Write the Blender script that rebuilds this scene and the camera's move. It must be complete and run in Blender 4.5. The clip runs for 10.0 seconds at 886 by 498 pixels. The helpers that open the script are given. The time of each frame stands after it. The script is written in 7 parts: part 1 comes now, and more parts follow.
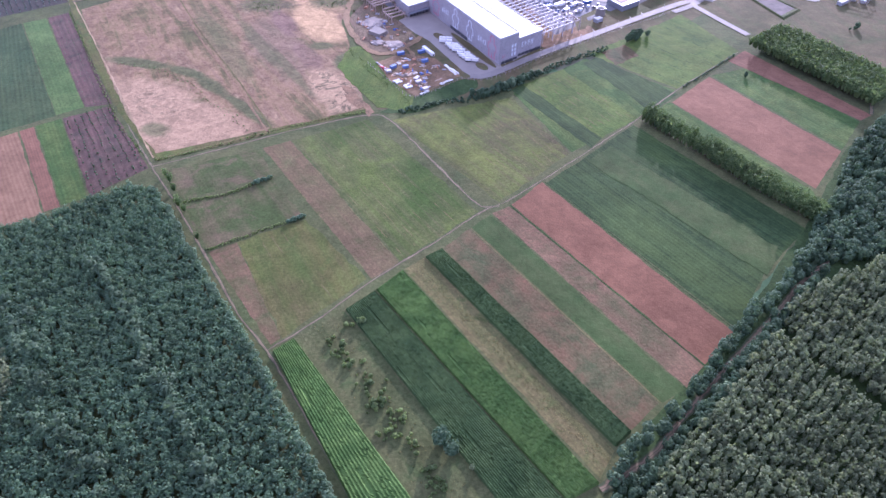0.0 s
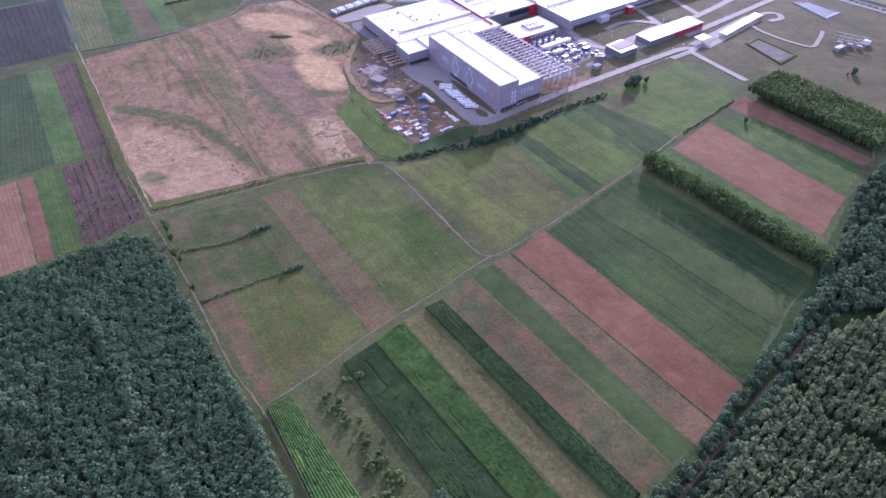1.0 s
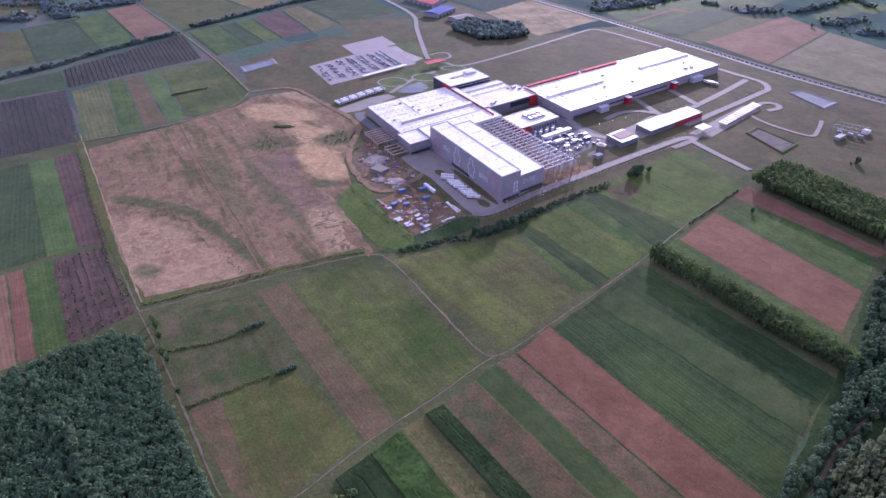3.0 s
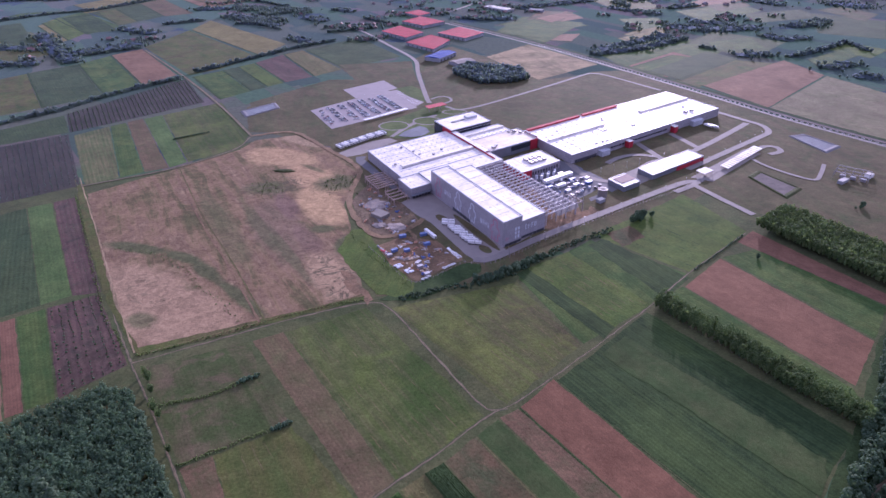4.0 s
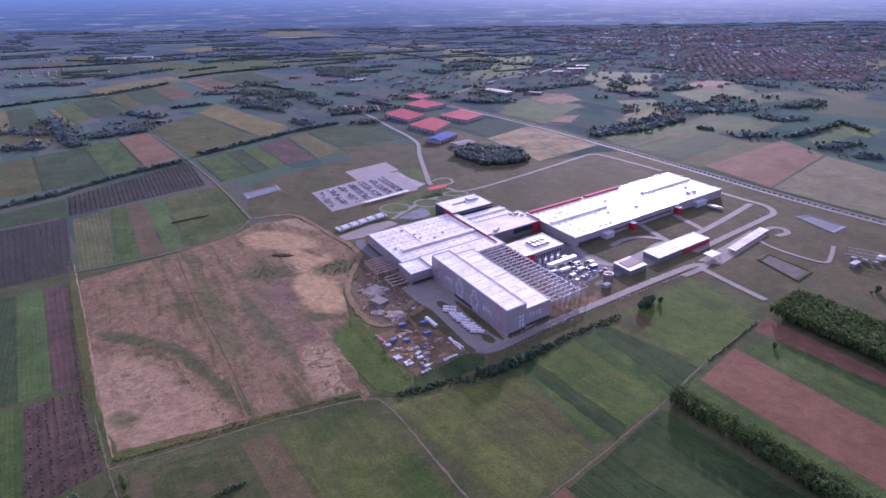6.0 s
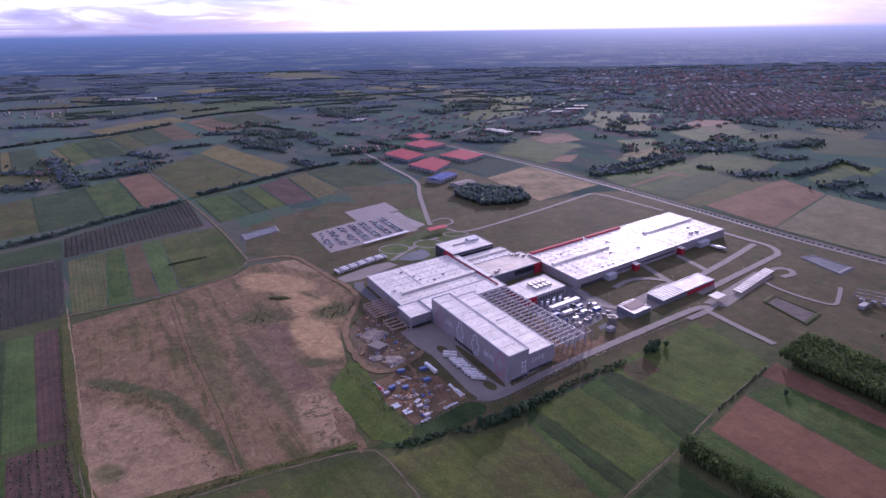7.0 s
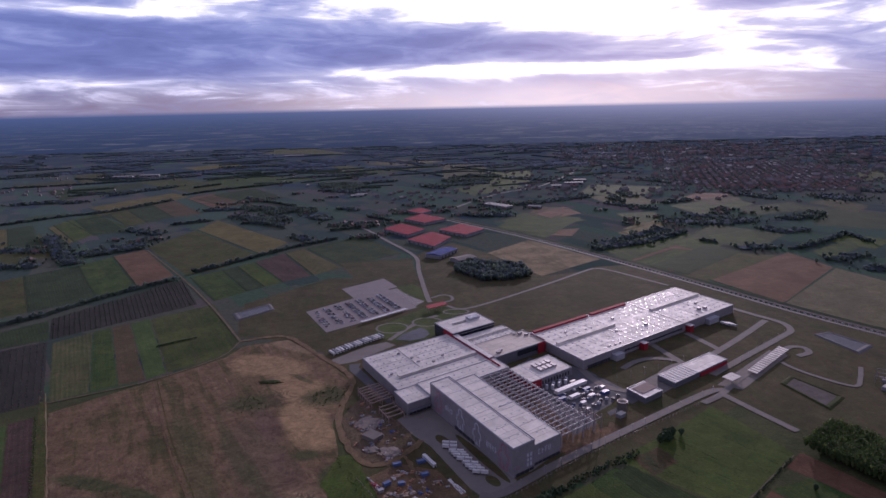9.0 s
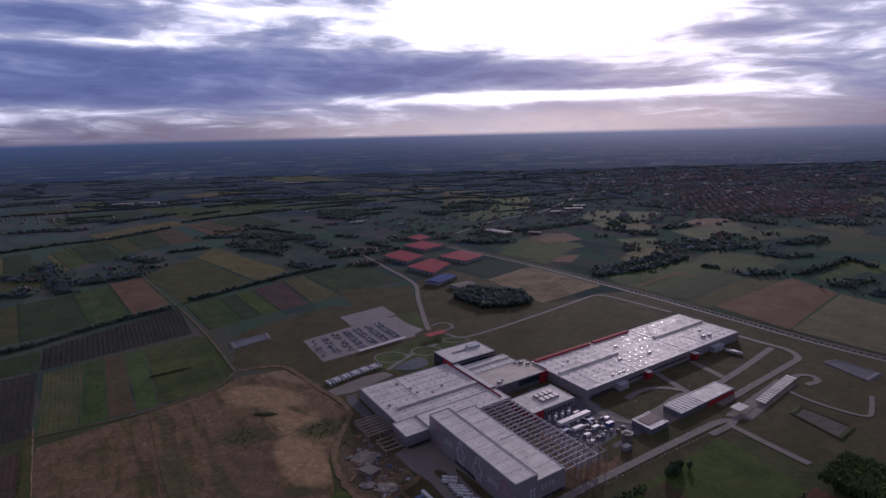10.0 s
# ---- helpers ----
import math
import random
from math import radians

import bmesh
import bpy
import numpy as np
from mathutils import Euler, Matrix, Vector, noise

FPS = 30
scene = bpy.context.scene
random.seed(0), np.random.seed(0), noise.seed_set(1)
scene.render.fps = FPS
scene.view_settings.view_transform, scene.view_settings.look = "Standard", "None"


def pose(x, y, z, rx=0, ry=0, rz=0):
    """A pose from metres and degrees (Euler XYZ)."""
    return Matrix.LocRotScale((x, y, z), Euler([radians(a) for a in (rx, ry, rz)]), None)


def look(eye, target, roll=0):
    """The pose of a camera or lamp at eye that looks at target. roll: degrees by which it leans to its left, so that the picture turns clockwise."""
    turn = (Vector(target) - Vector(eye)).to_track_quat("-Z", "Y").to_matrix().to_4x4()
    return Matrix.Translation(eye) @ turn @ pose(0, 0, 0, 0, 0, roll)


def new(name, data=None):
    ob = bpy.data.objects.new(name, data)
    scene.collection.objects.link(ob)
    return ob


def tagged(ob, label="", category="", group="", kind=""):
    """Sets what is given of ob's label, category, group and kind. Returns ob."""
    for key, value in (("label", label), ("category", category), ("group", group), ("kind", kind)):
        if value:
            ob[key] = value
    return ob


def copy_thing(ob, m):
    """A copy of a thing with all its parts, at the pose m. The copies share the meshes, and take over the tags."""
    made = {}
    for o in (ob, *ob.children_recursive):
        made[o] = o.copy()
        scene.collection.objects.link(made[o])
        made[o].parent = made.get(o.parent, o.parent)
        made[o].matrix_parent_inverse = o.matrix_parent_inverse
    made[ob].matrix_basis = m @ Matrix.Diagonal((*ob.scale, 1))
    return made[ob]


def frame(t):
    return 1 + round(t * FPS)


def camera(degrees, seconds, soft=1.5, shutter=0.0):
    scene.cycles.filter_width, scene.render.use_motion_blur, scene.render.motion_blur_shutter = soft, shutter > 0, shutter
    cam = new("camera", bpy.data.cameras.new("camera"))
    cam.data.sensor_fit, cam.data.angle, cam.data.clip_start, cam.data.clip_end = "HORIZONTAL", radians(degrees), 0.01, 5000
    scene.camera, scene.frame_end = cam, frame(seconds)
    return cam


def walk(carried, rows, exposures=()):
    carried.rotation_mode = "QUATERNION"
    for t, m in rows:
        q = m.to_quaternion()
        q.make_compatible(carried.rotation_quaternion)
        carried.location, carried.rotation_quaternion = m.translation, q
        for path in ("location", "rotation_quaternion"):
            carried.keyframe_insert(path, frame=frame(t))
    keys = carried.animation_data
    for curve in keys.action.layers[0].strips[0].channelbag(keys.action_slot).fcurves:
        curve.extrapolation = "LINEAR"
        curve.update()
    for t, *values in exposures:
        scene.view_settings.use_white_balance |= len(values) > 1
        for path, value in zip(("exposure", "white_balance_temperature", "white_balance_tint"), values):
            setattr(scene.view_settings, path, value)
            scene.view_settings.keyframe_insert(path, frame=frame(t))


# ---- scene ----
cam = camera(69.7, 10.0)

# seconds, eye, turn to the left, tilt up, lean
FLIGHT = [
    (0, (0.00, 0.00, 300.00), 0.00, -43.05, 0.25),
    (0.5, (0.72, 5.38, 300.22), 0.15, -41.36, 0.02),
    (1, (1.43, 11.08, 300.43), 0.26, -39.54, -0.16),
    (1.5, (1.87, 16.40, 300.55), 0.35, -37.85, -0.27),
    (2, (1.90, 22.75, 300.48), 0.34, -36.06, -0.26),
    (2.5, (2.03, 28.51, 299.83), 0.42, -34.31, -0.27),
    (4, (2.89, 46.90, 302.67), 0.63, -29.18, -0.44),
    (4.5, (3.32, 53.23, 303.16), 0.70, -27.53, -0.54),
    (5, (3.65, 59.75, 304.06), 0.74, -25.81, -0.62),
    (5.5, (4.03, 65.66, 304.81), 0.79, -24.21, -0.70),
    (7, (4.70, 85.37, 306.22), 0.81, -19.19, -0.88),
    (7.5, (5.48, 92.32, 306.27), 0.82, -17.60, -0.99),
    (8, (6.20, 99.22, 306.25), 0.84, -15.90, -1.09),
    (8.5, (6.79, 106.05, 306.19), 0.83, -14.36, -1.16),
    (9, (7.31, 113.44, 305.86), 0.81, -12.71, -1.25),
    (9.5, (8.01, 120.36, 304.96), 0.80, -11.16, -1.36),
    (10, (8.22, 126.58, 304.29), 0.75, -10.35, -1.46),
]


def aim(eye, turn, tilt, lean):
    a, b = radians(turn), radians(tilt)
    way = Vector((-math.sin(a) * math.cos(b), math.cos(a) * math.cos(b), math.sin(b)))
    return look(eye, Vector(eye) + way, lean)


walk(cam, [(t, aim(e, a, b, c)) for t, e, a, b, c in FLIGHT],
     [(0, 0.93, 4900, 37), (1, 0.49, 4920, 38), (1.5, 0.37, 5000, 39), (2.5, 0.17, 5040, 41), (4.5, -0.04, 5070, 44), (5.5, -0.06, 5060, 46), (7, -0.58, 5220, 46), (7.5, -0.86, 5290, 45), (8, -1.13, 5420, 44), (9, -1.64, 5460, 39), (10, -2.12, 5490, 34)])

# ---- light ----
SUN_TURN, SUN_TILT = 17.0, 13.6   # degrees to the right of +y, degrees above the horizon


def link(tree, a, b):
    tree.links.new(a, b)


def add(tree, kind, **values):
    node = tree.nodes.new(kind)
    for key, value in values.items():
        if key in node.inputs:
            node.inputs[key].default_value = value
        elif key == "sky_type":
            node.sky_type = value
        elif key == "sun_disc":
            node.sun_disc = value
        elif key == "sun_elevation":
            node.sun_elevation = value
        elif key == "sun_rotation":
            node.sun_rotation = value
        elif key == "air_density":
            node.air_density = value
        elif key == "dust_density":
            node.dust_density = value
        elif key == "distance":
            node.distance = value
        elif key == "wave_type":
            node.wave_type = value
        elif key == "bands_direction":
            node.bands_direction = value
        elif key == "uv_map":
            node.uv_map = value
        elif key == "offset":
            node.offset = value
        elif key == "vector_type":
            node.vector_type = value
    return node


def ramp(tree, stops, mode="LINEAR"):
    node = tree.nodes.new("ShaderNodeValToRGB")
    node.color_ramp.interpolation = mode
    while len(node.color_ramp.elements) < len(stops):
        node.color_ramp.elements.new(0.5)
    for e, (p, c) in zip(node.color_ramp.elements, stops):
        e.position = p
        e.color = (*c, 1) if len(c) == 3 else c
    return node


def maths(tree, op, a, b=None, clamp=False):
    node = tree.nodes.new("ShaderNodeMath")
    node.operation, node.use_clamp = op, clamp
    for i, x in enumerate((a, b)):
        if x is None:
            continue
        if isinstance(x, (int, float)):
            node.inputs[i].default_value = x
        else:
            link(tree, x, node.inputs[i])
    return node.outputs[0]


def blend(tree, fac, a, b, mode="MIX"):
    node = tree.nodes.new("ShaderNodeMix")
    node.data_type, node.blend_type = "RGBA", mode
    for i, x in ((0, fac), (6, a), (7, b)):
        if isinstance(x, (int, float)):
            node.inputs[i].default_value = x
        elif isinstance(x, tuple):
            node.inputs[i].default_value = (*x, 1)
        else:
            link(tree, x, node.inputs[i])
    return node.outputs[2]


def noise_at(tree, vector, scale, detail=4.0, rough=0.6, distort=0.0):
    node = add(tree, "ShaderNodeTexNoise", Scale=scale, Detail=detail, Roughness=rough, Distortion=distort)
    link(tree, vector, node.inputs["Vector"])
    return node.outputs[0]


def make_world():
    world = bpy.data.worlds.new("evening_sky")
    scene.world = world
    world.use_nodes = True
    t = world.node_tree
    t.nodes.clear()
    out, bg = add(t, "ShaderNodeOutputWorld"), add(t, "ShaderNodeBackground", Strength=0.80)
    sky = add(t, "ShaderNodeTexSky", sky_type="NISHITA", sun_disc=False, sun_elevation=radians(SUN_TILT),
              sun_rotation=radians(SUN_TURN), air_density=1.5, dust_density=3.0)
    clear = blend(t, 1.0, sky.outputs[0], (0.08, 0.08, 0.08), "MULTIPLY")
    way = add(t, "ShaderNodeTexCoord").outputs["Generated"]
    sep = add(t, "ShaderNodeSeparateXYZ")
    link(t, way, sep.inputs[0])
    deg = 180 / math.pi
    az = maths(t, "MULTIPLY", maths(t, "ARCTAN2", sep.outputs[0], sep.outputs[1]), deg)
    el = maths(t, "MULTIPLY", maths(t, "ARCSINE", sep.outputs[2]), deg)

    def spread(a0, wa, e0, we):
        """A soft oval in the sky round a0, e0."""
        x = maths(t, "DIVIDE", maths(t, "SUBTRACT", az, a0), wa)
        y = maths(t, "DIVIDE", maths(t, "SUBTRACT", el, e0), we)
        r = maths(t, "ADD", maths(t, "MULTIPLY", x, x), maths(t, "MULTIPLY", y, y))
        return maths(t, "EXPONENT", maths(t, "MULTIPLY", r, -1.0))

    def total(*terms):
        s = terms[0]
        for x in terms[1:]:
            s = maths(t, "ADD", s, x)
        return s

    def times(x, k):
        return maths(t, "MULTIPLY", x, k)

    def sky_noise(wa, we, detail, rough, distort, shift=0.0):
        v = add(t, "ShaderNodeCombineXYZ")
        link(t, times(az, 1 / wa), v.inputs[0])
        link(t, times(maths(t, "ADD", el, times(az, 0.02)), 1 / we), v.inputs[1])
        v.inputs[2].default_value = shift
        return noise_at(t, v.outputs[0], 1.0, detail, rough, distort)

    banks = sky_noise(15.0, 3.6, 6.0, 0.54, 0.5, 3.0)
    wisps = sky_noise(6.5, 1.15, 5.0, 0.58, 1.2, 7.0)
    # a long slate bank over the left, a bright tear in the cloud before the sun, bars of cloud across it
    shape = ((-23, 19, 5.6, 1.7, 0.17), (-33, 9, 9.2, 0.9, 0.16), (-30, 11, 7.5, 0.35, -0.12), (-14, 8, 9.8, 1.6, -0.07), (-32, 22, 3.4, 0.8, 0.17),
             (11, 14.5, 10.2, 3.6, -0.46), (6, 8.5, 5.0, 1.1, 0.17), (17, 5, 4.9, 0.5, 0.05), (6, 16, 2.9, 0.55, -0.32), (15, 6, 3.5, 0.45, 0.15), (24, 4.5, 7.4, 0.55, 0.17),
             (29, 9, 5.0, 2.2, -0.02), (0, 60, 20, 7, -0.04))
    thick = total(times(banks, 0.62), times(wisps, 0.34), *[times(spread(a, b, c, d), k) for a, b, c, d, k in shape])
    cover = ramp(t, [(0.24, (10.5, 10.3, 9.6)), (0.36, (5.0, 5.0, 4.8)), (0.44, (2.00, 2.16, 2.38)), (0.52, (1.16, 1.38, 1.96)), (0.62, (0.68, 0.87, 1.52)), (0.74, (0.47, 0.62, 1.20))])
    link(t, thick, cover.inputs[0])
    # pale warm band over the horizon, brighter towards the sun
    band = maths(t, "EXPONENT", times(maths(t, "MULTIPLY", el, el), -0.22))
    warm = ramp(t, [(0.0, (0.76, 0.66, 0.82)), (0.4, (1.40, 1.18, 1.18)), (1.0, (3.6, 3.1, 2.5))])
    link(t, spread(8, 26, 0, 30), warm.inputs[0])
    ragged = maths(t, "MULTIPLY", band, maths(t, "ADD", times(wisps, 1.2), 0.25), True)
    above = blend(t, ragged, cover.outputs[0], warm.outputs[0])
    # overhead and behind, an even cover of cloud
    high = ramp(t, [(0.0, (0, 0, 0)), (1.0, (1, 1, 1))])
    link(t, maths(t, "MULTIPLY", maths(t, "SUBTRACT", el, 18.0), 0.06, True), high.inputs[0])
    above = blend(t, high.outputs[0], above, (0.71, 0.72, 0.85))
    rear = maths(t, "MULTIPLY", maths(t, "SUBTRACT", maths(t, "ABSOLUTE", az), 55.0), 0.03, True)
    above = blend(t, rear, above, (0.75, 0.765, 0.90))
    above = blend(t, 0.15, above, clear, "ADD")
    # land beyond the sheet of ground, painted to fade into blue haze at the horizon
    drop = maths(t, "MAXIMUM", maths(t, "MULTIPLY", sep.outputs[2], -1.0), 0.002)
    spot = add(t, "ShaderNodeCombineXYZ")
    link(t, maths(t, "DIVIDE", times(sep.outputs[0], 0.305), drop), spot.inputs[0])
    link(t, maths(t, "DIVIDE", times(sep.outputs[1], 0.305), drop), spot.inputs[1])
    woods = noise_at(t, spot.outputs[0], 1.8, 7.0, 0.66, 0.3)
    plots = add(t, "ShaderNodeTexVoronoi", distance="CHEBYCHEV", Scale=4.5)
    link(t, spot.outputs[0], plots.inputs["Vector"])
    grey = add(t, "ShaderNodeSeparateColor")
    link(t, plots.outputs["Color"], grey.inputs[0])
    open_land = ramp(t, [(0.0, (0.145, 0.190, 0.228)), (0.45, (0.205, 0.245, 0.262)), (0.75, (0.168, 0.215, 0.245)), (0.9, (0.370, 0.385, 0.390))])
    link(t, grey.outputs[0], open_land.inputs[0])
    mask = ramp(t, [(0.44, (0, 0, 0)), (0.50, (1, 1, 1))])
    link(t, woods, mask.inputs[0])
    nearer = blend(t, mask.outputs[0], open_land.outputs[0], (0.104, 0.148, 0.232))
    # painted haze colour, paler on the sun's side
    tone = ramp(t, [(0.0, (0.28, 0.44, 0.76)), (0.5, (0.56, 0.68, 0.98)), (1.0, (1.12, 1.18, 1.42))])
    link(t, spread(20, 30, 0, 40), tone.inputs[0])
    haze_fade = maths(t, "EXPONENT", times(maths(t, "ADD", el, 0.2), 0.72))
    roofs = add(t, "ShaderNodeTexVoronoi", Scale=26.0)
    link(t, spot.outputs[0], roofs.inputs["Vector"])
    pale = add(t, "ShaderNodeSeparateColor")
    link(t, roofs.outputs["Color"], pale.inputs[0])
    speck = ramp(t, [(0.90, (0, 0, 0)), (0.97, (1, 1, 1))])
    link(t, pale.outputs[1], speck.inputs[0])
    built = maths(t, "MULTIPLY", speck.outputs[0], times(spread(22, 16, -2.5, 1.6), 0.8))
    nearer = blend(t, built, nearer, (0.62, 0.58, 0.64))
    beyond = blend(t, haze_fade, nearer, tone.outputs[0])
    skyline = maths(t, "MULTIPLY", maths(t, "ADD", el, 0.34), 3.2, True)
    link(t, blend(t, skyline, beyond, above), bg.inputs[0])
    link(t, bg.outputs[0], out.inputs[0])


make_world()

sun = new("sun", bpy.data.lights.new("sun", "SUN"))
sun.data.energy, sun.data.angle, sun.data.color = 5.0, radians(1.5), (1.0, 0.84, 0.66)
sun.matrix_world = look((0, 0, 400), Vector((0, 0, 400)) - Vector((math.sin(radians(SUN_TURN)) * math.cos(radians(SUN_TILT)),
                        math.cos(radians(SUN_TURN)) * math.cos(radians(SUN_TILT)), math.sin(radians(SUN_TILT)))))


# ---- materials ----
def material(name):
    m = bpy.data.materials.new(name)
    m.use_nodes = True
    return m, m.node_tree, m.node_tree.nodes["Principled BSDF"]


def place(tree):
    return tree.nodes.new("ShaderNodeNewGeometry").outputs["Position"]


def relief(tree, shader, height, strength=0.5, distance=0.3):
    node = add(tree, "ShaderNodeBump", Strength=strength, Distance=distance)
    link(tree, height, node.inputs["Height"])
    link(tree, node.outputs[0], shader.inputs["Normal"])


def land(name, a, b, c=None, patch=0.03, spacing=0.0, rows=0.25, streak=0.5, speck=0.3, gloss=0.1):
    """Soil or low growth: two tones in patches, streaks along the rows, a third tone in stains, fine grain."""
    m, t, s = material(name)
    p = place(t)
    uv = add(t, "ShaderNodeUVMap", uv_map="rows").outputs[0]
    stretch = add(t, "ShaderNodeMapping")
    stretch.inputs["Scale"].default_value = (0.35, 0.012, 1)
    link(t, uv, stretch.inputs[0])
    lines = noise_at(t, stretch.outputs[0], 1.0, 3.0, 0.65)
    spots = noise_at(t, p, patch, 5.0, 0.62, 0.4)
    streak *= 0.6
    a, b, c = [x and (x[0] * 1.03, x[1], x[2] * 0.95) for x in (a, b, c)]
    mixed = maths(t, "ADD", maths(t, "MULTIPLY", spots, 1 - streak), maths(t, "MULTIPLY", lines, streak))
    tone = ramp(t, [(0.38, a), (0.62, b)])
    link(t, mixed, tone.inputs[0])
    colour = tone.outputs[0]
    broad_way = add(t, "ShaderNodeMapping")
    broad_way.inputs["Scale"].default_value = (0.075, 0.0035, 1)
    link(t, uv, broad_way.inputs[0])
    bands = noise_at(t, broad_way.outputs[0], 1.0, 4.0, 0.6, 0.35)
    if c:
        swath = ramp(t, [(0.47, (0, 0, 0)), (0.65, (1, 1, 1))])
        link(t, maths(t, "ADD", maths(t, "MULTIPLY", bands, 0.55), maths(t, "MULTIPLY", spots, 0.45)), swath.inputs[0])
        colour = blend(t, maths(t, "MULTIPLY", swath.outputs[0], 0.7), colour, c)
        stain = ramp(t, [(0.53, (0, 0, 0)), (0.68, (1, 1, 1))])
        link(t, noise_at(t, p, patch * 1.7, 6.0, 0.65, 0.8), stain.inputs[0])
        colour = blend(t, maths(t, "MULTIPLY", stain.outputs[0], 0.85), colour, c)
    broad = ramp(t, [(0.32, (0.78,) * 3), (0.68, (1.20,) * 3)])
    link(t, noise_at(t, p, 0.014, 6.0, 0.7, 0.6), broad.inputs[0])
    colour = blend(t, 1.0, colour, broad.outputs[0], "MULTIPLY")
    worked = ramp(t, [(0.36, (0.95,) * 3), (0.64, (1.05,) * 3)])
    link(t, maths(t, "ADD", maths(t, "MULTIPLY", bands, 0.5), maths(t, "MULTIPLY", lines, 0.5)), worked.inputs[0])
    colour = blend(t, 1.0, colour, worked.outputs[0], "MULTIPLY")
    tuft = ramp(t, [(0.34, (0.84,) * 3), (0.66, (1.14,) * 3)])
    link(t, noise_at(t, p, 0.10, 6.0, 0.72, 0.6), tuft.inputs[0])
    colour = blend(t, 1.0, colour, tuft.outputs[0], "MULTIPLY")
    grain = noise_at(t, p, 0.45, 5.0, 0.75)
    fleck = ramp(t, [(0.30, (1 - speck,) * 3), (0.70, (1 + speck,) * 3)])
    link(t, grain, fleck.inputs[0])
    colour = blend(t, 1.0, colour, fleck.outputs[0], "MULTIPLY")
    if spacing:
        wave = add(t, "ShaderNodeTexWave", wave_type="BANDS", bands_direction="X", Scale=math.pi * 2 / 20 / spacing, Distortion=1.2, Detail=2.0)
        wave.inputs["Detail Scale"].default_value = 0.6
        link(t, uv, wave.inputs["Vector"])
        dark = ramp(t, [(0.25, (1 - rows,) * 3), (0.7, (1 + rows * 0.5,) * 3)])
        link(t, wave.outputs[1], dark.inputs[0])
        colour = blend(t, 1.0, colour, dark.outputs[0], "MULTIPLY")
    link(t, colour, s.inputs["Base Color"])
    s.inputs["Roughness"].default_value = 0.85
    s.inputs["Specular IOR Level"].default_value = gloss * 0.3
    # weak blue-tinted sheen imitates haze on fields seen at a low angle
    s.inputs["Sheen Weight"].default_value = 0.032
    s.inputs["Sheen Roughness"].default_value = 0.4
    s.inputs["Sheen Tint"].default_value = (0.62, 0.70, 1.0, 1)
    relief(t, s, grain, 0.6, 0.5)
    return m


CORN_LIGHT = land("corn_light", (0.062, 0.114, 0.032), (0.098, 0.158, 0.044), patch=0.05, streak=0.25, speck=0.3, gloss=0.05)
CORN_DARK = land("corn_dark", (0.046, 0.078, 0.030), (0.068, 0.104, 0.038), patch=0.05, streak=0.25, speck=0.3, gloss=0.05)
ROUGH = land("rough_grass", (0.074, 0.086, 0.034), (0.104, 0.102, 0.046), (0.050, 0.074, 0.026), 0.05, speck=0.4)
STRAW = land("straw_field", (0.110, 0.112, 0.044), (0.168, 0.132, 0.062), (0.078, 0.097, 0.032), 0.06, 2.0, 0.06)
STRAWGREEN = land("pale_green_field", (0.078, 0.108, 0.038), (0.142, 0.130, 0.060), None, 0.04, 5.0, 0.1, 0.8)
RED_GREEN = land("red_soil_with_weeds", (0.149, 0.090, 0.052), (0.088, 0.085, 0.041), (0.056, 0.072, 0.032), 0.022, 2.0, 0.04, 0.25)
RED_GREEN2 = land("red_soil_with_stubble", (0.167, 0.104, 0.063), (0.125, 0.092, 0.051), (0.086, 0.084, 0.040), 0.03, 2.0, 0.04, 0.25)
GREEN = land("young_green_crop", (0.046, 0.076, 0.025), (0.058, 0.086, 0.029), (0.072, 0.088, 0.034), 0.03, 1.5, 0.05, 0.4, 0.15)
RED = land("red_ploughed_soil", (0.164, 0.086, 0.051), (0.184, 0.099, 0.059), None, 0.03, 2.0, 0.03, 0.35, 0.10)
RED2 = land("dark_red_soil", (0.158, 0.086, 0.054), (0.194, 0.108, 0.067), None, 0.03, 2.0, 0.06, 0.6, 0.15)
PINK = land("pale_red_soil", (0.176, 0.096, 0.057), (0.202, 0.112, 0.068), None, 0.02, 2.0, 0.03, 0.35, 0.10)
PINK2 = land("dry_red_soil", (0.180, 0.108, 0.064), (0.216, 0.136, 0.081), None, 0.02, 3.0, 0.08, 0.7, 0.12)
DARKGREEN = land("dark_green_crop", (0.030, 0.052, 0.020), (0.048, 0.076, 0.027), (0.066, 0.098, 0.030), 0.010, 3.0, 0.10, 1.15, 0.2)
BRIGHT = land("bright_green_crop", (0.070, 0.118, 0.036), (0.094, 0.138, 0.044), None, 0.03, 3.0, 0.05, 0.6)
BRIGHT2 = land("light_green_meadow", (0.076, 0.122, 0.026), (0.116, 0.139, 0.036), (0.052, 0.088, 0.024), 0.025, 2.5, 0.04, 0.6)
OLIVE = land("olive_meadow", (0.098, 0.084, 0.043), (0.076, 0.104, 0.027), (0.126, 0.144, 0.037), 0.016, 2.2, 0.04, 0.7)
OLIVE2 = land("dry_meadow", (0.098, 0.088, 0.038), (0.108, 0.114, 0.034), (0.060, 0.095, 0.025), 0.020, 2.2, 0.03, 0.45)
GREEN2 = land("green_crop", (0.047, 0.088, 0.025), (0.068, 0.109, 0.030), (0.098, 0.125, 0.035), 0.018, 3.0, 0.06, 0.7)
GREEN3 = land("short_meadow", (0.060, 0.084, 0.028), (0.086, 0.090, 0.038), (0.128, 0.096, 0.060), 0.026, 2.0, 0.03, 0.4)
GREENOLIVE = land("mown_meadow", (0.059, 0.098, 0.023), (0.098, 0.090, 0.043), (0.094, 0.124, 0.030), 0.014, 2.5, 0.03, 0.7)
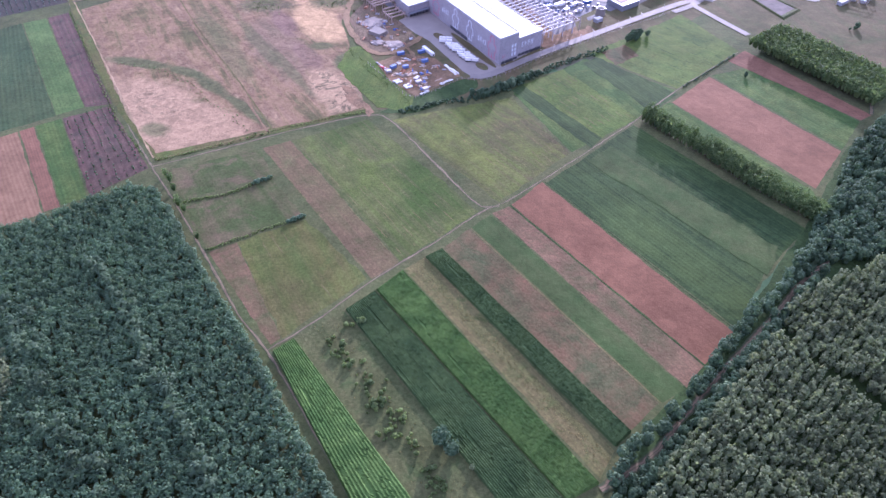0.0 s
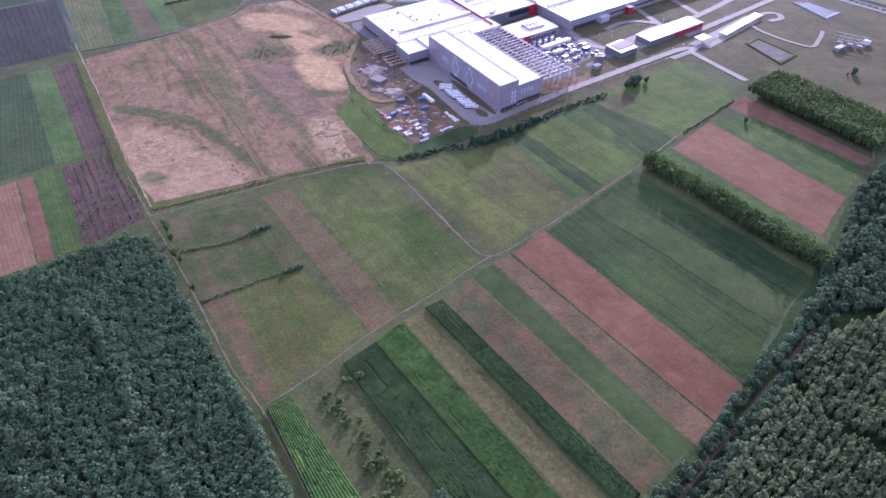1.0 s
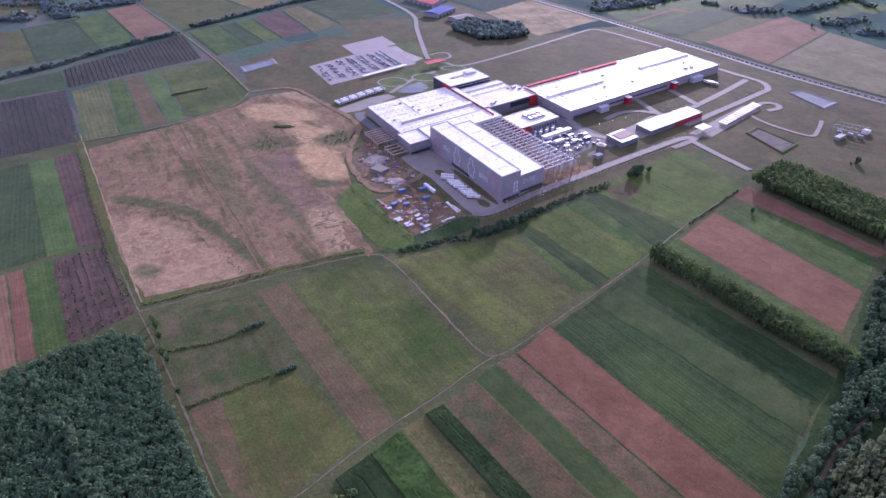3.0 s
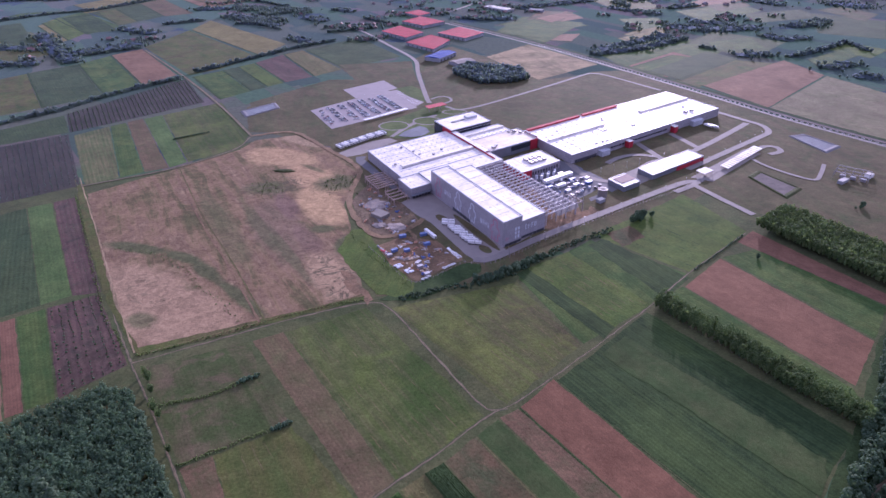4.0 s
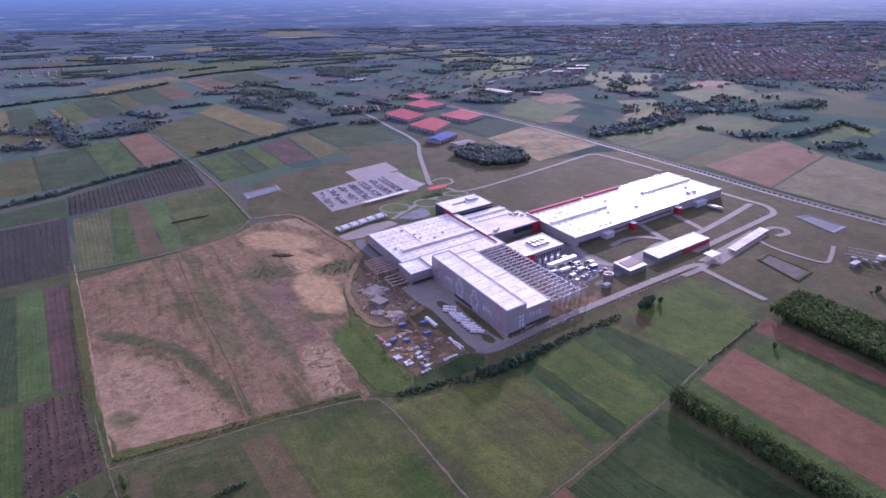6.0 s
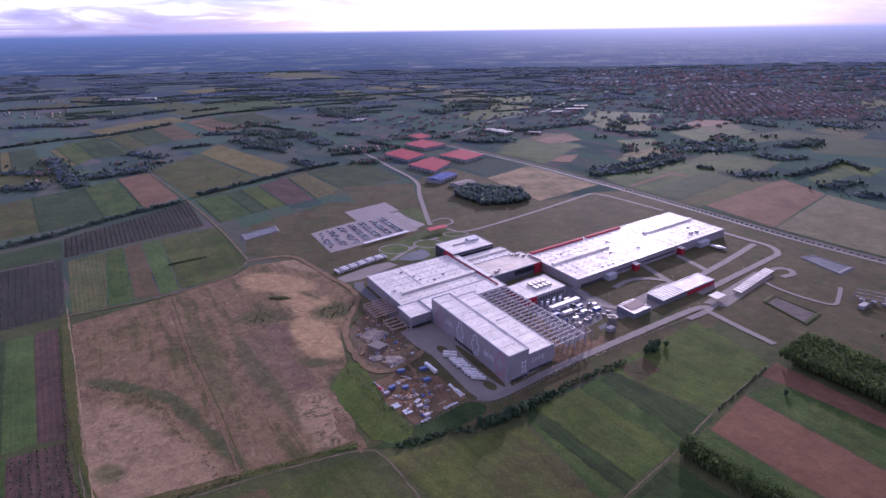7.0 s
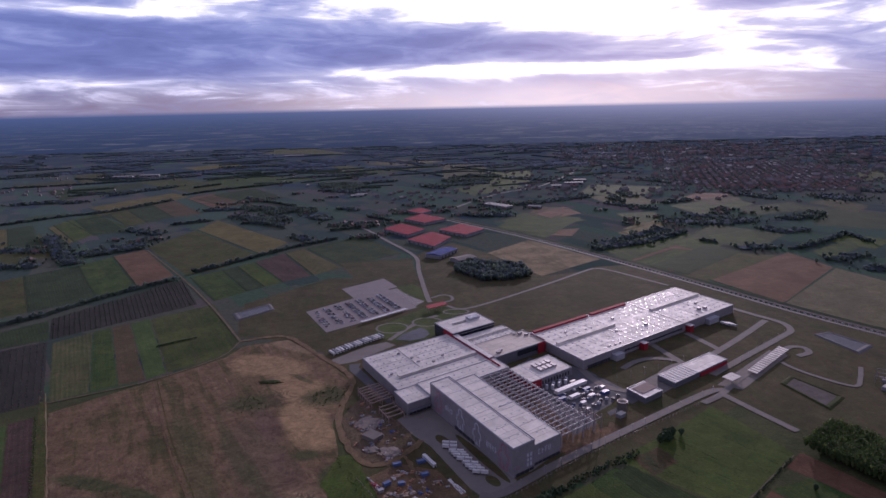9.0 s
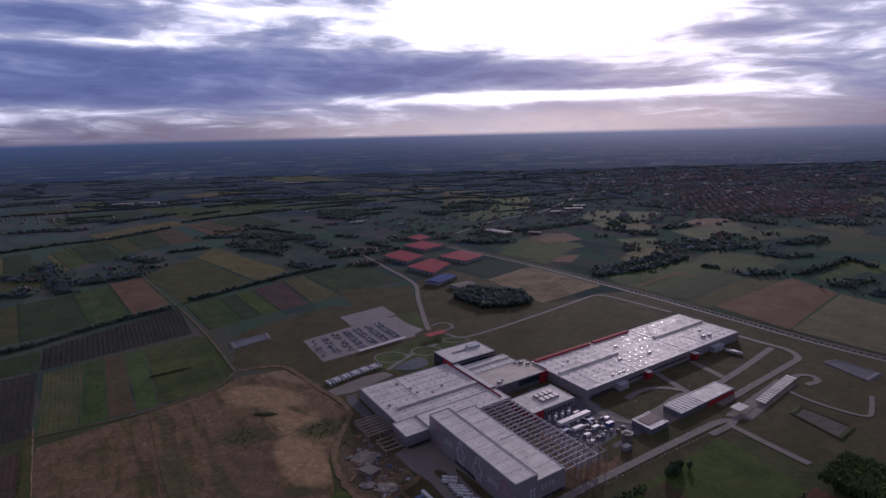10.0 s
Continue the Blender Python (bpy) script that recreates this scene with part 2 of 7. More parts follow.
DULLGREEN = land("dull_green_crop", (0.044, 0.072, 0.030), (0.064, 0.088, 0.036), None, 0.02, 4.0, 0.08, 0.7)
GREYGREEN = land("grey_stubble", (0.170, 0.151, 0.087), (0.206, 0.181, 0.106), (0.133, 0.139, 0.067), 0.015, 6.0, 0.06)
YELLOW = land("yellow_crop", (0.150, 0.136, 0.048), (0.185, 0.160, 0.062), None, 0.02, 8.0, 0.08)
REDGRASS = land("reddish_grass", (0.150, 0.096, 0.058), (0.118, 0.092, 0.048), (0.076, 0.082, 0.035), 0.03)
PALEBROWN = land("pale_brown_fallow", (0.120, 0.090, 0.050), (0.152, 0.108, 0.060), (0.084, 0.090, 0.037), 0.022, 2.5, 0.04, 0.6)
ORCHARD = land("orchard_soil", (0.098, 0.064, 0.054), (0.136, 0.085, 0.066), (0.064, 0.058, 0.042), 0.05, 5.0, 0.10, 0.5, 0.3)
VINE = land("vineyard_soil", (0.050, 0.050, 0.040), (0.074, 0.064, 0.052), None, 0.03, 6.0, 0.06, 0.6, 0.3)
SAND2 = land("dry_sand", (0.340, 0.260, 0.144), (0.220, 0.172, 0.092), (0.135, 0.122, 0.056), 0.012, 0.0, 0, 0.25, 0.2)
SANDPALE = land("pale_sand", (0.400, 0.292, 0.178), (0.300, 0.220, 0.128), (0.190, 0.150, 0.078), 0.025, 0.0, 0, 0.1, 0.2)
EARTH = land("trodden_earth", (0.245, 0.158, 0.094), (0.180, 0.122, 0.074), (0.105, 0.084, 0.050), 0.05, 0.0, 0, 0.1, 0.35)
HAUL = land("haul_road", (0.215, 0.148, 0.084), (0.280, 0.196, 0.112), (0.150, 0.112, 0.072), 0.07, 0.0, 0, 0.3, 0.3)
DEBRIS = land("building_site_ground", (0.150, 0.108, 0.072), (0.098, 0.086, 0.050), (0.205, 0.150, 0.100), 0.06, 0.0, 0, 0.1, 0.45)
VERGE = land("verge_grass", (0.068, 0.086, 0.034), (0.096, 0.098, 0.044), (0.086, 0.098, 0.038), 0.03, 0.0, 0, 0.1, 0.3)
MEADOW = land("site_meadow", (0.090, 0.084, 0.039), (0.128, 0.100, 0.055), (0.070, 0.086, 0.033), 0.012, 0.0, 0, 0.1, 0.2)
LAWN = land("lawn", (0.078, 0.112, 0.034), (0.104, 0.128, 0.044), None, 0.05, 0.0, 0, 0.1, 0.2)
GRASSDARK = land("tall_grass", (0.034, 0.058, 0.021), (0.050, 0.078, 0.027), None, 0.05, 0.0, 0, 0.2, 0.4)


DRIFTS = ((-176, 636, 84, 26, -66, (0.182, 0.124, 0.083), 0.6), (-235, 640, 110, 14, -60, (0.120, 0.112, 0.050), 0.6), (-262, 500, 92, 46, -38, (0.337, 0.225, 0.131), 0.95), (-205, 478, 60, 24, -32, (0.316, 0.209, 0.121), 0.8),
          (-218, 838, 62, 32, -35, (0.408, 0.268, 0.138), 0.9), (-160, 765, 62, 26, -52, (0.408, 0.264, 0.136), 0.9), (-140, 692, 58, 24, -62, (0.430, 0.284, 0.142), 0.95),
          (-104, 540, 46, 22, -64, (0.357, 0.241, 0.138), 0.9), (-200, 905, 50, 18, -30, (0.337, 0.236, 0.138), 0.8), (-178, 690, 40, 12, -64, (0.163, 0.102, 0.079), 0.7), (-140, 612, 34, 12, -60, (0.168, 0.106, 0.079), 0.6))
WEEDS = ((-305, 592, 40, 9, -15, 0.85), (-256, 576, 26, 8, -27, 0.85), (-221, 548, 32, 8, -44, 0.85), (-176, 503, 42, 7, -46, 0.85), (-212, 737, 26, 20, 10, 0.7), (-132, 752, 26, 24, 60, 0.8), (-128, 632, 15, 9, 0, 0.8),
         (-96, 596, 14, 22, 20, 0.85), (-204, 791, 13, 4, -20, 0.9), (-170, 800, 22, 5, -40, 0.7), (-152, 580, 70, 6, -60, 0.6), (-196, 640, 80, 7, -60, 0.55), (-248, 470, 15, 11, -30, 0.7), (-385, 650, 90, 9, -58, 0.8), (-300, 512, 90, 8, -57, 0.8))


def site_sand():
    """Scraped ground: reddish soil, thin grass and drifts of pale sand with soft ragged edges."""
    m, t, s = material("scraped_ground")
    p = place(t)
    sep = add(t, "ShaderNodeSeparateXYZ")
    link(t, p, sep.inputs[0])
    wide = maths(t, "SUBTRACT", noise_at(t, p, 0.022, 7.0, 0.70, 0.8), 0.5)
    close = maths(t, "SUBTRACT", noise_at(t, p, 0.13, 5.0, 0.70, 0.8), 0.5)
    wob = maths(t, "ADD", wide, maths(t, "MULTIPLY", close, 0.35))

    def oval(cx, cy, ra, rb, turn):
        """Distance from the middle of a turned oval, 1 on its rim, made ragged."""
        dx, dy = maths(t, "SUBTRACT", sep.outputs[0], cx), maths(t, "SUBTRACT", sep.outputs[1], cy)
        c, q = math.cos(radians(turn)), math.sin(radians(turn))
        u = maths(t, "DIVIDE", maths(t, "ADD", maths(t, "MULTIPLY", dx, c), maths(t, "MULTIPLY", dy, q)), ra)
        v = maths(t, "DIVIDE", maths(t, "SUBTRACT", maths(t, "MULTIPLY", dy, c), maths(t, "MULTIPLY", dx, q)), rb)
        r = maths(t, "SQRT", maths(t, "ADD", maths(t, "MULTIPLY", u, u), maths(t, "MULTIPLY", v, v)))
        return maths(t, "ADD", r, maths(t, "MULTIPLY", wob, 1.3))

    def mask(value, *stops):
        node = ramp(t, [(a, (b,) * 3) for a, b in stops])
        link(t, maths(t, "MULTIPLY", value, 0.5), node.inputs[0])
        return node.outputs[0]

    tone = ramp(t, [(0.39, (0.100, 0.091, 0.037)), (0.45, (0.161, 0.118, 0.057)), (0.50, (0.230, 0.150, 0.081)), (0.55, (0.184, 0.118, 0.070)), (0.61, (0.291, 0.201, 0.110))])
    furrow = add(t, "ShaderNodeMapping", vector_type="TEXTURE")
    furrow.inputs["Rotation"].default_value = (0, 0, radians(30.3))
    furrow.inputs["Scale"].default_value = (14, 120, 1)
    link(t, p, furrow.inputs[0])
    lines = noise_at(t, furrow.outputs[0], 1.0, 7.0, 0.70, 0.6)
    link(t, maths(t, "ADD", maths(t, "MULTIPLY", lines, 0.55), maths(t, "MULTIPLY", noise_at(t, p, 0.014, 7.0, 0.70, 0.7), 0.45)), tone.inputs[0])
    colour = tone.outputs[0]
    # drifts and bare hollows: middle, half lengths, turn, tone, strength
    for cx, cy, ra, rb, turn, c, most in DRIFTS:
        colour = blend(t, mask(oval(cx, cy, ra, rb, turn), (0.36, most), (0.56, 0)), colour, c)
    # weeds in hollows, heaps and the green lip of the pale drift
    for cx, cy, ra, rb, turn, most in WEEDS:
        colour = blend(t, mask(oval(cx, cy, ra, rb, turn), (0.34, most), (0.60, 0)), colour, (0.080, 0.093, 0.037))
    # water-cut fingers in the loose slopes
    contour = maths(t, "SINE", maths(t, "MULTIPLY", noise_at(t, p, 0.026, 5.0, 0.60, 1.2), 42.0))
    gully = ramp(t, [(0.45, (0, 0, 0)), (0.85, (1, 1, 1))])
    link(t, contour, gully.inputs[0])
    for cx, cy, ra, rb, turn, most in ((-100, 535, 44, 22, -62, 0.85), (-206, 742, 40, 30, 10, 0.8), (-262, 512, 34, 20, -40, 0.45), (-135, 745, 22, 26, 60, 0.6)):
        colour = blend(t, maths(t, "MULTIPLY", gully.outputs[0], mask(oval(cx, cy, ra, rb, turn), (0.36, most), (0.58, 0))), colour, (0.114, 0.093, 0.053))
    for scale, low, high, much in ((0.07, 0.66, 1.22, 0.75), (0.30, 0.78, 1.16, 0.75)):
        ripple = ramp(t, [(0.38, (low,) * 3), (0.60, (high,) * 3)])
        link(t, noise_at(t, p, scale, 6.0, 0.72, 1.2), ripple.inputs[0])
        colour = blend(t, much, colour, ripple.outputs[0], "MULTIPLY")
    link(t, colour, s.inputs["Base Color"])
    s.inputs["Roughness"].default_value = 0.9
    s.inputs["Specular IOR Level"].default_value = 0.1
    relief(t, s, noise_at(t, p, 0.2, 6.0, 0.7), 0.7, 0.8)
    return m


SCRAPED = site_sand()


def far_ground():
    """The open country: a patchwork of strips in two directions with dark copses."""
    m, t, s = material("open_country")
    p = place(t)
    cells = []
    for turn, size in ((32, (60, 260, 1)), (38, (110, 220, 1))):
        mp = add(t, "ShaderNodeMapping", vector_type="TEXTURE")
        mp.inputs["Rotation"].default_value = (0, 0, radians(turn))
        mp.inputs["Scale"].default_value = size
        link(t, p, mp.inputs[0])
        v = add(t, "ShaderNodeTexVoronoi", distance="CHEBYCHEV", Scale=1.0, Randomness=0.75)
        link(t, mp.outputs[0], v.inputs["Vector"])
        sep = add(t, "ShaderNodeSeparateColor")
        link(t, v.outputs["Color"], sep.inputs[0])
        tone = ramp(t, [(0.0, (0.056, 0.082, 0.046)), (0.18, (0.070, 0.114, 0.048)), (0.36, (0.092, 0.104, 0.054)),
                        (0.52, (0.060, 0.088, 0.046)), (0.66, (0.102, 0.104, 0.058)), (0.78, (0.072, 0.116, 0.054)), (0.90, (0.126, 0.102, 0.074))], "CONSTANT")
        link(t, sep.outputs[0], tone.inputs[0])
        cells.append(tone.outputs[0])
    which = ramp(t, [(0.49, (0, 0, 0)), (0.51, (1, 1, 1))])
    link(t, noise_at(t, p, 0.0011, 2.0), which.inputs[0])
    colour = blend(t, which.outputs[0], cells[0], cells[1])
    # copses, merging into forest towards the north
    copse = ramp(t, [(0.60, (0, 0, 0)), (0.63, (1, 1, 1))])
    where = add(t, "ShaderNodeSeparateXYZ")
    link(t, p, where.inputs[0])
    north = maths(t, "MULTIPLY", maths(t, "SUBTRACT", where.outputs[1], 2300.0), 1 / 2200, True)
    link(t, maths(t, "ADD", noise_at(t, p, 0.0042, 7.0, 0.62, 0.3), maths(t, "MULTIPLY", north, 0.16)), copse.inputs[0])
    colour = blend(t, copse.outputs[0], colour, (0.042, 0.060, 0.060))
    grain = noise_at(t, p, 0.12, 6.0, 0.7)
    fleck = ramp(t, [(0.3, (0.75,) * 3), (0.7, (1.25,) * 3)])
    link(t, grain, fleck.inputs[0])
    link(t, blend(t, 1.0, colour, fleck.outputs[0], "MULTIPLY"), s.inputs["Base Color"])
    s.inputs["Roughness"].default_value = 0.9
    s.inputs["Specular IOR Level"].default_value = 0.0
    # bluish sheen stands in for air haze, growing as the ground flattens with distance
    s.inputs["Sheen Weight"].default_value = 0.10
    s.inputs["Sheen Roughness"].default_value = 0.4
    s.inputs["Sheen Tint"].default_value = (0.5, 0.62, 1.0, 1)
    relief(t, s, grain, 0.3, 1.0)
    return m


COUNTRY = far_ground()


def plain(name, colour, rough=0.6, metal=0.0, vary=0.12, scale=0.3, gloss=0.5, bump=0.0):
    m, t, s = material(name)
    p = place(t)
    n = noise_at(t, p, scale, 5.0, 0.65)
    tone = ramp(t, [(0.3, tuple(x * (1 - vary) for x in colour)), (0.7, tuple(min(1, x * (1 + vary)) for x in colour))])
    link(t, n, tone.inputs[0])
    link(t, tone.outputs[0], s.inputs["Base Color"])
    r = ramp(t, [(0.3, (max(0.02, rough - 0.08),) * 3), (0.7, (min(1, rough + 0.08),) * 3)])
    link(t, noise_at(t, p, scale * 3, 3.0), r.inputs[0])
    link(t, r.outputs[0], s.inputs["Roughness"])
    s.inputs["Metallic"].default_value = metal
    s.inputs["Specular IOR Level"].default_value = gloss
    if bump:
        relief(t, s, n, bump, 0.1)
    return m


def cladding(name, colour, width=1.2, rough=0.45):
    """Sheet cladding with upright joints and faint panel to panel change."""
    m, t, s = material(name)
    uv = add(t, "ShaderNodeUVMap", uv_map="rows").outputs[0]
    brick = add(t, "ShaderNodeTexBrick", Scale=1.0, offset=0.0)
    brick.inputs["Color1"].default_value = (*[x * 0.94 for x in colour], 1)
    brick.inputs["Color2"].default_value = (*[min(1, x * 1.06) for x in colour], 1)
    brick.inputs["Mortar"].default_value = (*[x * 0.6 for x in colour], 1)
    brick.inputs["Mortar Size"].default_value = 0.04
    brick.inputs["Brick Width"].default_value = width * 3
    brick.inputs["Row Height"].default_value = width
    link(t, uv, brick.inputs["Vector"])
    streaks = noise_at(t, place(t), 0.08, 5.0, 0.6)
    tone = ramp(t, [(0.35, (0.88,) * 3), (0.65, (1.06,) * 3)])
    link(t, streaks, tone.inputs[0])
    link(t, blend(t, 1.0, brick.outputs[0], tone.outputs[0], "MULTIPLY"), s.inputs["Base Color"])
    s.inputs["Roughness"].default_value = rough
    return m


def roofing(name, colour, width=24.0, rough=0.32, gloss=0.6):
    """Sheet roof with welded seams, dull and shiny lengths, run-off streaks."""
    m, t, s = material(name)
    uv = add(t, "ShaderNodeUVMap", uv_map="rows").outputs[0]
    brick = add(t, "ShaderNodeTexBrick", Scale=1.0, offset=0.5)
    brick.inputs["Color1"].default_value = (*[x * 0.90 for x in colour], 1)
    brick.inputs["Color2"].default_value = (*[min(1, x * 1.06) for x in colour], 1)
    brick.inputs["Mortar"].default_value = (*[x * 0.66 for x in colour], 1)
    brick.inputs["Mortar Size"].default_value = 0.3
    brick.inputs["Brick Width"].default_value = width
    brick.inputs["Row Height"].default_value = width * 0.5
    link(t, uv, brick.inputs["Vector"])
    p = place(t)
    grime = ramp(t, [(0.35, (0.80, 0.79, 0.78)), (0.65, (1.05,) * 3)])
    link(t, noise_at(t, p, 0.05, 6.0, 0.7, 0.5), grime.inputs[0])
    link(t, blend(t, 1.0, brick.outputs[0], grime.outputs[0], "MULTIPLY"), s.inputs["Base Color"])
    r = ramp(t, [(0.3, (rough - 0.1,) * 3), (0.7, (rough + 0.15,) * 3)])
    link(t, noise_at(t, p, 0.11, 5.0, 0.6), r.inputs[0])
    link(t, r.outputs[0], s.inputs["Roughness"])
    s.inputs["Specular IOR Level"].default_value = gloss
    return m


ROOF = roofing("white_roof", (0.90, 0.835, 0.735), 24.0, 0.62, 0.38)
ROOF_BEIGE = roofing("beige_roof", (0.72, 0.62, 0.50), 24.0, 0.6, 0.3)
WALL_GREY = cladding("grey_cladding", (0.345, 0.315, 0.33))
WALL_DARK = cladding("dark_cladding", (0.17, 0.175, 0.20))
WALL_PALE = cladding("pale_cladding", (0.50, 0.50, 0.53))
WALL_RED = cladding("red_cladding", (0.42, 0.020, 0.035), 1.2, 0.8)
ROOF_RED = roofing("red_tiled_roof", (0.40, 0.042, 0.062), 12.0, 0.75, 0.1)
ROOF_BLUE = roofing("blue_roof", (0.05, 0.11, 0.45), 8.0, 0.7, 0.1)
GLASS = plain("dark_glazing", (0.03, 0.035, 0.045), 0.12, 0.0, 0.2, 0.2, 0.8)
ASPHALT = plain("grey_asphalt", (0.25, 0.216, 0.188), 0.85, 0, 0.10, 0.05, 0.3)
ASPHALT_DARK = plain("dark_asphalt", (0.13, 0.125, 0.13), 0.85, 0, 0.12, 0.05, 0.3)
CONCRETE = plain("pale_concrete", (0.215, 0.188, 0.165), 0.8, 0, 0.12, 0.08, 0.3)
PALESLAB = plain("pale_precast_slab", (0.62, 0.58, 0.55), 0.8)
PARKING = plain("pale_paving_blocks", (0.285, 0.245, 0.235), 0.8, 0, 0.08, 0.05, 0.3)
PAINT = plain("road_paint", (0.75, 0.75, 0.75), 0.6)
STEEL = plain("grey_steel", (0.38, 0.36, 0.37), 0.5, 0.5)
COLUMN = plain("precast_concrete", (0.36, 0.30, 0.275), 0.8)
WHITE = plain("white_paint", (0.78, 0.75, 0.72), 0.35)
BLUE = plain("blue_paint", (0.06, 0.11, 0.32), 0.4)
DARKMETAL = plain("dark_metal", (0.07, 0.07, 0.08), 0.5, 0.3)
RUBBER = plain("black_rubber", (0.03, 0.03, 0.03), 0.8)
REDPAINT = plain("red_paint", (0.50, 0.04, 0.05), 0.4)
ORANGE = plain("rusty_orange", (0.45, 0.22, 0.12), 0.7)
TIMBER = plain("stacked_timber", (0.45, 0.34, 0.24), 0.75)
WATER = plain("still_water", (0.07, 0.068, 0.075), 0.35, 0.0, 0.25, 0.05, 0.12)
MUD = plain("dried_mud", (0.150, 0.128, 0.112), 0.9, 0.0, 0.25, 0.08, 0.1)
LINER = plain("pond_liner", (0.20, 0.19, 0.19), 0.8, 0, 0.15, 0.05, 0.15)
RUBBLE = plain("rubble", (0.27, 0.225, 0.19), 0.9, 0, 0.35, 0.6, 0.3)


def track_mat():
    """A sandy farm track with a grassy middle and ragged verges."""
    m, t, s = material("farm_track")
    uv = add(t, "ShaderNodeUVMap", uv_map="rows")
    sep = add(t, "ShaderNodeSeparateXYZ")
    link(t, uv.outputs[0], sep.inputs[0])
    p = place(t)
    wob = maths(t, "MULTIPLY", maths(t, "SUBTRACT", noise_at(t, p, 0.25, 4.0), 0.5), 0.5)
    across = maths(t, "ADD", sep.outputs[0], wob)
    prof = ramp(t, [(0.14, (0.066, 0.080, 0.036)), (0.26, (0.150, 0.112, 0.066)), (0.38, (0.235, 0.168, 0.104)), (0.5, (0.104, 0.098, 0.046)),
                    (0.62, (0.215, 0.154, 0.096)), (0.74, (0.140, 0.106, 0.062)), (0.86, (0.066, 0.080, 0.036))])
    link(t, across, prof.inputs[0])
    fleck = ramp(t, [(0.3, (0.7,) * 3), (0.7, (1.25,) * 3)])
    link(t, noise_at(t, p, 0.12, 5.0, 0.7), fleck.inputs[0])
    link(t, blend(t, 1.0, prof.outputs[0], fleck.outputs[0], "MULTIPLY"), s.inputs["Base Color"])
    s.inputs["Roughness"].default_value = 0.9
    s.inputs["Specular IOR Level"].default_value = 0.2
    return m


TRACK = track_mat()


def leaf_mat(name, a, b, c, haze_sheen=0.0, thinness=0.30):
    """Foliage: tone changes from clump to clump and tree to tree, with a bluish sheen for haze."""
    m, t, s = material(name)
    island = t.nodes.new("ShaderNodeNewGeometry").outputs["Random Per Island"]
    tone = ramp(t, [(0.0, a), (0.55, b), (1.0, c)])
    link(t, island, tone.inputs[0])
    drift = ramp(t, [(0.3, (0.72,) * 3), (0.7, (1.25,) * 3)])
    link(t, noise_at(t, place(t), 0.035, 4.0), drift.inputs[0])
    colour = blend(t, 1.0, tone.outputs[0], drift.outputs[0], "MULTIPLY")
    link(t, colour, s.inputs["Base Color"])
    thin, both = add(t, "ShaderNodeBsdfTranslucent"), add(t, "ShaderNodeMixShader", Fac=thinness)
    link(t, blend(t, 1.0, colour, (1.35, 1.45, 1.0), "MULTIPLY"), thin.inputs[0])
    link(t, s.outputs[0], both.inputs[1])
    link(t, thin.outputs[0], both.inputs[2])
    link(t, both.outputs[0], t.nodes["Material Output"].inputs[0])
    s.inputs["Roughness"].default_value = 0.7
    s.inputs["Specular IOR Level"].default_value = 0.08
    # bluish sheen that lays distance haze over the leaves, strong on far trees
    s.inputs["Sheen Weight"].default_value = haze_sheen
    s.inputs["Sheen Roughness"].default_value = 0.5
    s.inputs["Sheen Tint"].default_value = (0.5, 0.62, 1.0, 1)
    return m


LEAF_WEST = leaf_mat("acacia_leaves", (0.070, 0.120, 0.068), (0.104, 0.166, 0.088), (0.142, 0.204, 0.106), 0.05)
LEAF_EAST = leaf_mat("broad_leaves", (0.052, 0.090, 0.048), (0.080, 0.125, 0.064), (0.115, 0.160, 0.082), 0.05)
LEAF_PINE = leaf_mat("poplar_leaves", (0.106, 0.138, 0.072), (0.160, 0.190, 0.095), (0.214, 0.238, 0.130), 0.05, 0.4)
LEAF_ROW = leaf_mat("row_leaves", (0.074, 0.118, 0.042), (0.120, 0.168, 0.058), (0.168, 0.208, 0.078), 0.05, 0.4)
# far foliage: aerial haze put into paler, bluer leaf colours and heavy sheen
LEAF_FAR_HAZE = leaf_mat("hazy_far_leaves", (0.120, 0.158, 0.150), (0.155, 0.192, 0.176), (0.190, 0.222, 0.198), 0.8, 0.72)
LEAF_BUSH = leaf_mat("bush_leaves", (0.120, 0.170, 0.060), (0.170, 0.225, 0.082), (0.230, 0.275, 0.112), 0.0, 0.55)
LEAF_TALL = leaf_mat("grey_green_leaves", (0.070, 0.112, 0.062), (0.098, 0.146, 0.080), (0.134, 0.180, 0.098), 0.05, 0.35)
LEAF_DRY = leaf_mat("dry_weeds", (0.115, 0.125, 0.048), (0.205, 0.165, 0.074), (0.270, 0.205, 0.090), 0.0, 0.5)
BARK = plain("bark", (0.12, 0.09, 0.07), 0.9)


# ---- builders ----
def mesh_from(name, verts, faces, mat, uvs=None, smooth=False):
    me = bpy.data.meshes.new(name)
    me.from_pydata([tuple(v) for v in verts], [], faces)
    if uvs is not None:
        layer = me.uv_layers.new(name="rows")
        for loop in me.loops:
            layer.data[loop.index].uv = uvs[loop.vertex_index]
    me.materials.append(mat)
    if smooth:
        me.shade_smooth()
    return me


def under(ob, parent):
    ob.parent = parent
    return ob


def part(name, bm, mat, parent, label=""):
    """Links a bmesh as one mesh object under a thing or a part."""
    me = bpy.data.meshes.new(name)
    bm.to_mesh(me)
    bm.free()
    me.materials.append(mat)
    ob = under(new(name, me), parent)
    return tagged(ob, label=label)


def thing(name, x, y, z=0.0, turn=0.0, label="", category="", group="", kind=""):
    ob = new(name)
    ob.matrix_world = pose(x, y, z, 0, 0, turn)
    ob.empty_display_size = 1.0
    return tagged(ob, label, category, group, kind)


# Axes of the factory site
SITE = Vector((55.0, 591.0, 0.0))
AX = Vector((math.cos(radians(37.4)), math.sin(radians(37.4)), 0))
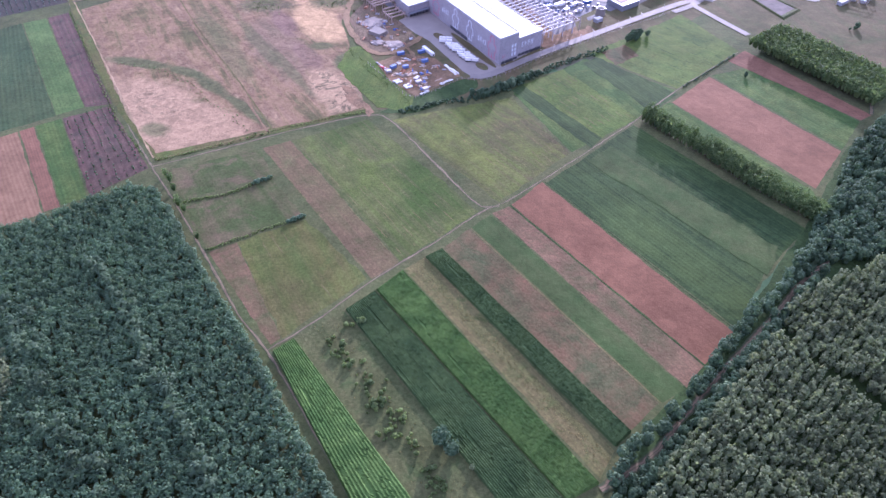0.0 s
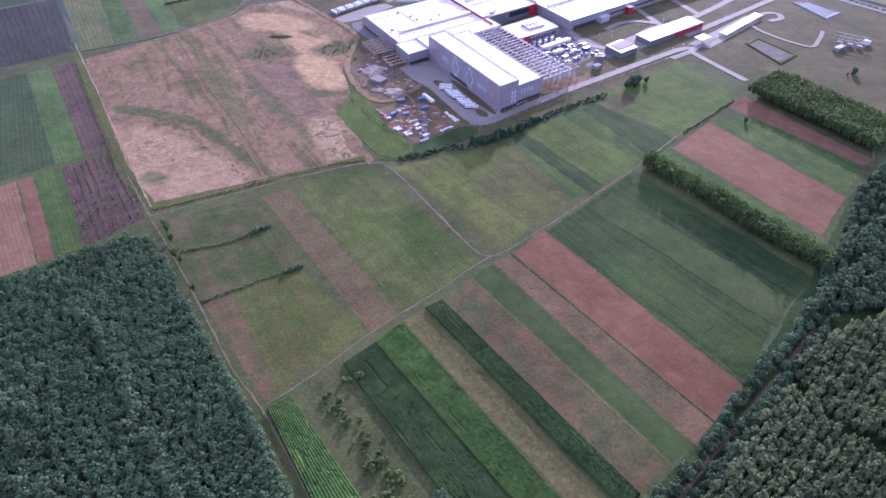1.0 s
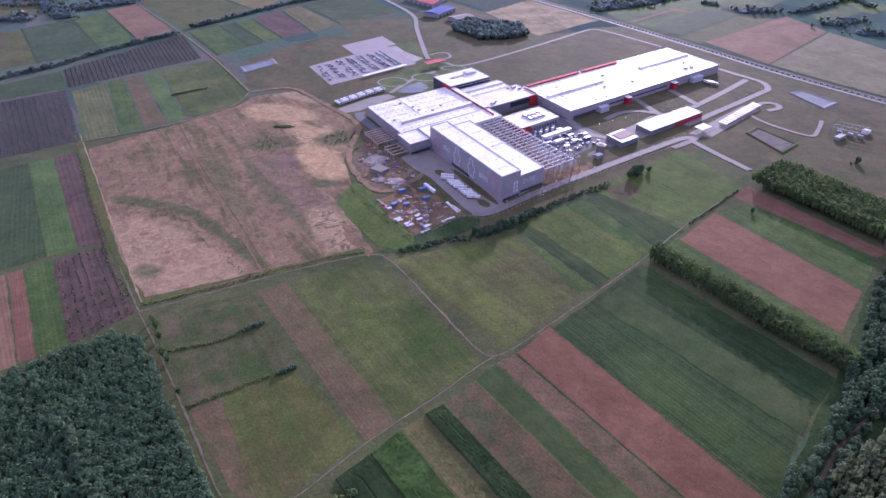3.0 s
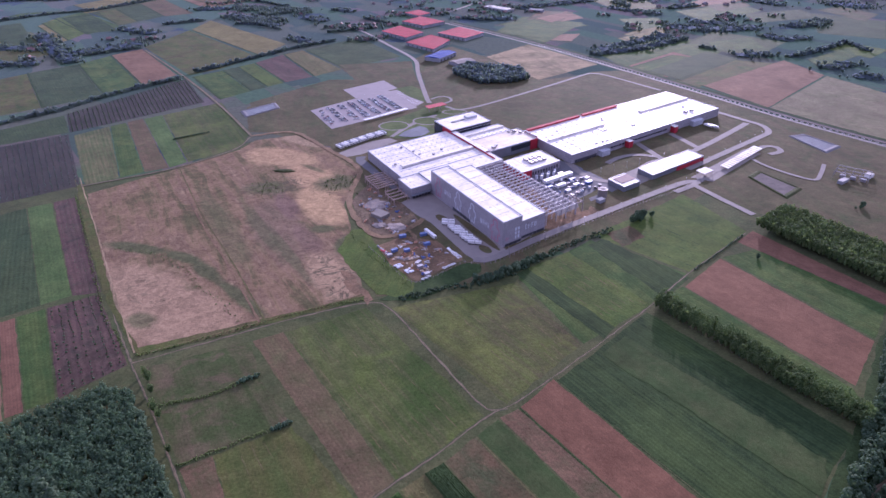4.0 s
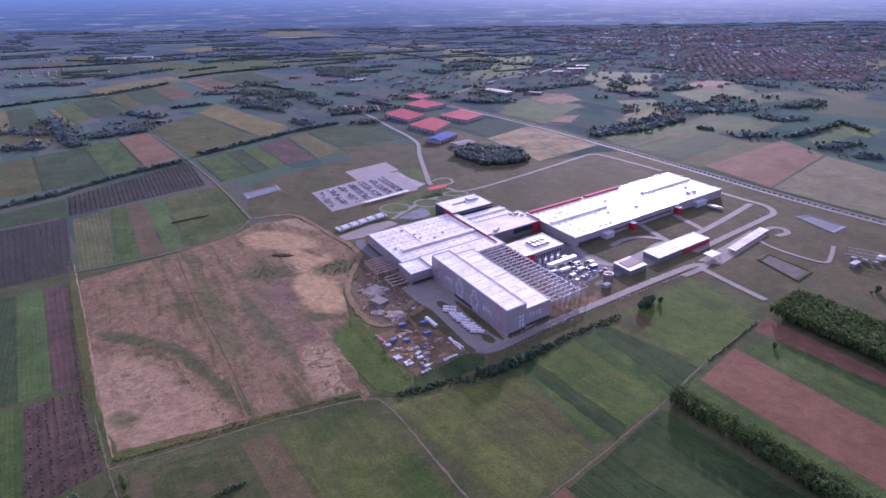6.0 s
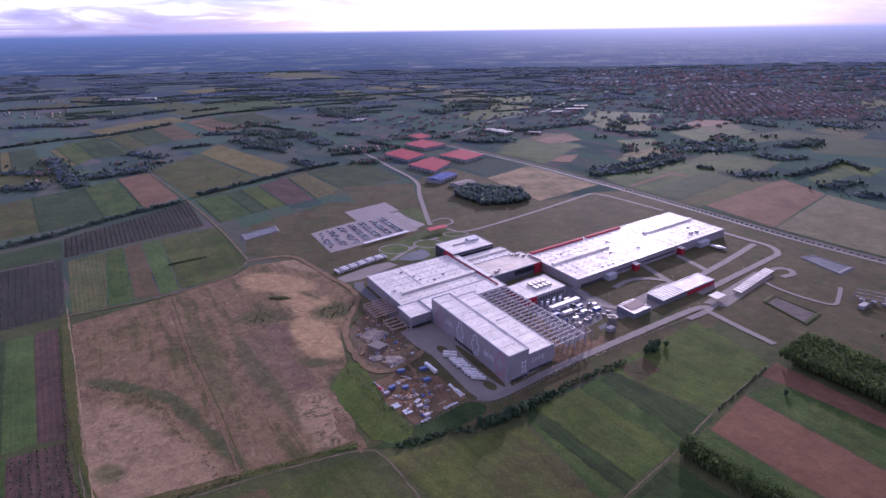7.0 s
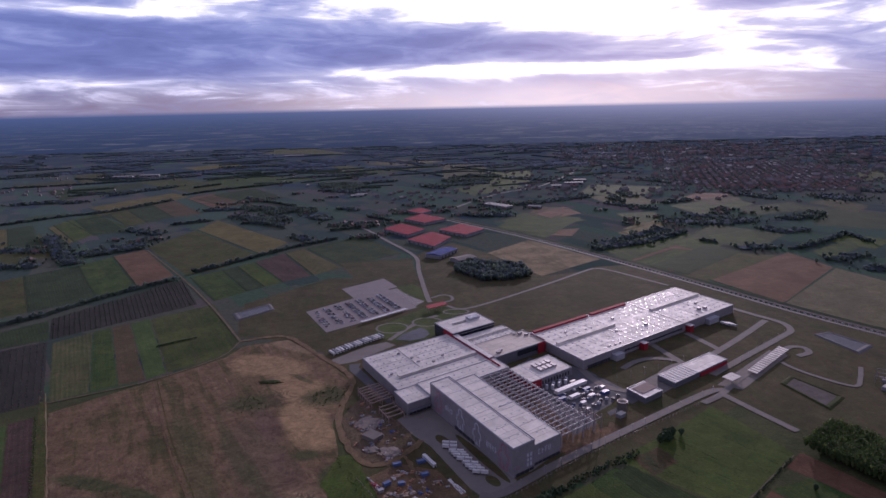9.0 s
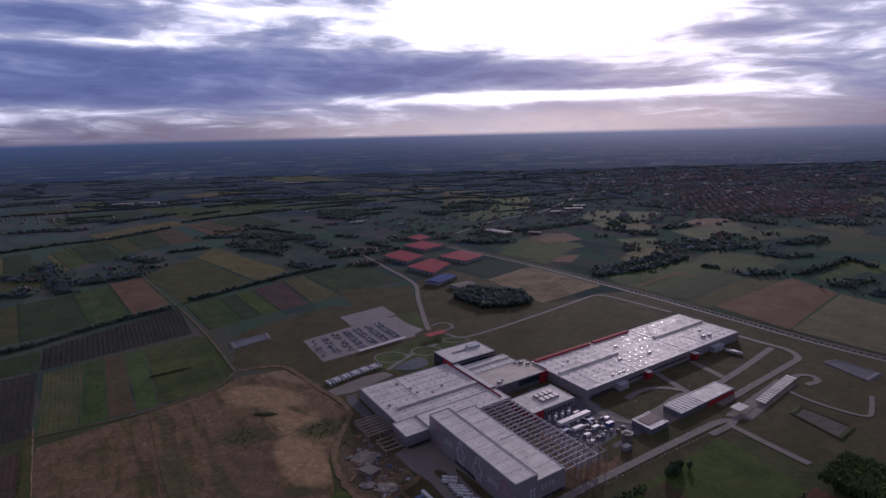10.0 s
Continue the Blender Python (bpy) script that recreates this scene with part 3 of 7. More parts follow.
AY = Vector((math.cos(radians(118.96)), math.sin(radians(118.96)), 0))


def W(x, y, z=0.0):
    """A place on the site from metres along its two axes."""
    return SITE + AX * x + AY * y + Vector((0, 0, z))


def uv_box(bm, lo, hi, base, flat=False):
    """A box along the site's axes, in coordinates relative to base, with metres as texture coordinates."""
    layer = bm.loops.layers.uv.get("rows") or bm.loops.layers.uv.new("rows")
    (x0, y0, z0), (x1, y1, z1) = lo, hi
    vs = {}
    for i, x in enumerate((x0, x1)):
        for j, y in enumerate((y0, y1)):
            for k, z in enumerate((z0, z1)):
                vs[i, j, k] = (bm.verts.new(W(x, y, z) - base), (x, y, z))
    quads = [((0, 0, 0), (1, 0, 0), (1, 0, 1), (0, 0, 1)), ((1, 0, 0), (1, 1, 0), (1, 1, 1), (1, 0, 1)), ((1, 1, 0), (0, 1, 0), (0, 1, 1), (1, 1, 1)),
             ((0, 1, 0), (0, 0, 0), (0, 0, 1), (0, 1, 1)), ((0, 0, 1), (1, 0, 1), (1, 1, 1), (0, 1, 1)), ((0, 1, 0), (1, 1, 0), (1, 0, 0), (0, 0, 0))]
    for n, q in enumerate(quads):
        f = bm.faces.new([vs[c][0] for c in q])
        for loop, c in zip(f.loops, q):
            x, y, z = vs[c][1]
            loop[layer].uv = (x, y) if n >= 4 else (z, x + y)


def site_thing(name, x, y, label, category, group="", kind=""):
    p = W(x, y)
    return thing(name, p.x, p.y, 0, 0, label, category, group, kind)


def site_part(name, owner, lo, hi, mat, label=""):
    bm = bmesh.new()
    base = owner.matrix_world.translation if owner.parent is None else owner.parent.matrix_world.translation
    uv_box(bm, lo, hi, base)
    return part(name, bm, mat, owner, label)


def box(bm, lo, hi, bevel=0.0):
    r = bmesh.ops.create_cube(bm, size=1.0, matrix=Matrix.Translation([(a + b) / 2 for a, b in zip(lo, hi)]) @ Matrix.Diagonal([b - a for a, b in zip(lo, hi)] + [1]))
    if bevel:
        edges = list({e for v in r["verts"] for e in v.link_edges})
        bmesh.ops.bevel(bm, geom=edges, offset=bevel, segments=1, affect="EDGES")
    return bm


def cyl(bm, r, z0, z1, seg=12, r2=None, at=(0, 0)):
    bmesh.ops.create_cone(bm, cap_ends=True, segments=seg, radius1=r, radius2=r if r2 is None else r2, depth=z1 - z0,
                          matrix=Matrix.Translation((at[0], at[1], (z0 + z1) / 2)))
    return bm


# ---- ground ----
def ground():
    n, size = 24, 7000.0
    verts = [(-size + 2 * size * i / n, -size + 2 * size * j / n + 2000, 0) for j in range(n + 1) for i in range(n + 1)]
    faces = [(j * (n + 1) + i, j * (n + 1) + i + 1, (j + 1) * (n + 1) + i + 1, (j + 1) * (n + 1) + i) for j in range(n) for i in range(n)]
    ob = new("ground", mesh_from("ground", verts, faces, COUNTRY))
    tagged(ob, "open farmland in strips of green and brown", "ground", kind="structure")


ground()
LAYER, ROADS = [0.02], [0.30]
rng = random.Random(7)
EDGES = []


def field(name, mat, *corners, ragged=None, label=""):
    """A field laid on the ground, its rows running from its first corner to its last, with an uneven edge."""
    LAYER[0] += 0.0014
    if ragged is None:
        ragged = 1.1 if name == "meadow" else 0.6
    base = Vector((*corners[0], 0))
    along = (Vector((*corners[-1], 0)) - base).normalized()
    side = Vector((along.y, -along.x, 0))
    verts, uvs = [], []
    for a, b in zip(corners, corners[1:] + corners[:1]):
        a, b = Vector((*a, 0)), Vector((*b, 0))
        n = max(2, int((b - a).length / 7))
        for i in range(n):
            p = a.lerp(b, i / n)
            if i:
                p += Vector((rng.uniform(-ragged, ragged), rng.uniform(-ragged, ragged), 0))
            verts.append((*(p - base).xy, 0))
            uvs.append(((p - base).dot(side), (p - base).dot(along)))
    ob = new(name, mesh_from(name, verts, [tuple(range(len(verts)))], mat, uvs))
    ob.location = (*base.xy, LAYER[0])
    if ob.data.polygons[0].normal.z < 0:
        ob.data.flip_normals()
    if min(p[1] for p in corners) > 900 and name in ("crop_field", "fallow_field", "ploughed_field") and len(corners) == 4:
        EDGES.append((corners[0], corners[-1]))
        EDGES.append((corners[1], corners[2]))
    words = {"crop_field": "field of low green crops in rows", "ploughed_field": "bare reddish ploughed field", "fallow_field": "fallow strip with dry grass and weeds",
             "meadow": "grass meadow with dry patches", "meadow_strip": "strip of bright green grass", "orchard": "young orchard rows on reddish soil",
             "bare_site": "bare sandy ground scraped for building"}
    return tagged(ob, label or words.get(name, ""), name.replace("_", " "), kind="structure")


def smooth_line(points, step=6.0):
    pts = [Vector((*p, 0)) for p in points]
    pts = [pts[0] * 2 - pts[1]] + pts + [pts[-1] * 2 - pts[-2]]
    out = []
    for i in range(1, len(pts) - 2):
        a, b, c, d = pts[i - 1:i + 3]
        n = max(2, int((c - b).length / step))
        for k in range(n):
            s = k / n
            out.append(0.5 * ((2 * b) + (c - a) * s + (2 * a - 5 * b + 4 * c - d) * s * s + (3 * b - a - 3 * c + d) * s ** 3))
    out.append(pts[-2])
    return out


def strip(name, mat, width, points, label, category="road", z=None, ragged=0.0, kerb=False):
    ROADS[0] += 0.002
    line = smooth_line(points)
    base, verts, uvs, run = line[0].copy(), [], [], 0.0
    for i, p in enumerate(line):
        way = (line[min(i + 1, len(line) - 1)] - line[max(i - 1, 0)]).normalized()
        side = Vector((way.y, -way.x, 0))
        run += (p - line[i - 1]).length if i else 0
        for k in (0, 1):
            w = width / 2 + rng.uniform(-ragged, ragged)
            q = p + side * (w if k else -w) - base
            verts.append((q.x, q.y, 0))
            uvs.append((k, run))
    faces = [(2 * i, 2 * i + 1, 2 * i + 3, 2 * i + 2) for i in range(len(line) - 1)]
    ob = new(name, mesh_from(name, verts, faces, mat, uvs))
    ob.location = (base.x, base.y, z if z is not None else ROADS[0])
    return tagged(ob, label, category, kind="structure")


def corn(mat, a, b, c, d, tall, label):
    """A stand of maize: ridged rows of uneven height, from the edge ab to the edge dc."""
    a, b, c, d = [Vector((*p, 0)) for p in (a, b, c, d)]
    rows = max(6, int((b - a).length / 1.1) * 2)
    length = int(((d - a).length + (c - b).length) / 2 / 0.85)
    i, j = np.meshgrid(np.linspace(0, 1, rows + 1), np.linspace(0, 1, length + 1))
    P = [np.array(p) for p in (a, b, c, d)]
    grid = ((1 - i) * (1 - j))[..., None] * P[0] + (i * (1 - j))[..., None] * P[1] + (i * j)[..., None] * P[2] + ((1 - i) * j)[..., None] * P[3]
    r = np.random.RandomState(rows)
    ridge = np.where(np.arange(rows + 1) % 2 == 1, 1.0, 0.70)[None, :]
    bare = r.rand(length + 1, rows + 1) < 0.025
    height = tall * ridge * r.uniform(0.90, 1.10, (length + 1, rows + 1)) * np.where(bare, 0.45, 1)
    for _ in range(rows // 5):
        k, m, w = r.randint(rows), r.randint(length), r.randint(6, 30)
        height[m:m + w, k:k + 2] *= 0.62
    height[0, :], height[-1, :], height[:, 0], height[:, -1] = 0, 0, 0, 0
    grid[..., :2] += r.uniform(-0.10, 0.10, (*grid.shape[:2], 2))
    grid[..., 2] = height
    grid -= P[0]
    n = rows + 1
    faces = [(y * n + x, y * n + x + 1, (y + 1) * n + x + 1, (y + 1) * n + x) for y in range(length) for x in range(rows)]
    uvs = [(float(u), float(v)) for u, v in zip((i * (b - a).length).ravel(), (j * (d - a).length).ravel())]
    ob = new("corn_field", mesh_from("corn_field", grid.reshape(-1, 3), faces, mat, uvs))
    ob.location = a
    if ob.data.polygons[0].normal.z < 0:
        ob.data.flip_normals()
    return tagged(ob, label, "corn field", kind="stuff")




field("meadow", MEADOW, (250, 560), (480, 480), (800, 560), (760, 640), (640, 800), (517, 986), (429, 1146), (340, 1300), (280, 1290), (100, 1100), (100, 700), label="dry meadow round the factory and its basins")
field("meadow", VERGE, (-40, 60), (-470, 60), (-560, 640), (-470, 780), (-440, 750), (-345, 802), (-280, 895), (-200, 930), (-110, 790), (-60, 640), (0, 530), (160, 600), (300, 720), (420, 620), (470, 500), (330, 420), (100, 170), (60, 60), label="grass verges between the fields")
# meadow round the factory, under everything else there
field("meadow", MEADOW, (-60, 505), (10, 520), (150, 612), (300, 735), (340, 660), (395, 620), (560, 760), (600, 830), (420, 1150), (300, 1290), (30, 1060), (-60, 1240), (-220, 1240), (-330, 1090), (-250, 930), (-160, 880), (-95, 690))
field("meadow", MEADOW, (-70, 1400), (-20, 1075), (40, 1050), (170, 1170), (260, 1262), (170, 1232), (84, 1420), (10, 1530), (-40, 1480), label="dry grass between the gate and the small wood")
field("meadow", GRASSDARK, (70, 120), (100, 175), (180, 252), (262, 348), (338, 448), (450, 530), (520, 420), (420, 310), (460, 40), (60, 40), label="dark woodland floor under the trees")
corn(CORN_LIGHT, (-100, 232), (-89, 242), (-13, 141), (-44, 141), 2.0, "light green maize standing in long rows")
field("fallow_field", ROUGH, (-87, 243), (-62, 264), (27, 141), (-12, 141))
corn(CORN_DARK, (-61, 265), (-44, 281), (60, 142), (28, 141), 2.0, "dark green maize standing in long rows")
corn(CORN_LIGHT, (-43, 282), (-27, 300), (78, 151), (61, 142), 2.0, "light green maize standing in long rows")
field("fallow_field", STRAW, (-26, 301), (-12, 313), (89, 169), (79, 154))
corn(CORN_DARK, (-12, 313), (-1, 321), (100, 180), (90, 171), 2.0, "dark green maize standing in long rows")
field("fallow_field", RED_GREEN, (0, 322), (19, 343), (119, 198), (100, 181))
field("crop_field", GREEN, (21, 344), (35, 358), (136, 207), (121, 198))
field("fallow_field", RED_GREEN2, (36, 360), (49, 368), (151, 223), (137, 208))
field("ploughed_field", RED, (51, 370), (77, 398), (177, 247), (152, 224))
field("crop_field", DARKGREEN, (80, 397), (166, 481), (260, 344), (213, 298), (180, 251))
field("meadow_strip", GREEN2, (191, 506), (208, 520), (284, 388), (281, 372))
field("ploughed_field", PINK, (210, 520), (259, 569), (330, 442), (287, 391))
field("crop_field", GREEN2, (262, 571), (302, 588), (367, 488), (332, 445))
field("ploughed_field", RED2, (288, 602), (313, 625), (383, 499), (369, 490))
field("meadow", OLIVE, (-46, 488), (63, 528), (104, 437), (42, 373))
field("crop_field", GREEN2, (65, 535), (144, 606), (219, 542), (171, 490), (106, 439))
field("meadow", BRIGHT2, (149, 616), (271, 716), (306, 623), (222, 544))
field("meadow", GREEN3, (-222, 410), (-151, 442), (-136, 404), (-196, 373))
field("meadow", GREEN3, (-194, 369), (-134, 400), (-101, 355), (-163, 320))
field("fallow_field", REDGRASS, (-161, 317), (-144, 327), (-97, 242), (-102, 237))
field("meadow", OLIVE2, (-144, 327), (-100, 352), (-50, 292), (-96, 242))
field("fallow_field", PALEBROWN, (-150, 443), (-129, 454), (-29, 307), (-47, 292))
field("meadow", GREENOLIVE, (-128, 454), (-67, 488), (26, 362), (-28, 308))
field("ploughed_field", PINK2, (-396, 441), (-365, 466), (-293, 357), (-322, 337))
field("ploughed_field", RED2, (-364, 467), (-355, 474), (-284, 365), (-293, 359))
field("crop_field", GREEN2, (-354, 475), (-337, 487), (-268, 376), (-284, 367))
field("orchard", ORCHARD, (-336, 488), (-302, 509), (-235, 414), (-267, 378))
field("crop_field", DULLGREEN, (-507, 644), (-468, 684), (-344, 492), (-401, 451))
field("crop_field", BRIGHT, (-467, 685), (-447, 698), (-325, 507), (-344, 493))
field("orchard", ORCHARD, (-446, 699), (-429, 713), (-302, 513), (-324, 507))
field("bare_site", SCRAPED, (-418, 722), (-350, 792), (-283, 866), (-270, 905), (-217, 927), (-172, 878), (-112, 795), (-114, 690), (-100, 640), (-96, 600), (-88, 577), (-70, 506), (-160, 464), (-236, 430), (-300, 520))
field("crop_field", STRAWGREEN, (-541, 929), (-508, 969), (-404, 772), (-433, 746))
field("crop_field", GREEN2, (-507, 971), (-491, 987), (-380, 789), (-402, 772))
field("fallow_field", PALEBROWN, (-490, 990), (-473, 1006), (-355, 803), (-379, 789))
field("crop_field", BRIGHT, (-471, 1006), (-451, 1025), (-338, 822), (-353, 803))
field("crop_field", GREENOLIVE, (-449, 1025), (-378, 1094), (-285, 924), (-283, 882), (-336, 822))
field("orchard", VINE, (-606, 1032), (-493, 1250), (-407, 1095), (-553, 942))
field("crop_field", DULLGREEN, (-734, 870), (-606, 1026), (-555, 942), (-702, 828))
field("orchard", VINE, (-694, 819), (-552, 935), (-439, 746), (-564, 653))
field("crop_field", GREEN2, (-761, 1374), (-732, 1452), (-562, 1207), (-594, 1138))
field("ploughed_field", PINK2, (-732, 1457), (-691, 1520), (-523, 1281), (-561, 1211))
field("crop_field", DULLGREEN, (-824, 1300), (-764, 1374), (-598, 1138), (-664, 1067))
field("crop_field", OLIVE2, (-906, 1169), (-824, 1296), (-667, 1067), (-781, 952))
field("crop_field", GREEN2, (-486, 1266), (-445, 1314), (-348, 1163), (-384, 1111))
field("crop_field", DULLGREEN, (-445, 1319), (-424, 1342), (-326, 1188), (-347, 1166))
field("crop_field", BRIGHT2, (-423, 1346), (-399, 1375), (-301, 1219), (-325, 1192))
field("ploughed_field", ORCHARD, (-398, 1380), (-357, 1453), (-257, 1263), (-300, 1223))
field("fallow_field", STRAW, (-356, 1459), (-323, 1498), (-209, 1319), (-253, 1267))
field("crop_field", DULLGREEN, (-318, 1503), (-212, 1634), (-99, 1431), (-206, 1329))
field("crop_field", OLIVE2, (-693, 1538), (-664, 1746), (-407, 1438), (-453, 1328), (-498, 1280))
field("crop_field", YELLOW, (-662, 1754), (-657, 1891), (-375, 1568), (-405, 1449))
field("crop_field", OLIVE2, (-1155, 1666), (-1068, 1736), (-859, 1491), (-936, 1337))
field("crop_field", YELLOW, (-1098, 1818), (-1115, 1926), (-922, 1713), (-915, 1599))
field("crop_field", GREEN2, (-1117, 1936), (-1091, 2055), (-870, 1806), (-902, 1697))
field("crop_field", DULLGREEN, (-1091, 2066), (-1026, 2356), (-799, 2092), (-870, 1823))
field("ploughed_field", PINK2, (-945, 2378), (-884, 2492), (-682, 2201), (-744, 2110))
field("crop_field", YELLOW, (-1129, 2079), (-1043, 2520), (-946, 2407), (-1069, 2022))
field("ploughed_field", PINK2, (454, 1190), (690, 1378), (709, 1255), (514, 1050))
field("ploughed_field", GREYGREEN, (517, 1050), (711, 1250), (759, 1101), (617, 881))
field("bare_site", SAND2, (83, 1424), (185, 1549), (304, 1353), (170, 1231))
field("crop_field", GREEN2, (326, 1441), (533, 1640), (635, 1516), (494, 1331), (364, 1267))
field("ploughed_field", RED2, (360, 1336), (490, 1462), (534, 1379), (410, 1244))
field("crop_field", GREEN2, (125, 1713), (212, 1925), (362, 1824), (227, 1566))
field("ploughed_field", PINK2, (238, 1876), (348, 2019), (376, 1896), (268, 1812))
field("meadow", MEADOW, (34, 1051), (276, 1261), (359, 1141), (165, 990), (117, 949))
field("meadow", MEADOW, (-224, 1358), (-75, 1388), (-52, 1191), (-159, 1210))
field("meadow", MEADOW, (-327, 1067), (-203, 1223), (-168, 1063), (-229, 1064), (-240, 940), (-290, 941))
field("crop_field", GREEN2, (661, 1999), (889, 2154), (912, 2004), (690, 1806))
field("crop_field", YELLOW, (428, 1660), (530, 1772), (563, 1714), (468, 1602))
field("crop_field", DARKGREEN, (64, 541), (75, 552), (135, 460), (123, 445))
field("meadow", BRIGHT2, (75, 552), (118, 583), (172, 492), (135, 460))
field("crop_field", DARKGREEN, (139, 596), (156, 609), (219, 534), (187, 503), ragged=1.5)
field("fallow_field", RED_GREEN, (163, 619), (190, 638), (200, 612), (172, 592), ragged=2.5)
field("crop_field", GREEN2, (360, 1323), (383, 1234), (546, 1386), (480, 1433))
field("crop_field", OLIVE2, (407, 1212), (443, 1172), (658, 1353), (591, 1383))
field("crop_field", GREEN2, (132, 1805), (241, 1713), (372, 1785), (236, 1906))
field("fallow_field", RED_GREEN, (217, 1879), (306, 1843), (365, 1996), (268, 2027))
field("ploughed_field", PINK2, (646, 2034), (829, 2109), (944, 2212), (843, 2265))
field("crop_field", DULLGREEN, (1030, 1953), (1174, 1804), (1029, 1579), (904, 1661))
field("crop_field", GREEN, (660, 1696), (776, 1558), (642, 1406), (532, 1530))
field("crop_field", DARKGREEN, (833, 1951), (1031, 2019), (1024, 1883), (817, 1808))
field("crop_field", GREEN2, (13, 2482), (197, 2709), (290, 2515), (89, 2293))
field("crop_field", YELLOW, (404, 1612), (420, 1570), (514, 1661), (498, 1701))
field("crop_field", BRIGHT2, (830, 1478), (874, 1391), (958, 1470), (920, 1547))
field("crop_field", OLIVE, (463, 2225), (502, 2004), (653, 2056), (623, 2262))
field("crop_field", DULLGREEN, (-640, 3217), (-393, 3005), (-96, 3325), (-314, 3547))
field("fallow_field", STRAW, (-477, 3643), (-218, 3466), (-13, 3700), (-312, 3908))
field("crop_field", GREEN2, (-1142, 2826), (-823, 2582), (-585, 2941), (-945, 3134))
field("fallow_field", PALEBROWN, (-908, 2345), (-729, 2170), (-656, 2238), (-829, 2408))
field("crop_field", BRIGHT2, (-1110, 1862), (-1104, 1945), (-916, 1708), (-912, 1622))
field("crop_field", DARKGREEN, (-1102, 1951), (-1052, 2014), (-851, 1750), (-914, 1708))
field("crop_field", OLIVE2, (-1048, 2045), (-1020, 2102), (-856, 1879), (-884, 1823))
field("crop_field", DULLGREEN, (-1020, 2109), (-992, 2208), (-817, 1962), (-852, 1879))
field("fallow_field", PALEBROWN, (-992, 2215), (-952, 2306), (-749, 2018), (-813, 1962))
field("crop_field", YELLOW, (-1196, 2190), (-1059, 2534), (-955, 2374), (-1088, 2082))
field("crop_field", DULLGREEN, (-1643, 2686), (-1369, 2912), (-1265, 2752), (-1398, 2387))
field("crop_field", OLIVE2, (-1890, 3302), (-1797, 3405), (-1557, 3072), (-1641, 2935))
field("crop_field", GREENOLIVE, (-1395, 2941), (-1246, 3057), (-861, 2701), (-976, 2525), (-1153, 2693))
field("fallow_field", PALEBROWN, (-900, 2359), (-879, 2438), (-691, 2223), (-739, 2175))
field("crop_field", DARKGREEN, (-883, 2457), (-768, 2624), (-574, 2333), (-681, 2246))
field("crop_field", YELLOW, (-1480, 3632), (-1246, 3845), (-1068, 3524), (-1283, 3412))
field("crop_field", STRAWGREEN, (-1485, 5073), (-1067, 5089), (-659, 4468), (-1282, 4541))
field("crop_field", GREENOLIVE, (-909, 3698), (-676, 3786), (-426, 3363), (-688, 3284))
field("crop_field", YELLOW, (-1227, 1804), (-1210, 1813), (-1020, 1539), (-1044, 1534))
field("crop_field", DULLGREEN, (-1212, 1818), (-1176, 1873), (-958, 1565), (-1018, 1539))
field("crop_field", GREEN3, (-1932, 2909), (-1767, 3073), (-1626, 2907), (-1798, 2772))
field("crop_field", GREEN2, (-1265, 2033), (-1172, 2076), (-1189, 1976), (-1271, 1960))
field("crop_field", GREEN2, (117, 1690), (226, 1871), (357, 1804), (221, 1624))
field("ploughed_field", PINK2, (243, 1898), (320, 1977), (367, 1960), (277, 1827))
field("crop_field", YELLOW, (417, 1622), (482, 1689), (510, 1669), (426, 1580))
field("crop_field", GREEN2, (468, 1878), (579, 1897), (573, 1786), (478, 1709))
field("crop_field", DULLGREEN, (390, 1294), (560, 1464), (605, 1394), (431, 1222))
field("crop_field", GREEN3, (784, 2109), (929, 2170), (918, 2096), (788, 1984))
field("crop_field", GREEN2, (595, 1556), (718, 1617), (703, 1498), (592, 1469))
field("crop_field", GREEN2, (742, 1385), (885, 1496), (856, 1410), (729, 1311))
field("crop_field", GREENOLIVE, (1692, 2771), (1824, 2805), (1628, 2503), (1542, 2514))
field("crop_field", BRIGHT2, (197, 3098), (404, 3228), (315, 2619), (155, 2532))
field("crop_field", GREEN3, (-30, 3483), (204, 3502), (152, 2860), (-25, 2846))
field("crop_field", GREEN2, (540, 2536), (780, 2435), (606, 2166), (455, 2306))
field("ploughed_field", PINK2, (242, 1593), (278, 1664), (327, 1674), (288, 1578))
field("crop_field", GREEN3, (1075, 2009), (1104, 1821), (1209, 1930), (1170, 2069))
field("crop_field", GREEN2, (386, 1376), (548, 1559), (570, 1530), (423, 1405))
field("meadow", GRASSDARK, (-30, 526), (20, 562), (32, 560), (32, 545), (-8, 510), (-32, 498), (-58, 500), label="dark rough grass of a ditch below the yard")
field("meadow", BRIGHT2, (-98, 628), (-86, 632), (-52, 570), (-28, 528), (-30, 503), (-60, 508), (-88, 551), (-106, 585), ragged=2.0, label="wedge of fresh green grass beside the storage yard")
field("fallow_field", EARTH, (-97, 548), (-86, 543), (-62, 500), (-66, 492), (-88, 520), ragged=2.0, label="strip of bare brown soil beside the sand")
field("yard", EARTH, (-68, 595), (-43, 616), (-9, 605), (16, 568), (-26, 529), (-52, 559), label="reddish trodden earth of the storage yard")
field("yard", DEBRIS, (-108, 701), (-94, 747), (-44, 686), (-27, 646), (-51, 611), (-86, 629), label="trodden earth of the building site")

field("meadow", OLIVE2, (-445, 748), (-438, 752), (-340, 590), (-280, 492), (-236, 434), (-70, 506), (-70, 500), (-232, 424), (-292, 500), (-360, 606), ragged=1.0, label="grassy bank beside the track")


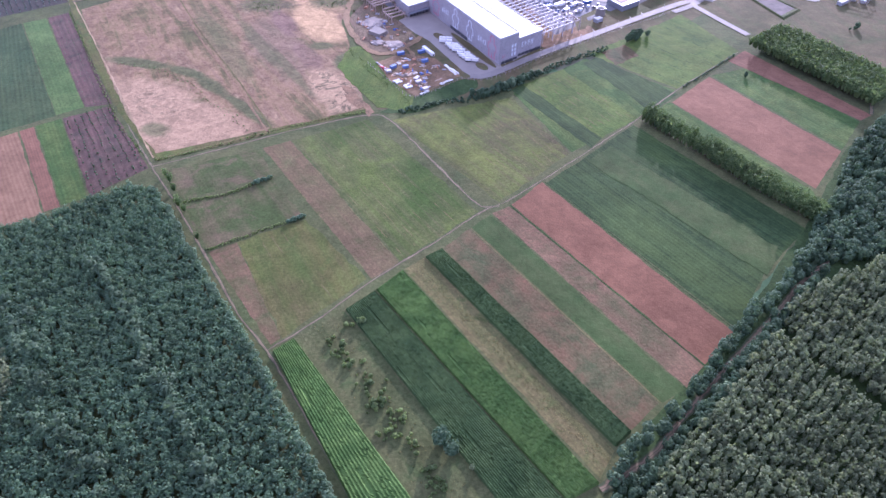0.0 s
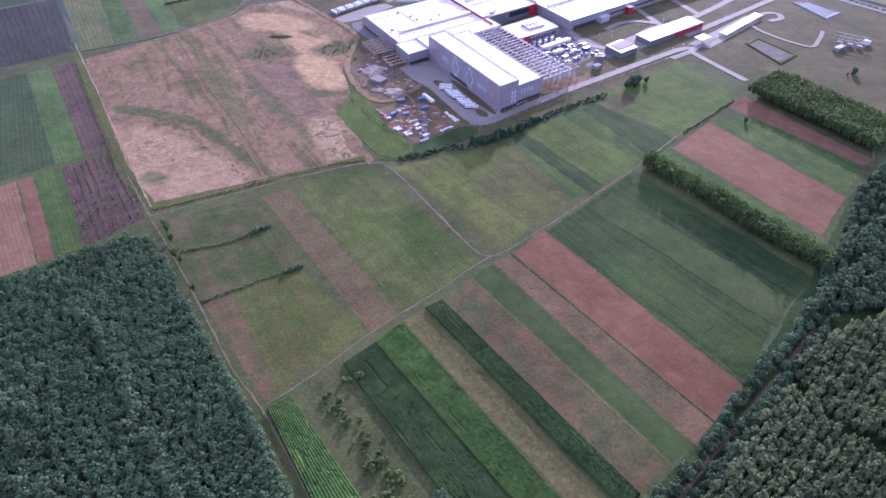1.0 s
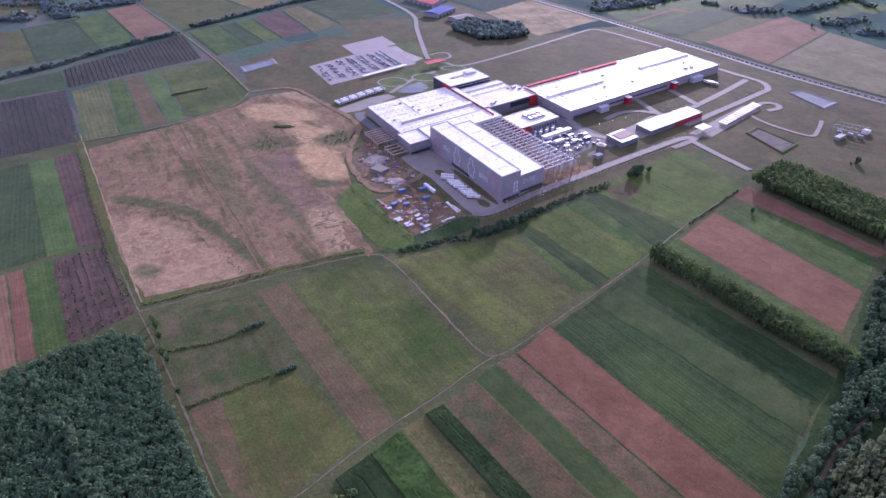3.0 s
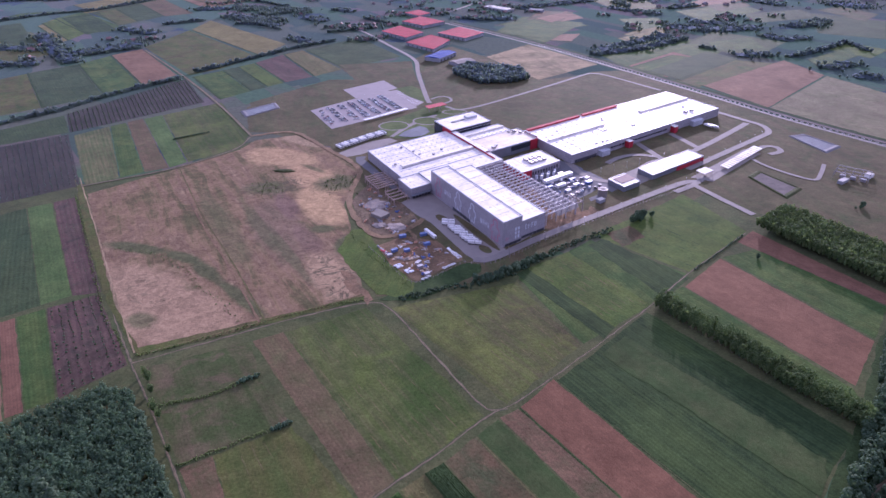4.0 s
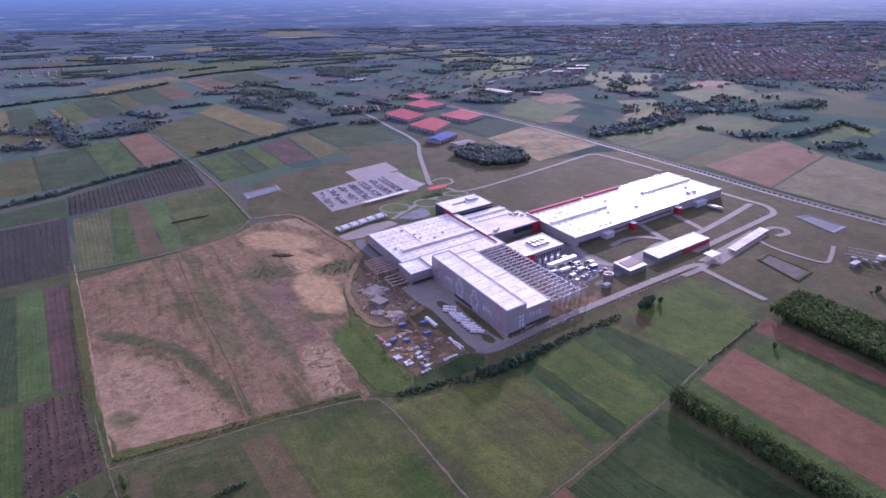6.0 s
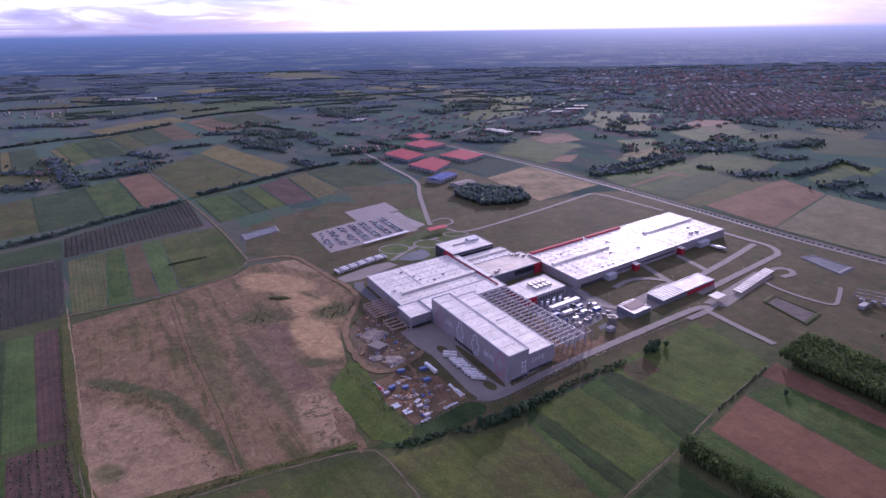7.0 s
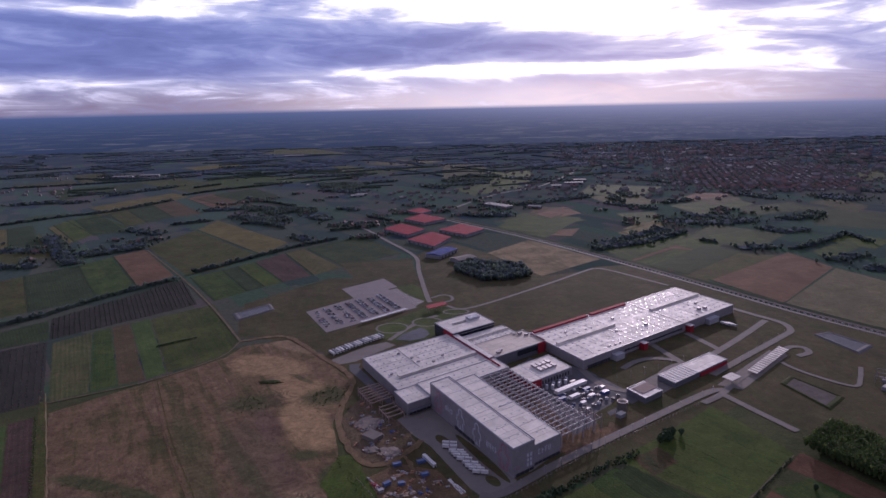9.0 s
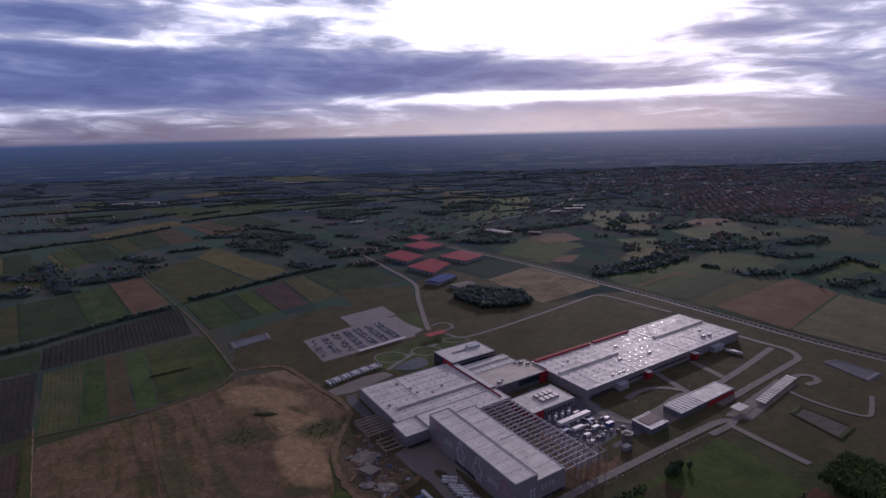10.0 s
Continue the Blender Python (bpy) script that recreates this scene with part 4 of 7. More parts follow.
def across(quad, u, v):
    """A place in a four-cornered field: u along its first edge, v down its rows."""
    a, b, c, d = quad
    return tuple((a[i] * (1 - u) + b[i] * u) * (1 - v) + (d[i] * (1 - u) + c[i] * u) * v for i in (0, 1))


BIG_GREEN = ((80, 397), (166, 481), (260, 344), (180, 251))
field("crop_field", GREEN, across(BIG_GREEN, 0.40, 0.03), across(BIG_GREEN, 0.66, 0.03), across(BIG_GREEN, 0.72, 0.95), across(BIG_GREEN, 0.46, 0.98), ragged=1.6, label="paler strip of low crop in a dark field")


def swaths(quad, rows, mat, label, seed, width=0.8):
    """Broken rows of cut straw lying along a field's rows."""
    r = random.Random(seed)
    (ax, ay), (dx, dy) = across(quad, 0.5, 0), across(quad, 0.5, 1)
    long = math.hypot(dx - ax, dy - ay)
    verts, faces, uvs = [], [], []
    for u in rows:
        v = r.uniform(0.02, 0.15)
        while v < 0.95:
            e = min(0.97, v + r.uniform(4, 22) / long)
            n = max(2, int((e - v) * long / 3))
            for k in range(n + 1):
                q = v + (e - v) * k / n
                x, y = across(quad, u, q)
                w = width * r.uniform(0.3, 1.0) * (0.3 if k in (0, n) else 1)
                x, y = x + r.uniform(-0.3, 0.3), y + r.uniform(-0.3, 0.3)
                verts += [(x - w * 0.7, y - w * 0.5, 0.125), (x + w * 0.7, y + w * 0.5, 0.125)]
                uvs += [(0, q * long), (1, q * long)]
                if k:
                    m = len(verts) - 4
                    faces.append((m, m + 1, m + 3, m + 2))
            v = e + r.uniform(3, 30) / long
    ob = new("straw_rows", mesh_from("straw_rows", verts, faces, mat, uvs))
    return tagged(ob, label, "straw", kind="stuff")


swaths(((-46, 488), (63, 528), (104, 437), (42, 373)), [0.30, 0.36, 0.45, 0.52, 0.58, 0.65, 0.70, 0.76, 0.82, 0.87, 0.93], STRAW, "broken rows of cut straw on a meadow", 3)
swaths(((-128, 454), (-67, 488), (26, 362), (-28, 308)), [0.06, 0.22, 0.27, 0.47, 0.72], STRAW, "thin rows of straw on a mown meadow", 4, 0.6)
swaths(((-144, 327), (-100, 352), (-50, 292), (-96, 242)), [0.3, 0.45, 0.6], STRAW, "thin rows of straw on a dry meadow", 5, 0.6)
swaths(((75, 552), (118, 583), (172, 492), (135, 460)), [0.08, 0.2, 0.34, 0.5, 0.66, 0.8, 0.92], STRAW, "rows of cut grass on a green meadow", 6, 0.7)
swaths(((149, 616), (271, 716), (306, 623), (222, 544)), [0.1, 0.2, 0.3, 0.45, 0.6, 0.75], GRASSDARK, "dark uncut tufts on a meadow", 7, 0.7)
swaths(((-150, 443), (-129, 454), (-29, 307), (-47, 292)), [0.02, 0.98], STRAW, "dry grass along a fallow strip", 8, 0.6)
strip("track", EARTH, 1.8, [(-345, 800), (-270, 665), (-205, 560), (-150, 466)], "straight weedy furrow across the sand", "furrow", ragged=0.4, z=LAYER[0] + 0.01)
strip("track", STRAW, 1.2, [(-341, 803), (-266, 668), (-201, 563), (-147, 470)], "pale wheel track across the sand", "track", ragged=0.4, z=LAYER[0] + 0.01)
strip("track", STRAW, 0.9, [(20, 343), (70, 270), (120, 198)], "pale grass edge between two fields", "field edge", ragged=0.2, z=0.131)
strip("track", GRASSDARK, 0.9, [(50, 369), (100, 297), (151, 224)], "dark grass edge between two fields", "field edge", ragged=0.2, z=0.131)
strip("track", GRASSDARK, 0.8, [(79, 398), (130, 322), (179, 249)], "dark grass edge between two fields", "field edge", ragged=0.2, z=0.131)

strip("track", STRAW, 1.5, [(-228, 428), (-182, 452), (-138, 474), (-92, 497), (-72, 508)], "pale wheel track along a grassy bank", "track", ragged=0.5, z=LAYER[0] + 0.01)
strip("track", SANDPALE, 1.3, [(-452, 771), (-360, 625), (-284, 503), (-236, 428)], "pale sandy wheel track beside a bank", "track", ragged=0.5, z=LAYER[0] + 0.01)
for (xa, ya), (xb, yb) in EDGES[::2]:
    strip("verge", GRASSDARK, 2.4 + 0.0008 * ya, [(xa, ya), ((xa + xb) / 2 + rng.uniform(-1, 1), (ya + yb) / 2), (xb, yb)], "dark weedy ditch between two field strips", "verge", ragged=0.8)
# farm tracks
strip("track", TRACK, 2.0, [(-456, 767), (-365, 619), (-288, 498), (-233, 416), (-200, 370), (-161, 312), (-128, 262), (-103, 232), (-72, 186), (-43, 141), (0, 70)], "sandy farm track with a grassy middle", "track", ragged=0.5, z=0.135)
strip("track", TRACK, 2.2, [(-233, 416), (-181, 443), (-138, 466), (-92, 487), (-65, 495), (-47, 487), (-7, 423), (22, 375), (32, 367), (42, 368)], "sandy farm track bending round a field", "track", ragged=0.6, z=0.139)
strip("track", TRACK, 1.7, [(-103, 233), (-78, 256), (-48, 289), (-9, 325), (27, 360), (45, 372), (78, 401), (136, 456), (173, 492), (222, 544), (304, 621)], "narrow farm track between field strips", "track", ragged=0.5, z=0.143)
strip("track", TRACK, 4.8, [(78, 148), (107, 166), (131, 190), (166, 224), (206, 261), (248, 301), (300, 330)], "dirt track through the trees", "track", ragged=0.5)
strip("track", TRACK, 4.0, [(-437, 744), (-349, 799), (-290, 868), (-281, 924)], "dirt track along the bare ground", "track", ragged=0.5)
strip("track", HAUL, 6.5, [(-281, 924), (-224, 939), (-172, 880), (-120, 815), (-108, 777), (-111, 731), (-108, 690), (-97, 657), (-81, 628), (-66, 614), (-50, 620), (-33, 639), (-24, 655)], "wide rutted haul road round the building site", "track", ragged=1.3)
strip("track", HAUL, 4.0, [(-38, 628), (-33, 616), (-25, 594), (-17, 573), (-22, 560), (-14, 543)], "worn lane between the stacks in the yard", "track", ragged=1.0)
strip("track", TRACK, 5.6, [(-281, 924), (-369, 1068), (-494, 1254), (-682, 1513)], "pale farm road beside the orchard", "track", ragged=0.4)
strip("track", TRACK, 4.0, [(383, 500), (400, 530), (440, 575)], "dirt road past the plantation", "track", ragged=0.4)

# paved roads
MAIN_ROAD = [(-6, 1827), (95, 1692), (203, 1535), (340, 1304), (429, 1146), (517, 986), (637, 803), (760, 600)]
strip("road", CONCRETE, 7.0, MAIN_ROAD, "pale main road across the fields")
strip("road", MUD, 8.0, [(x + 13, y + 8) for x, y in MAIN_ROAD], "dark ballast bed of a railway beside the road", "railway")
strip("verge", GRASSDARK, 7.0, [(x + 23, y + 14) for x, y in MAIN_ROAD], "dark weedy bank beyond the railway", "verge", ragged=1.2)
strip("road", CONCRETE, 6.0, [(-3, 1064), (34, 1052), (156, 1162), (262, 1268), (276, 1275), (300, 1262), (373, 1155)], "pale concrete service road")
strip("road", ASPHALT, 8.0, [(-284, 1735), (-225, 1732), (-136, 1551), (-70, 1403), (-56, 1282), (-36, 1125), (-29, 1084)], "grey approach road to the factory gate")
strip("road", CONCRETE, 5.0, [(-27, 1107), (-12, 1122), (2, 1118), (7, 1096), (-7, 1080)], "small turning loop by the gate")
strip("road", ASPHALT, 9.0, [(2, 2009), (170, 2326), (357, 2541), (579, 3030)], "distant grey road towards the town")
strip("road", CONCRETE, 9.0, [(26, 568), (44, 570), (100, 616), (190, 683), (279, 747), (298, 752)], "grey perimeter road behind the fence")
strip("road", CONCRETE, 8.0, [(293, 740), (310, 702), (329, 662)], "grey road out to the fields")
strip("road", CONCRETE, 8.0, [(264, 722), (290, 741), (320, 773), (349, 800), (413, 857), (432, 872), (446, 868), (444, 852), (425, 842)], "grey road to the row of shelters")
strip("road", CONCRETE, 5.0, [(396, 825), (400, 808), (416, 780), (440, 756), (458, 775), (478, 806)], "concrete lane to the substation")
strip("road", CONCRETE, 9.0, [(301, 791), (368, 848), (439, 908), (462, 930), (466, 960), (448, 990), (419, 1037)], "grey road round the eastern lawn")
strip("road", CONCRETE, 9.0, [(156, 816), (168, 775), (188, 755), (215, 760), (263, 815), (300, 830), (356, 880), (407, 930), (448, 972)], "grey service road along the eastern hall")
strip("road", CONCRETE, 9.0, [(261, 893), (270, 860), (283, 815)], "grey service drive")
strip("road", CONCRETE, 9.0, [(320, 927), (330, 898), (339, 869)], "grey service drive")
strip("road", CONCRETE, 8.0, [(205, 812), (225, 832), (250, 842), (275, 835)], "grey service drive by the docks")

# paved areas
def paving(mat, *corners, label, name="pavement"):
    return field(name, mat, *corners, ragged=0.15, label=label)


paving(ASPHALT, (-51, 696), (-34, 715), (-15, 725), (8, 700), (58, 588), (44, 566), (31, 563), (19, 577), (-16, 645), (-32, 664), label="grey asphalt lorry yard beside the warehouse")
paving(PARKING, (-219, 1046), (-170, 953), (-48, 1059), (-105, 1166), label="grey asphalt car park")
paving(PARKING, (-184, 1169), (-155, 1114), (-88, 1177), (-118, 1233), label="empty pale overflow car park")
paving(PARKING, (-103, 1158), (-82, 1172), (-38, 1090), (-51, 1066), label="small car park with white bay lines")
paving(ASPHALT, (-145, 854), (-108, 897), (-82, 912), (-69, 900), (-114, 847), (-135, 837), label="asphalt apron for parked lorries")
field("lawn", LAWN, (-104, 938), (-92, 985), (-58, 1028), (-22, 1078), (22, 1052), (12, 1012), (-4, 985), (-22, 962), (-14, 940), (-30, 912), (-72, 910), ragged=0.6, label="mown lawn round the garden pond")
paving(ASPHALT_DARK, *[tuple(W(x, y).xy) for x, y in ((-36, 186), (-27, 186), (-27, 292), (-20, 300), (-34, 306), (-40, 290))], label="narrow asphalt lane along the hall")
paving(ASPHALT, (70, 600), (108, 640), (30, 760), (20, 745), label="grey apron east of the warehouse")
field("yard", EARTH, *[tuple(W(x, y).xy) for x, y in ((62, -6), (140, -4), (138, 34), (112, 60), (112, 150), (64, 150))], label="brown trodden earth under the new frame")
paving(ASPHALT_DARK, (120, 660), (205, 735), (160, 815), (100, 850), (75, 800), (100, 740), label="grey utility yard with tanks and containers")
field("lawn", MEADOW, *[tuple(W(x, y).xy) for x, y in ((120, 9), (135, 32), (166, 36), (184, 42), (185, 15), (172, 13), (172, 27), (150, 27), (146, 17), (130, 7))], ragged=0.3, label="rough lawn round the tank and pump house")
paving(CONCRETE, (196, 760), (225, 742), (330, 830), (318, 850), (260, 815), (215, 775), label="pale concrete round the low sheds")
paving(CONCRETE, (296, 765), (318, 752), (415, 845), (400, 862), label="pale concrete under the shelters")
paving(CONCRETE, (-82, 919), (-76, 917), (-55, 962), (-30, 1000), (-14, 1015), (-18, 1022), (-38, 1006), (-62, 966), label="pale garden path", name="pavement")
for x, y, a, b, name in ((-79, 967, 21, 19, "round lawn ringed by a pale path"), (-30, 990, 20, 17, "kidney shaped lawn"), (12, 1035, 18, 10, "oval lawn by the gate")):
    ring = [(x + (a + 3) * math.cos(k * math.pi / 8), y + (b + 3) * math.sin(k * math.pi / 8)) for k in range(16)]
    paving(CONCRETE, *ring, label="pale ring path round a lawn")
    field("lawn", LAWN, *[(x + a * math.cos(k * math.pi / 8), y + b * math.sin(k * math.pi / 8)) for k in range(16)], ragged=0.1, label=name)
field("lawn", LAWN, (-92, 1175), (-64, 1195), (-42, 1160), (-32, 1095), (-40, 1092), (-70, 1130), ragged=0.4, label="lawn between car park and approach road")
for x, y, a, b, turn in ((-5, 656, 10, 5, -60), (38, 588, 9, 5, -60), (30, 625, 46, 4.5, -61)):
    ca, sa = math.cos(radians(turn)), math.sin(radians(turn))
    ring = [(a * math.cos(k * math.pi / 10), b * math.sin(k * math.pi / 10)) for k in range(20)]
    field("lawn", MEADOW, *[(x + p * ca - q * sa, y + p * sa + q * ca) for p, q in ring], ragged=0.1, label="oval grass island in the lorry yard")
for c in (((170, 790), (205, 765), (250, 812), (215, 845), (178, 838)), ((222, 850), (245, 852), (258, 868), (245, 880)), ((275, 850), (300, 838), (350, 880), (330, 905), (300, 920), (280, 890)),
          ((345, 900), (365, 890), (400, 925), (380, 945), (350, 930)), ((300, 812), (318, 806), (452, 932), (455, 958), (440, 962))):
    field("lawn", MEADOW, *c, ragged=0.3, label="rough lawn between service roads")

# basins
def basin(corners, wet, label):
    c = [Vector((*p, 0)) for p in corners]
    mid = sum(c, Vector()) / len(c)
    base = thing("basin", mid.x, mid.y, -0.05, 0, label, "basin")
    bm = bmesh.new()
    rings = [[bm.verts.new(mid.lerp(p, s) - mid + Vector((0, 0, z))) for p in c] for s, z in ((1.16, 0.1), (1.06, 1.4), (1.0, 1.4), (0.86, 0.6))]
    for lo, hi in zip(rings, rings[1:]):
        for i in range(len(c)):
            bm.faces.new((lo[i], lo[i - 1], hi[i - 1], hi[i]))
    part("bank", bm, VERGE if not wet else LINER, base, "sloping bank round the basin")
    bm = bmesh.new()
    bm.faces.new([bm.verts.new(mid.lerp(p, 0.9) - mid + Vector((0, 0, 0.75))) for p in c])
    part("water" if wet else "bed", bm, WATER if wet else MUD, base, "still grey water" if wet else "dry earth bed")


basin([(-327, 1043), (-312, 1016), (-275, 1059), (-288, 1085)], True, "shallow rectangular basin of grey water")
basin([(368, 764), (384, 708), (410, 731), (386, 781)], False, "dry rectangular basin with grassy banks")
basin([(486, 911), (502, 851), (530, 872), (507, 918)], True, "rectangular basin of still grey water")
bm = bmesh.new()
bm.faces.new([bm.verts.new((x, y, 0)) for x, y in ((-70, 919), (-63, 938), (-52, 952), (-40, 965), (-30, 955), (-25, 938), (-33, 922), (-50, 914))][::-1])
pond = thing("pond", 0, 0, 0.62, 0, "garden pond of still grey water", "pond", kind="structure")
part("water", bm, WATER, pond)


# ---- factory ----
def hall(name, x0, x1, y0, y1, h, wall, roof, label, parapet=0.8):
    """A flat-roofed hall: walls, roof deck and a parapet on each side."""
    ob = site_thing(name, (x0 + x1) / 2, (y0 + y1) / 2, label, "building")
    site_part("wall", ob, (x0, y0, 0), (x1, y1, h), wall)
    site_part("roof", ob, (x0 + 0.5, y0 + 0.5, h + 0.004), (x1 - 0.5, y1 - 0.5, h + 0.25), roof, "pale sheet roof")
    for lo, hi in (((x0 - 0.1, y0 - 0.1, h - 0.3), (x1 + 0.1, y0 + 0.45, h + parapet)), ((x0 - 0.1, y1 - 0.45, h - 0.3), (x1 + 0.1, y1 + 0.1, h + parapet)),
                   ((x0 - 0.1, y0 + 0.45, h - 0.3), (x0 + 0.45, y1 - 0.45, h + parapet)), ((x1 - 0.45, y0 + 0.45, h - 0.3), (x1 + 0.1, y1 - 0.45, h + parapet))):
        site_part("parapet", ob, lo, hi, WALL_PALE)
    return ob


SKYLIGHT = plain("skylight_dome", (0.42, 0.42, 0.46), 0.25)
SEAM = plain("roof_seam", (0.58, 0.55, 0.53), 0.5)


def skylights(ob, x0, x1, y0, y1, z, nx, ny, size=1.3, mat=None):
    """Rows of small roof lights on upstands."""
    bm = bmesh.new()
    base = ob.matrix_world.translation
    r = size / 2
    vs = []
    for s, zz in ((1.0, 0), (1.0, 0.25), (0.6, 0.42)):
        vs.append([bm.verts.new(AX * (sx * r * s) + AY * (sy * r * s) + Vector((0, 0, zz))) for sx, sy in ((-1, -1), (1, -1), (1, 1), (-1, 1))])
    for lo, hi in zip(vs, vs[1:]):
        for i in range(4):
            bm.faces.new((lo[i - 1], lo[i], hi[i], hi[i - 1]))
    bm.faces.new(vs[-1])
    first = part("skylight", bm, mat or SKYLIGHT, ob)
    for j in range(ny):
        for i in range(nx):
            o = first if i == j == 0 else under(new("skylight", first.data), ob)
            o.location = W(x0 + (x1 - x0) * (i + 0.5) / nx, y0 + (y1 - y0) * (j + 0.5) / ny, z) - base


tall = hall("warehouse", 0, 25, 0, 150, 27, WALL_GREY, ROOF, "tall grey warehouse with a white roof and outlined shapes", 1.0)
skylights(tall, 2, 23, 5, 145, 27.25, 2, 7, 0.9)
low = hall("warehouse", 25.1, 60, 3, 152, 19, WALL_GREY, ROOF, "lower grey warehouse bay with a white roof")
skylights(low, 28, 58, 8, 148, 19.25, 3, 7, 0.9)
dock = hall("loading_dock", -28, -0.2, 150, 184, 12, WALL_GREY, ROOF, "grey loading block with dark dock doors")
skylights(dock, -26, -2, 152, 182, 12.25, 2, 3, 0.9)
west = hall("factory_hall", -23, 104, 184.2, 287, 12, WALL_GREY, ROOF, "wide grey factory hall with a white roof full of roof lights")
mid0 = hall("factory_hall", 0.4, 112, 152.5, 184, 13, WALL_GREY, ROOF, "grey linking hall with a white roof")
office = hall("office_building", 104.5, 176, 272, 322, 17, GLASS, ROOF, "dark glazed office block with a white roof")
midb = hall("factory_hall", 113, 197, 184, 232, 13, WALL_DARK, ROOF_BEIGE, "hall with a beige roof and dark glazed front")
midc = hall("factory_hall", 113, 186, 232.2, 266, 12, WALL_GREY, ROOF, "grey hall with a white ribbed roof")
east = hall("factory_hall", 199, 525, 112, 220, 12, WALL_GREY, ROOF, "very long grey factory hall with a white roof")
util = hall("utility_building", 130, 179, 113, 156, 9, WALL_GREY, ROOF, "low grey utility block with chillers on a white roof")
shed_a = hall("shed", 197, 226, 14, 41, 6, WALL_DARK, ROOF, "low shed with a white roof")
shed_b = hall("shed", 252, 356, 16, 41, 6, WALL_DARK, ROOF, "long low shed with a white ribbed roof")
for k in range(1, 12):
    x = 199 + 326 * k / 12
    site_part("roof_seam", east, (x - 0.3, 113, 12.252), (x + 0.3, 219, 12.5), SEAM)
for k in range(1, 6):
    site_part("roof_seam", west, (-22, 184.5 + 102 * k / 6, 12.252), (103, 185.0 + 102 * k / 6, 12.45), SEAM)
for k in range(1, 9):
    site_part("roof_seam", low, (27.5, 3 + 149 * k / 9, 19.252), (59.4, 3.45 + 149 * k / 9, 19.42), SEAM)
    site_part("roof_seam", tall, (0.6, 150 * k / 9, 27.252), (22.1, 150 * k / 9 + 0.45, 27.42), SEAM)


# ---- trees ----
def clump_cloud(r, count, size, shape, core=0.72):
    """One crown: many small three-sided leaf clumps set on an uneven shell, over a rough dark core. shape gives radius by height."""
    verts, faces = [], []
    lumps = r.normal(size=(7, 3))
    lumps /= np.linalg.norm(lumps, axis=1)[:, None]

    def shell(d):
        bump = 1 + 0.22 * np.max(np.exp(5 * (d @ lumps.T - 1)), axis=1) - 0.12
        z = (d[:, 2] + 1) / 2
        rad, top = shape(z)
        return np.stack([d[:, 0] * rad * bump, d[:, 1] * rad * bump, top * bump], 1)

    d = r.normal(size=(count, 3))
    d[:, 2] = np.abs(d[:, 2] + 0.35) * np.sign(r.rand(count) - 0.12)
    d /= np.linalg.norm(d, axis=1)[:, None]
    c = shell(d) * r.uniform(0.86, 1.06, (count, 1))
    for k in range(count):
        n = d[k] + r.normal(size=3) * 0.35
        n /= np.linalg.norm(n)
        u = np.cross(n, [0.3, 0.5, 0.81])
        u /= np.linalg.norm(u)
        v = np.cross(n, u)
        s = size * r.uniform(0.6, 1.25)
        b = len(verts)
        verts.append(c[k] + n * s * 0.45)
        turn = r.rand() * 6.28
        for q in range(3):
            a = turn + q * 2.094 + r.uniform(-0.3, 0.3)
            verts.append(c[k] + (u * np.cos(a) + v * np.sin(a)) * s - n * s * r.uniform(0.0, 0.35))
        faces += [(b, b + 1, b + 2), (b, b + 2, b + 3), (b, b + 3, b + 1)]
    if core:
        b = len(verts)
        for lat in (-0.9, -0.3, 0.35, 0.85):
            for k in range(6):
                a = k * 1.047 + lat
                dd = np.array([[np.cos(a) * np.sqrt(1 - lat * lat), np.sin(a) * np.sqrt(1 - lat * lat), lat]])
                verts.append(shell(dd)[0] * core)
        for ring in range(3):
            for k in range(6):
                p, q = b + ring * 6 + k, b + ring * 6 + (k + 1) % 6
                faces += [(p, q, q + 6), (p, q + 6, p + 6)]
        faces += [(b + 18, b + 19 + k, b + 20 + k) for k in range(4)]
    return np.array(verts), np.array(faces)


def round_shape(rad, base, top):
    return lambda z: (rad * (0.75 + 0.25 * z), base + (top - base) * z)


def stand(name, mat, spots, kinds, label, category="trees", seed=1, kind="stuff"):
    """A wood as one object: each spot (x, y, size) takes one of the crown kinds, turned and scaled."""
    r = np.random.RandomState(seed)
    V, F, off = [], [], 0
    for x, y, s in spots:
        v, f = kinds[r.randint(len(kinds))]
        a = r.rand() * 6.28
        ca, sa = np.cos(a), np.sin(a)
        w = s * r.uniform(0.92, 1.08)
        V.append(np.stack([(v[:, 0] * ca - v[:, 1] * sa) * w + x, (v[:, 0] * sa + v[:, 1] * ca) * w + y, v[:, 2] * s], 1))
        F.append(f + off)
        off += len(v)
    V, F = np.concatenate(V), np.concatenate(F)
    base = np.array([V[:, 0].mean(), V[:, 1].mean(), 0])
    V = V - base
    me = bpy.data.meshes.new(name)
    me.vertices.add(len(V))
    me.vertices.foreach_set("co", V.astype(np.float32).ravel())
    me.loops.add(F.size)
    me.loops.foreach_set("vertex_index", F.astype(np.int32).ravel())
    me.polygons.add(len(F))
    me.polygons.foreach_set("loop_start", np.arange(0, F.size, 3, dtype=np.int32))
    me.update(calc_edges=True)
    me.materials.append(mat)
    ob = new(name, me)
    ob.location = base
    return tagged(ob, label, category, kind=kind)


def inside(x, y, poly):
    hit, n = False, len(poly)
    for i in range(n):
        (x0, y0), (x1, y1) = poly[i - 1], poly[i]
        if (y0 > y) != (y1 > y) and x < (x1 - x0) * (y - y0) / (y1 - y0) + x0:
            hit = not hit
    return hit


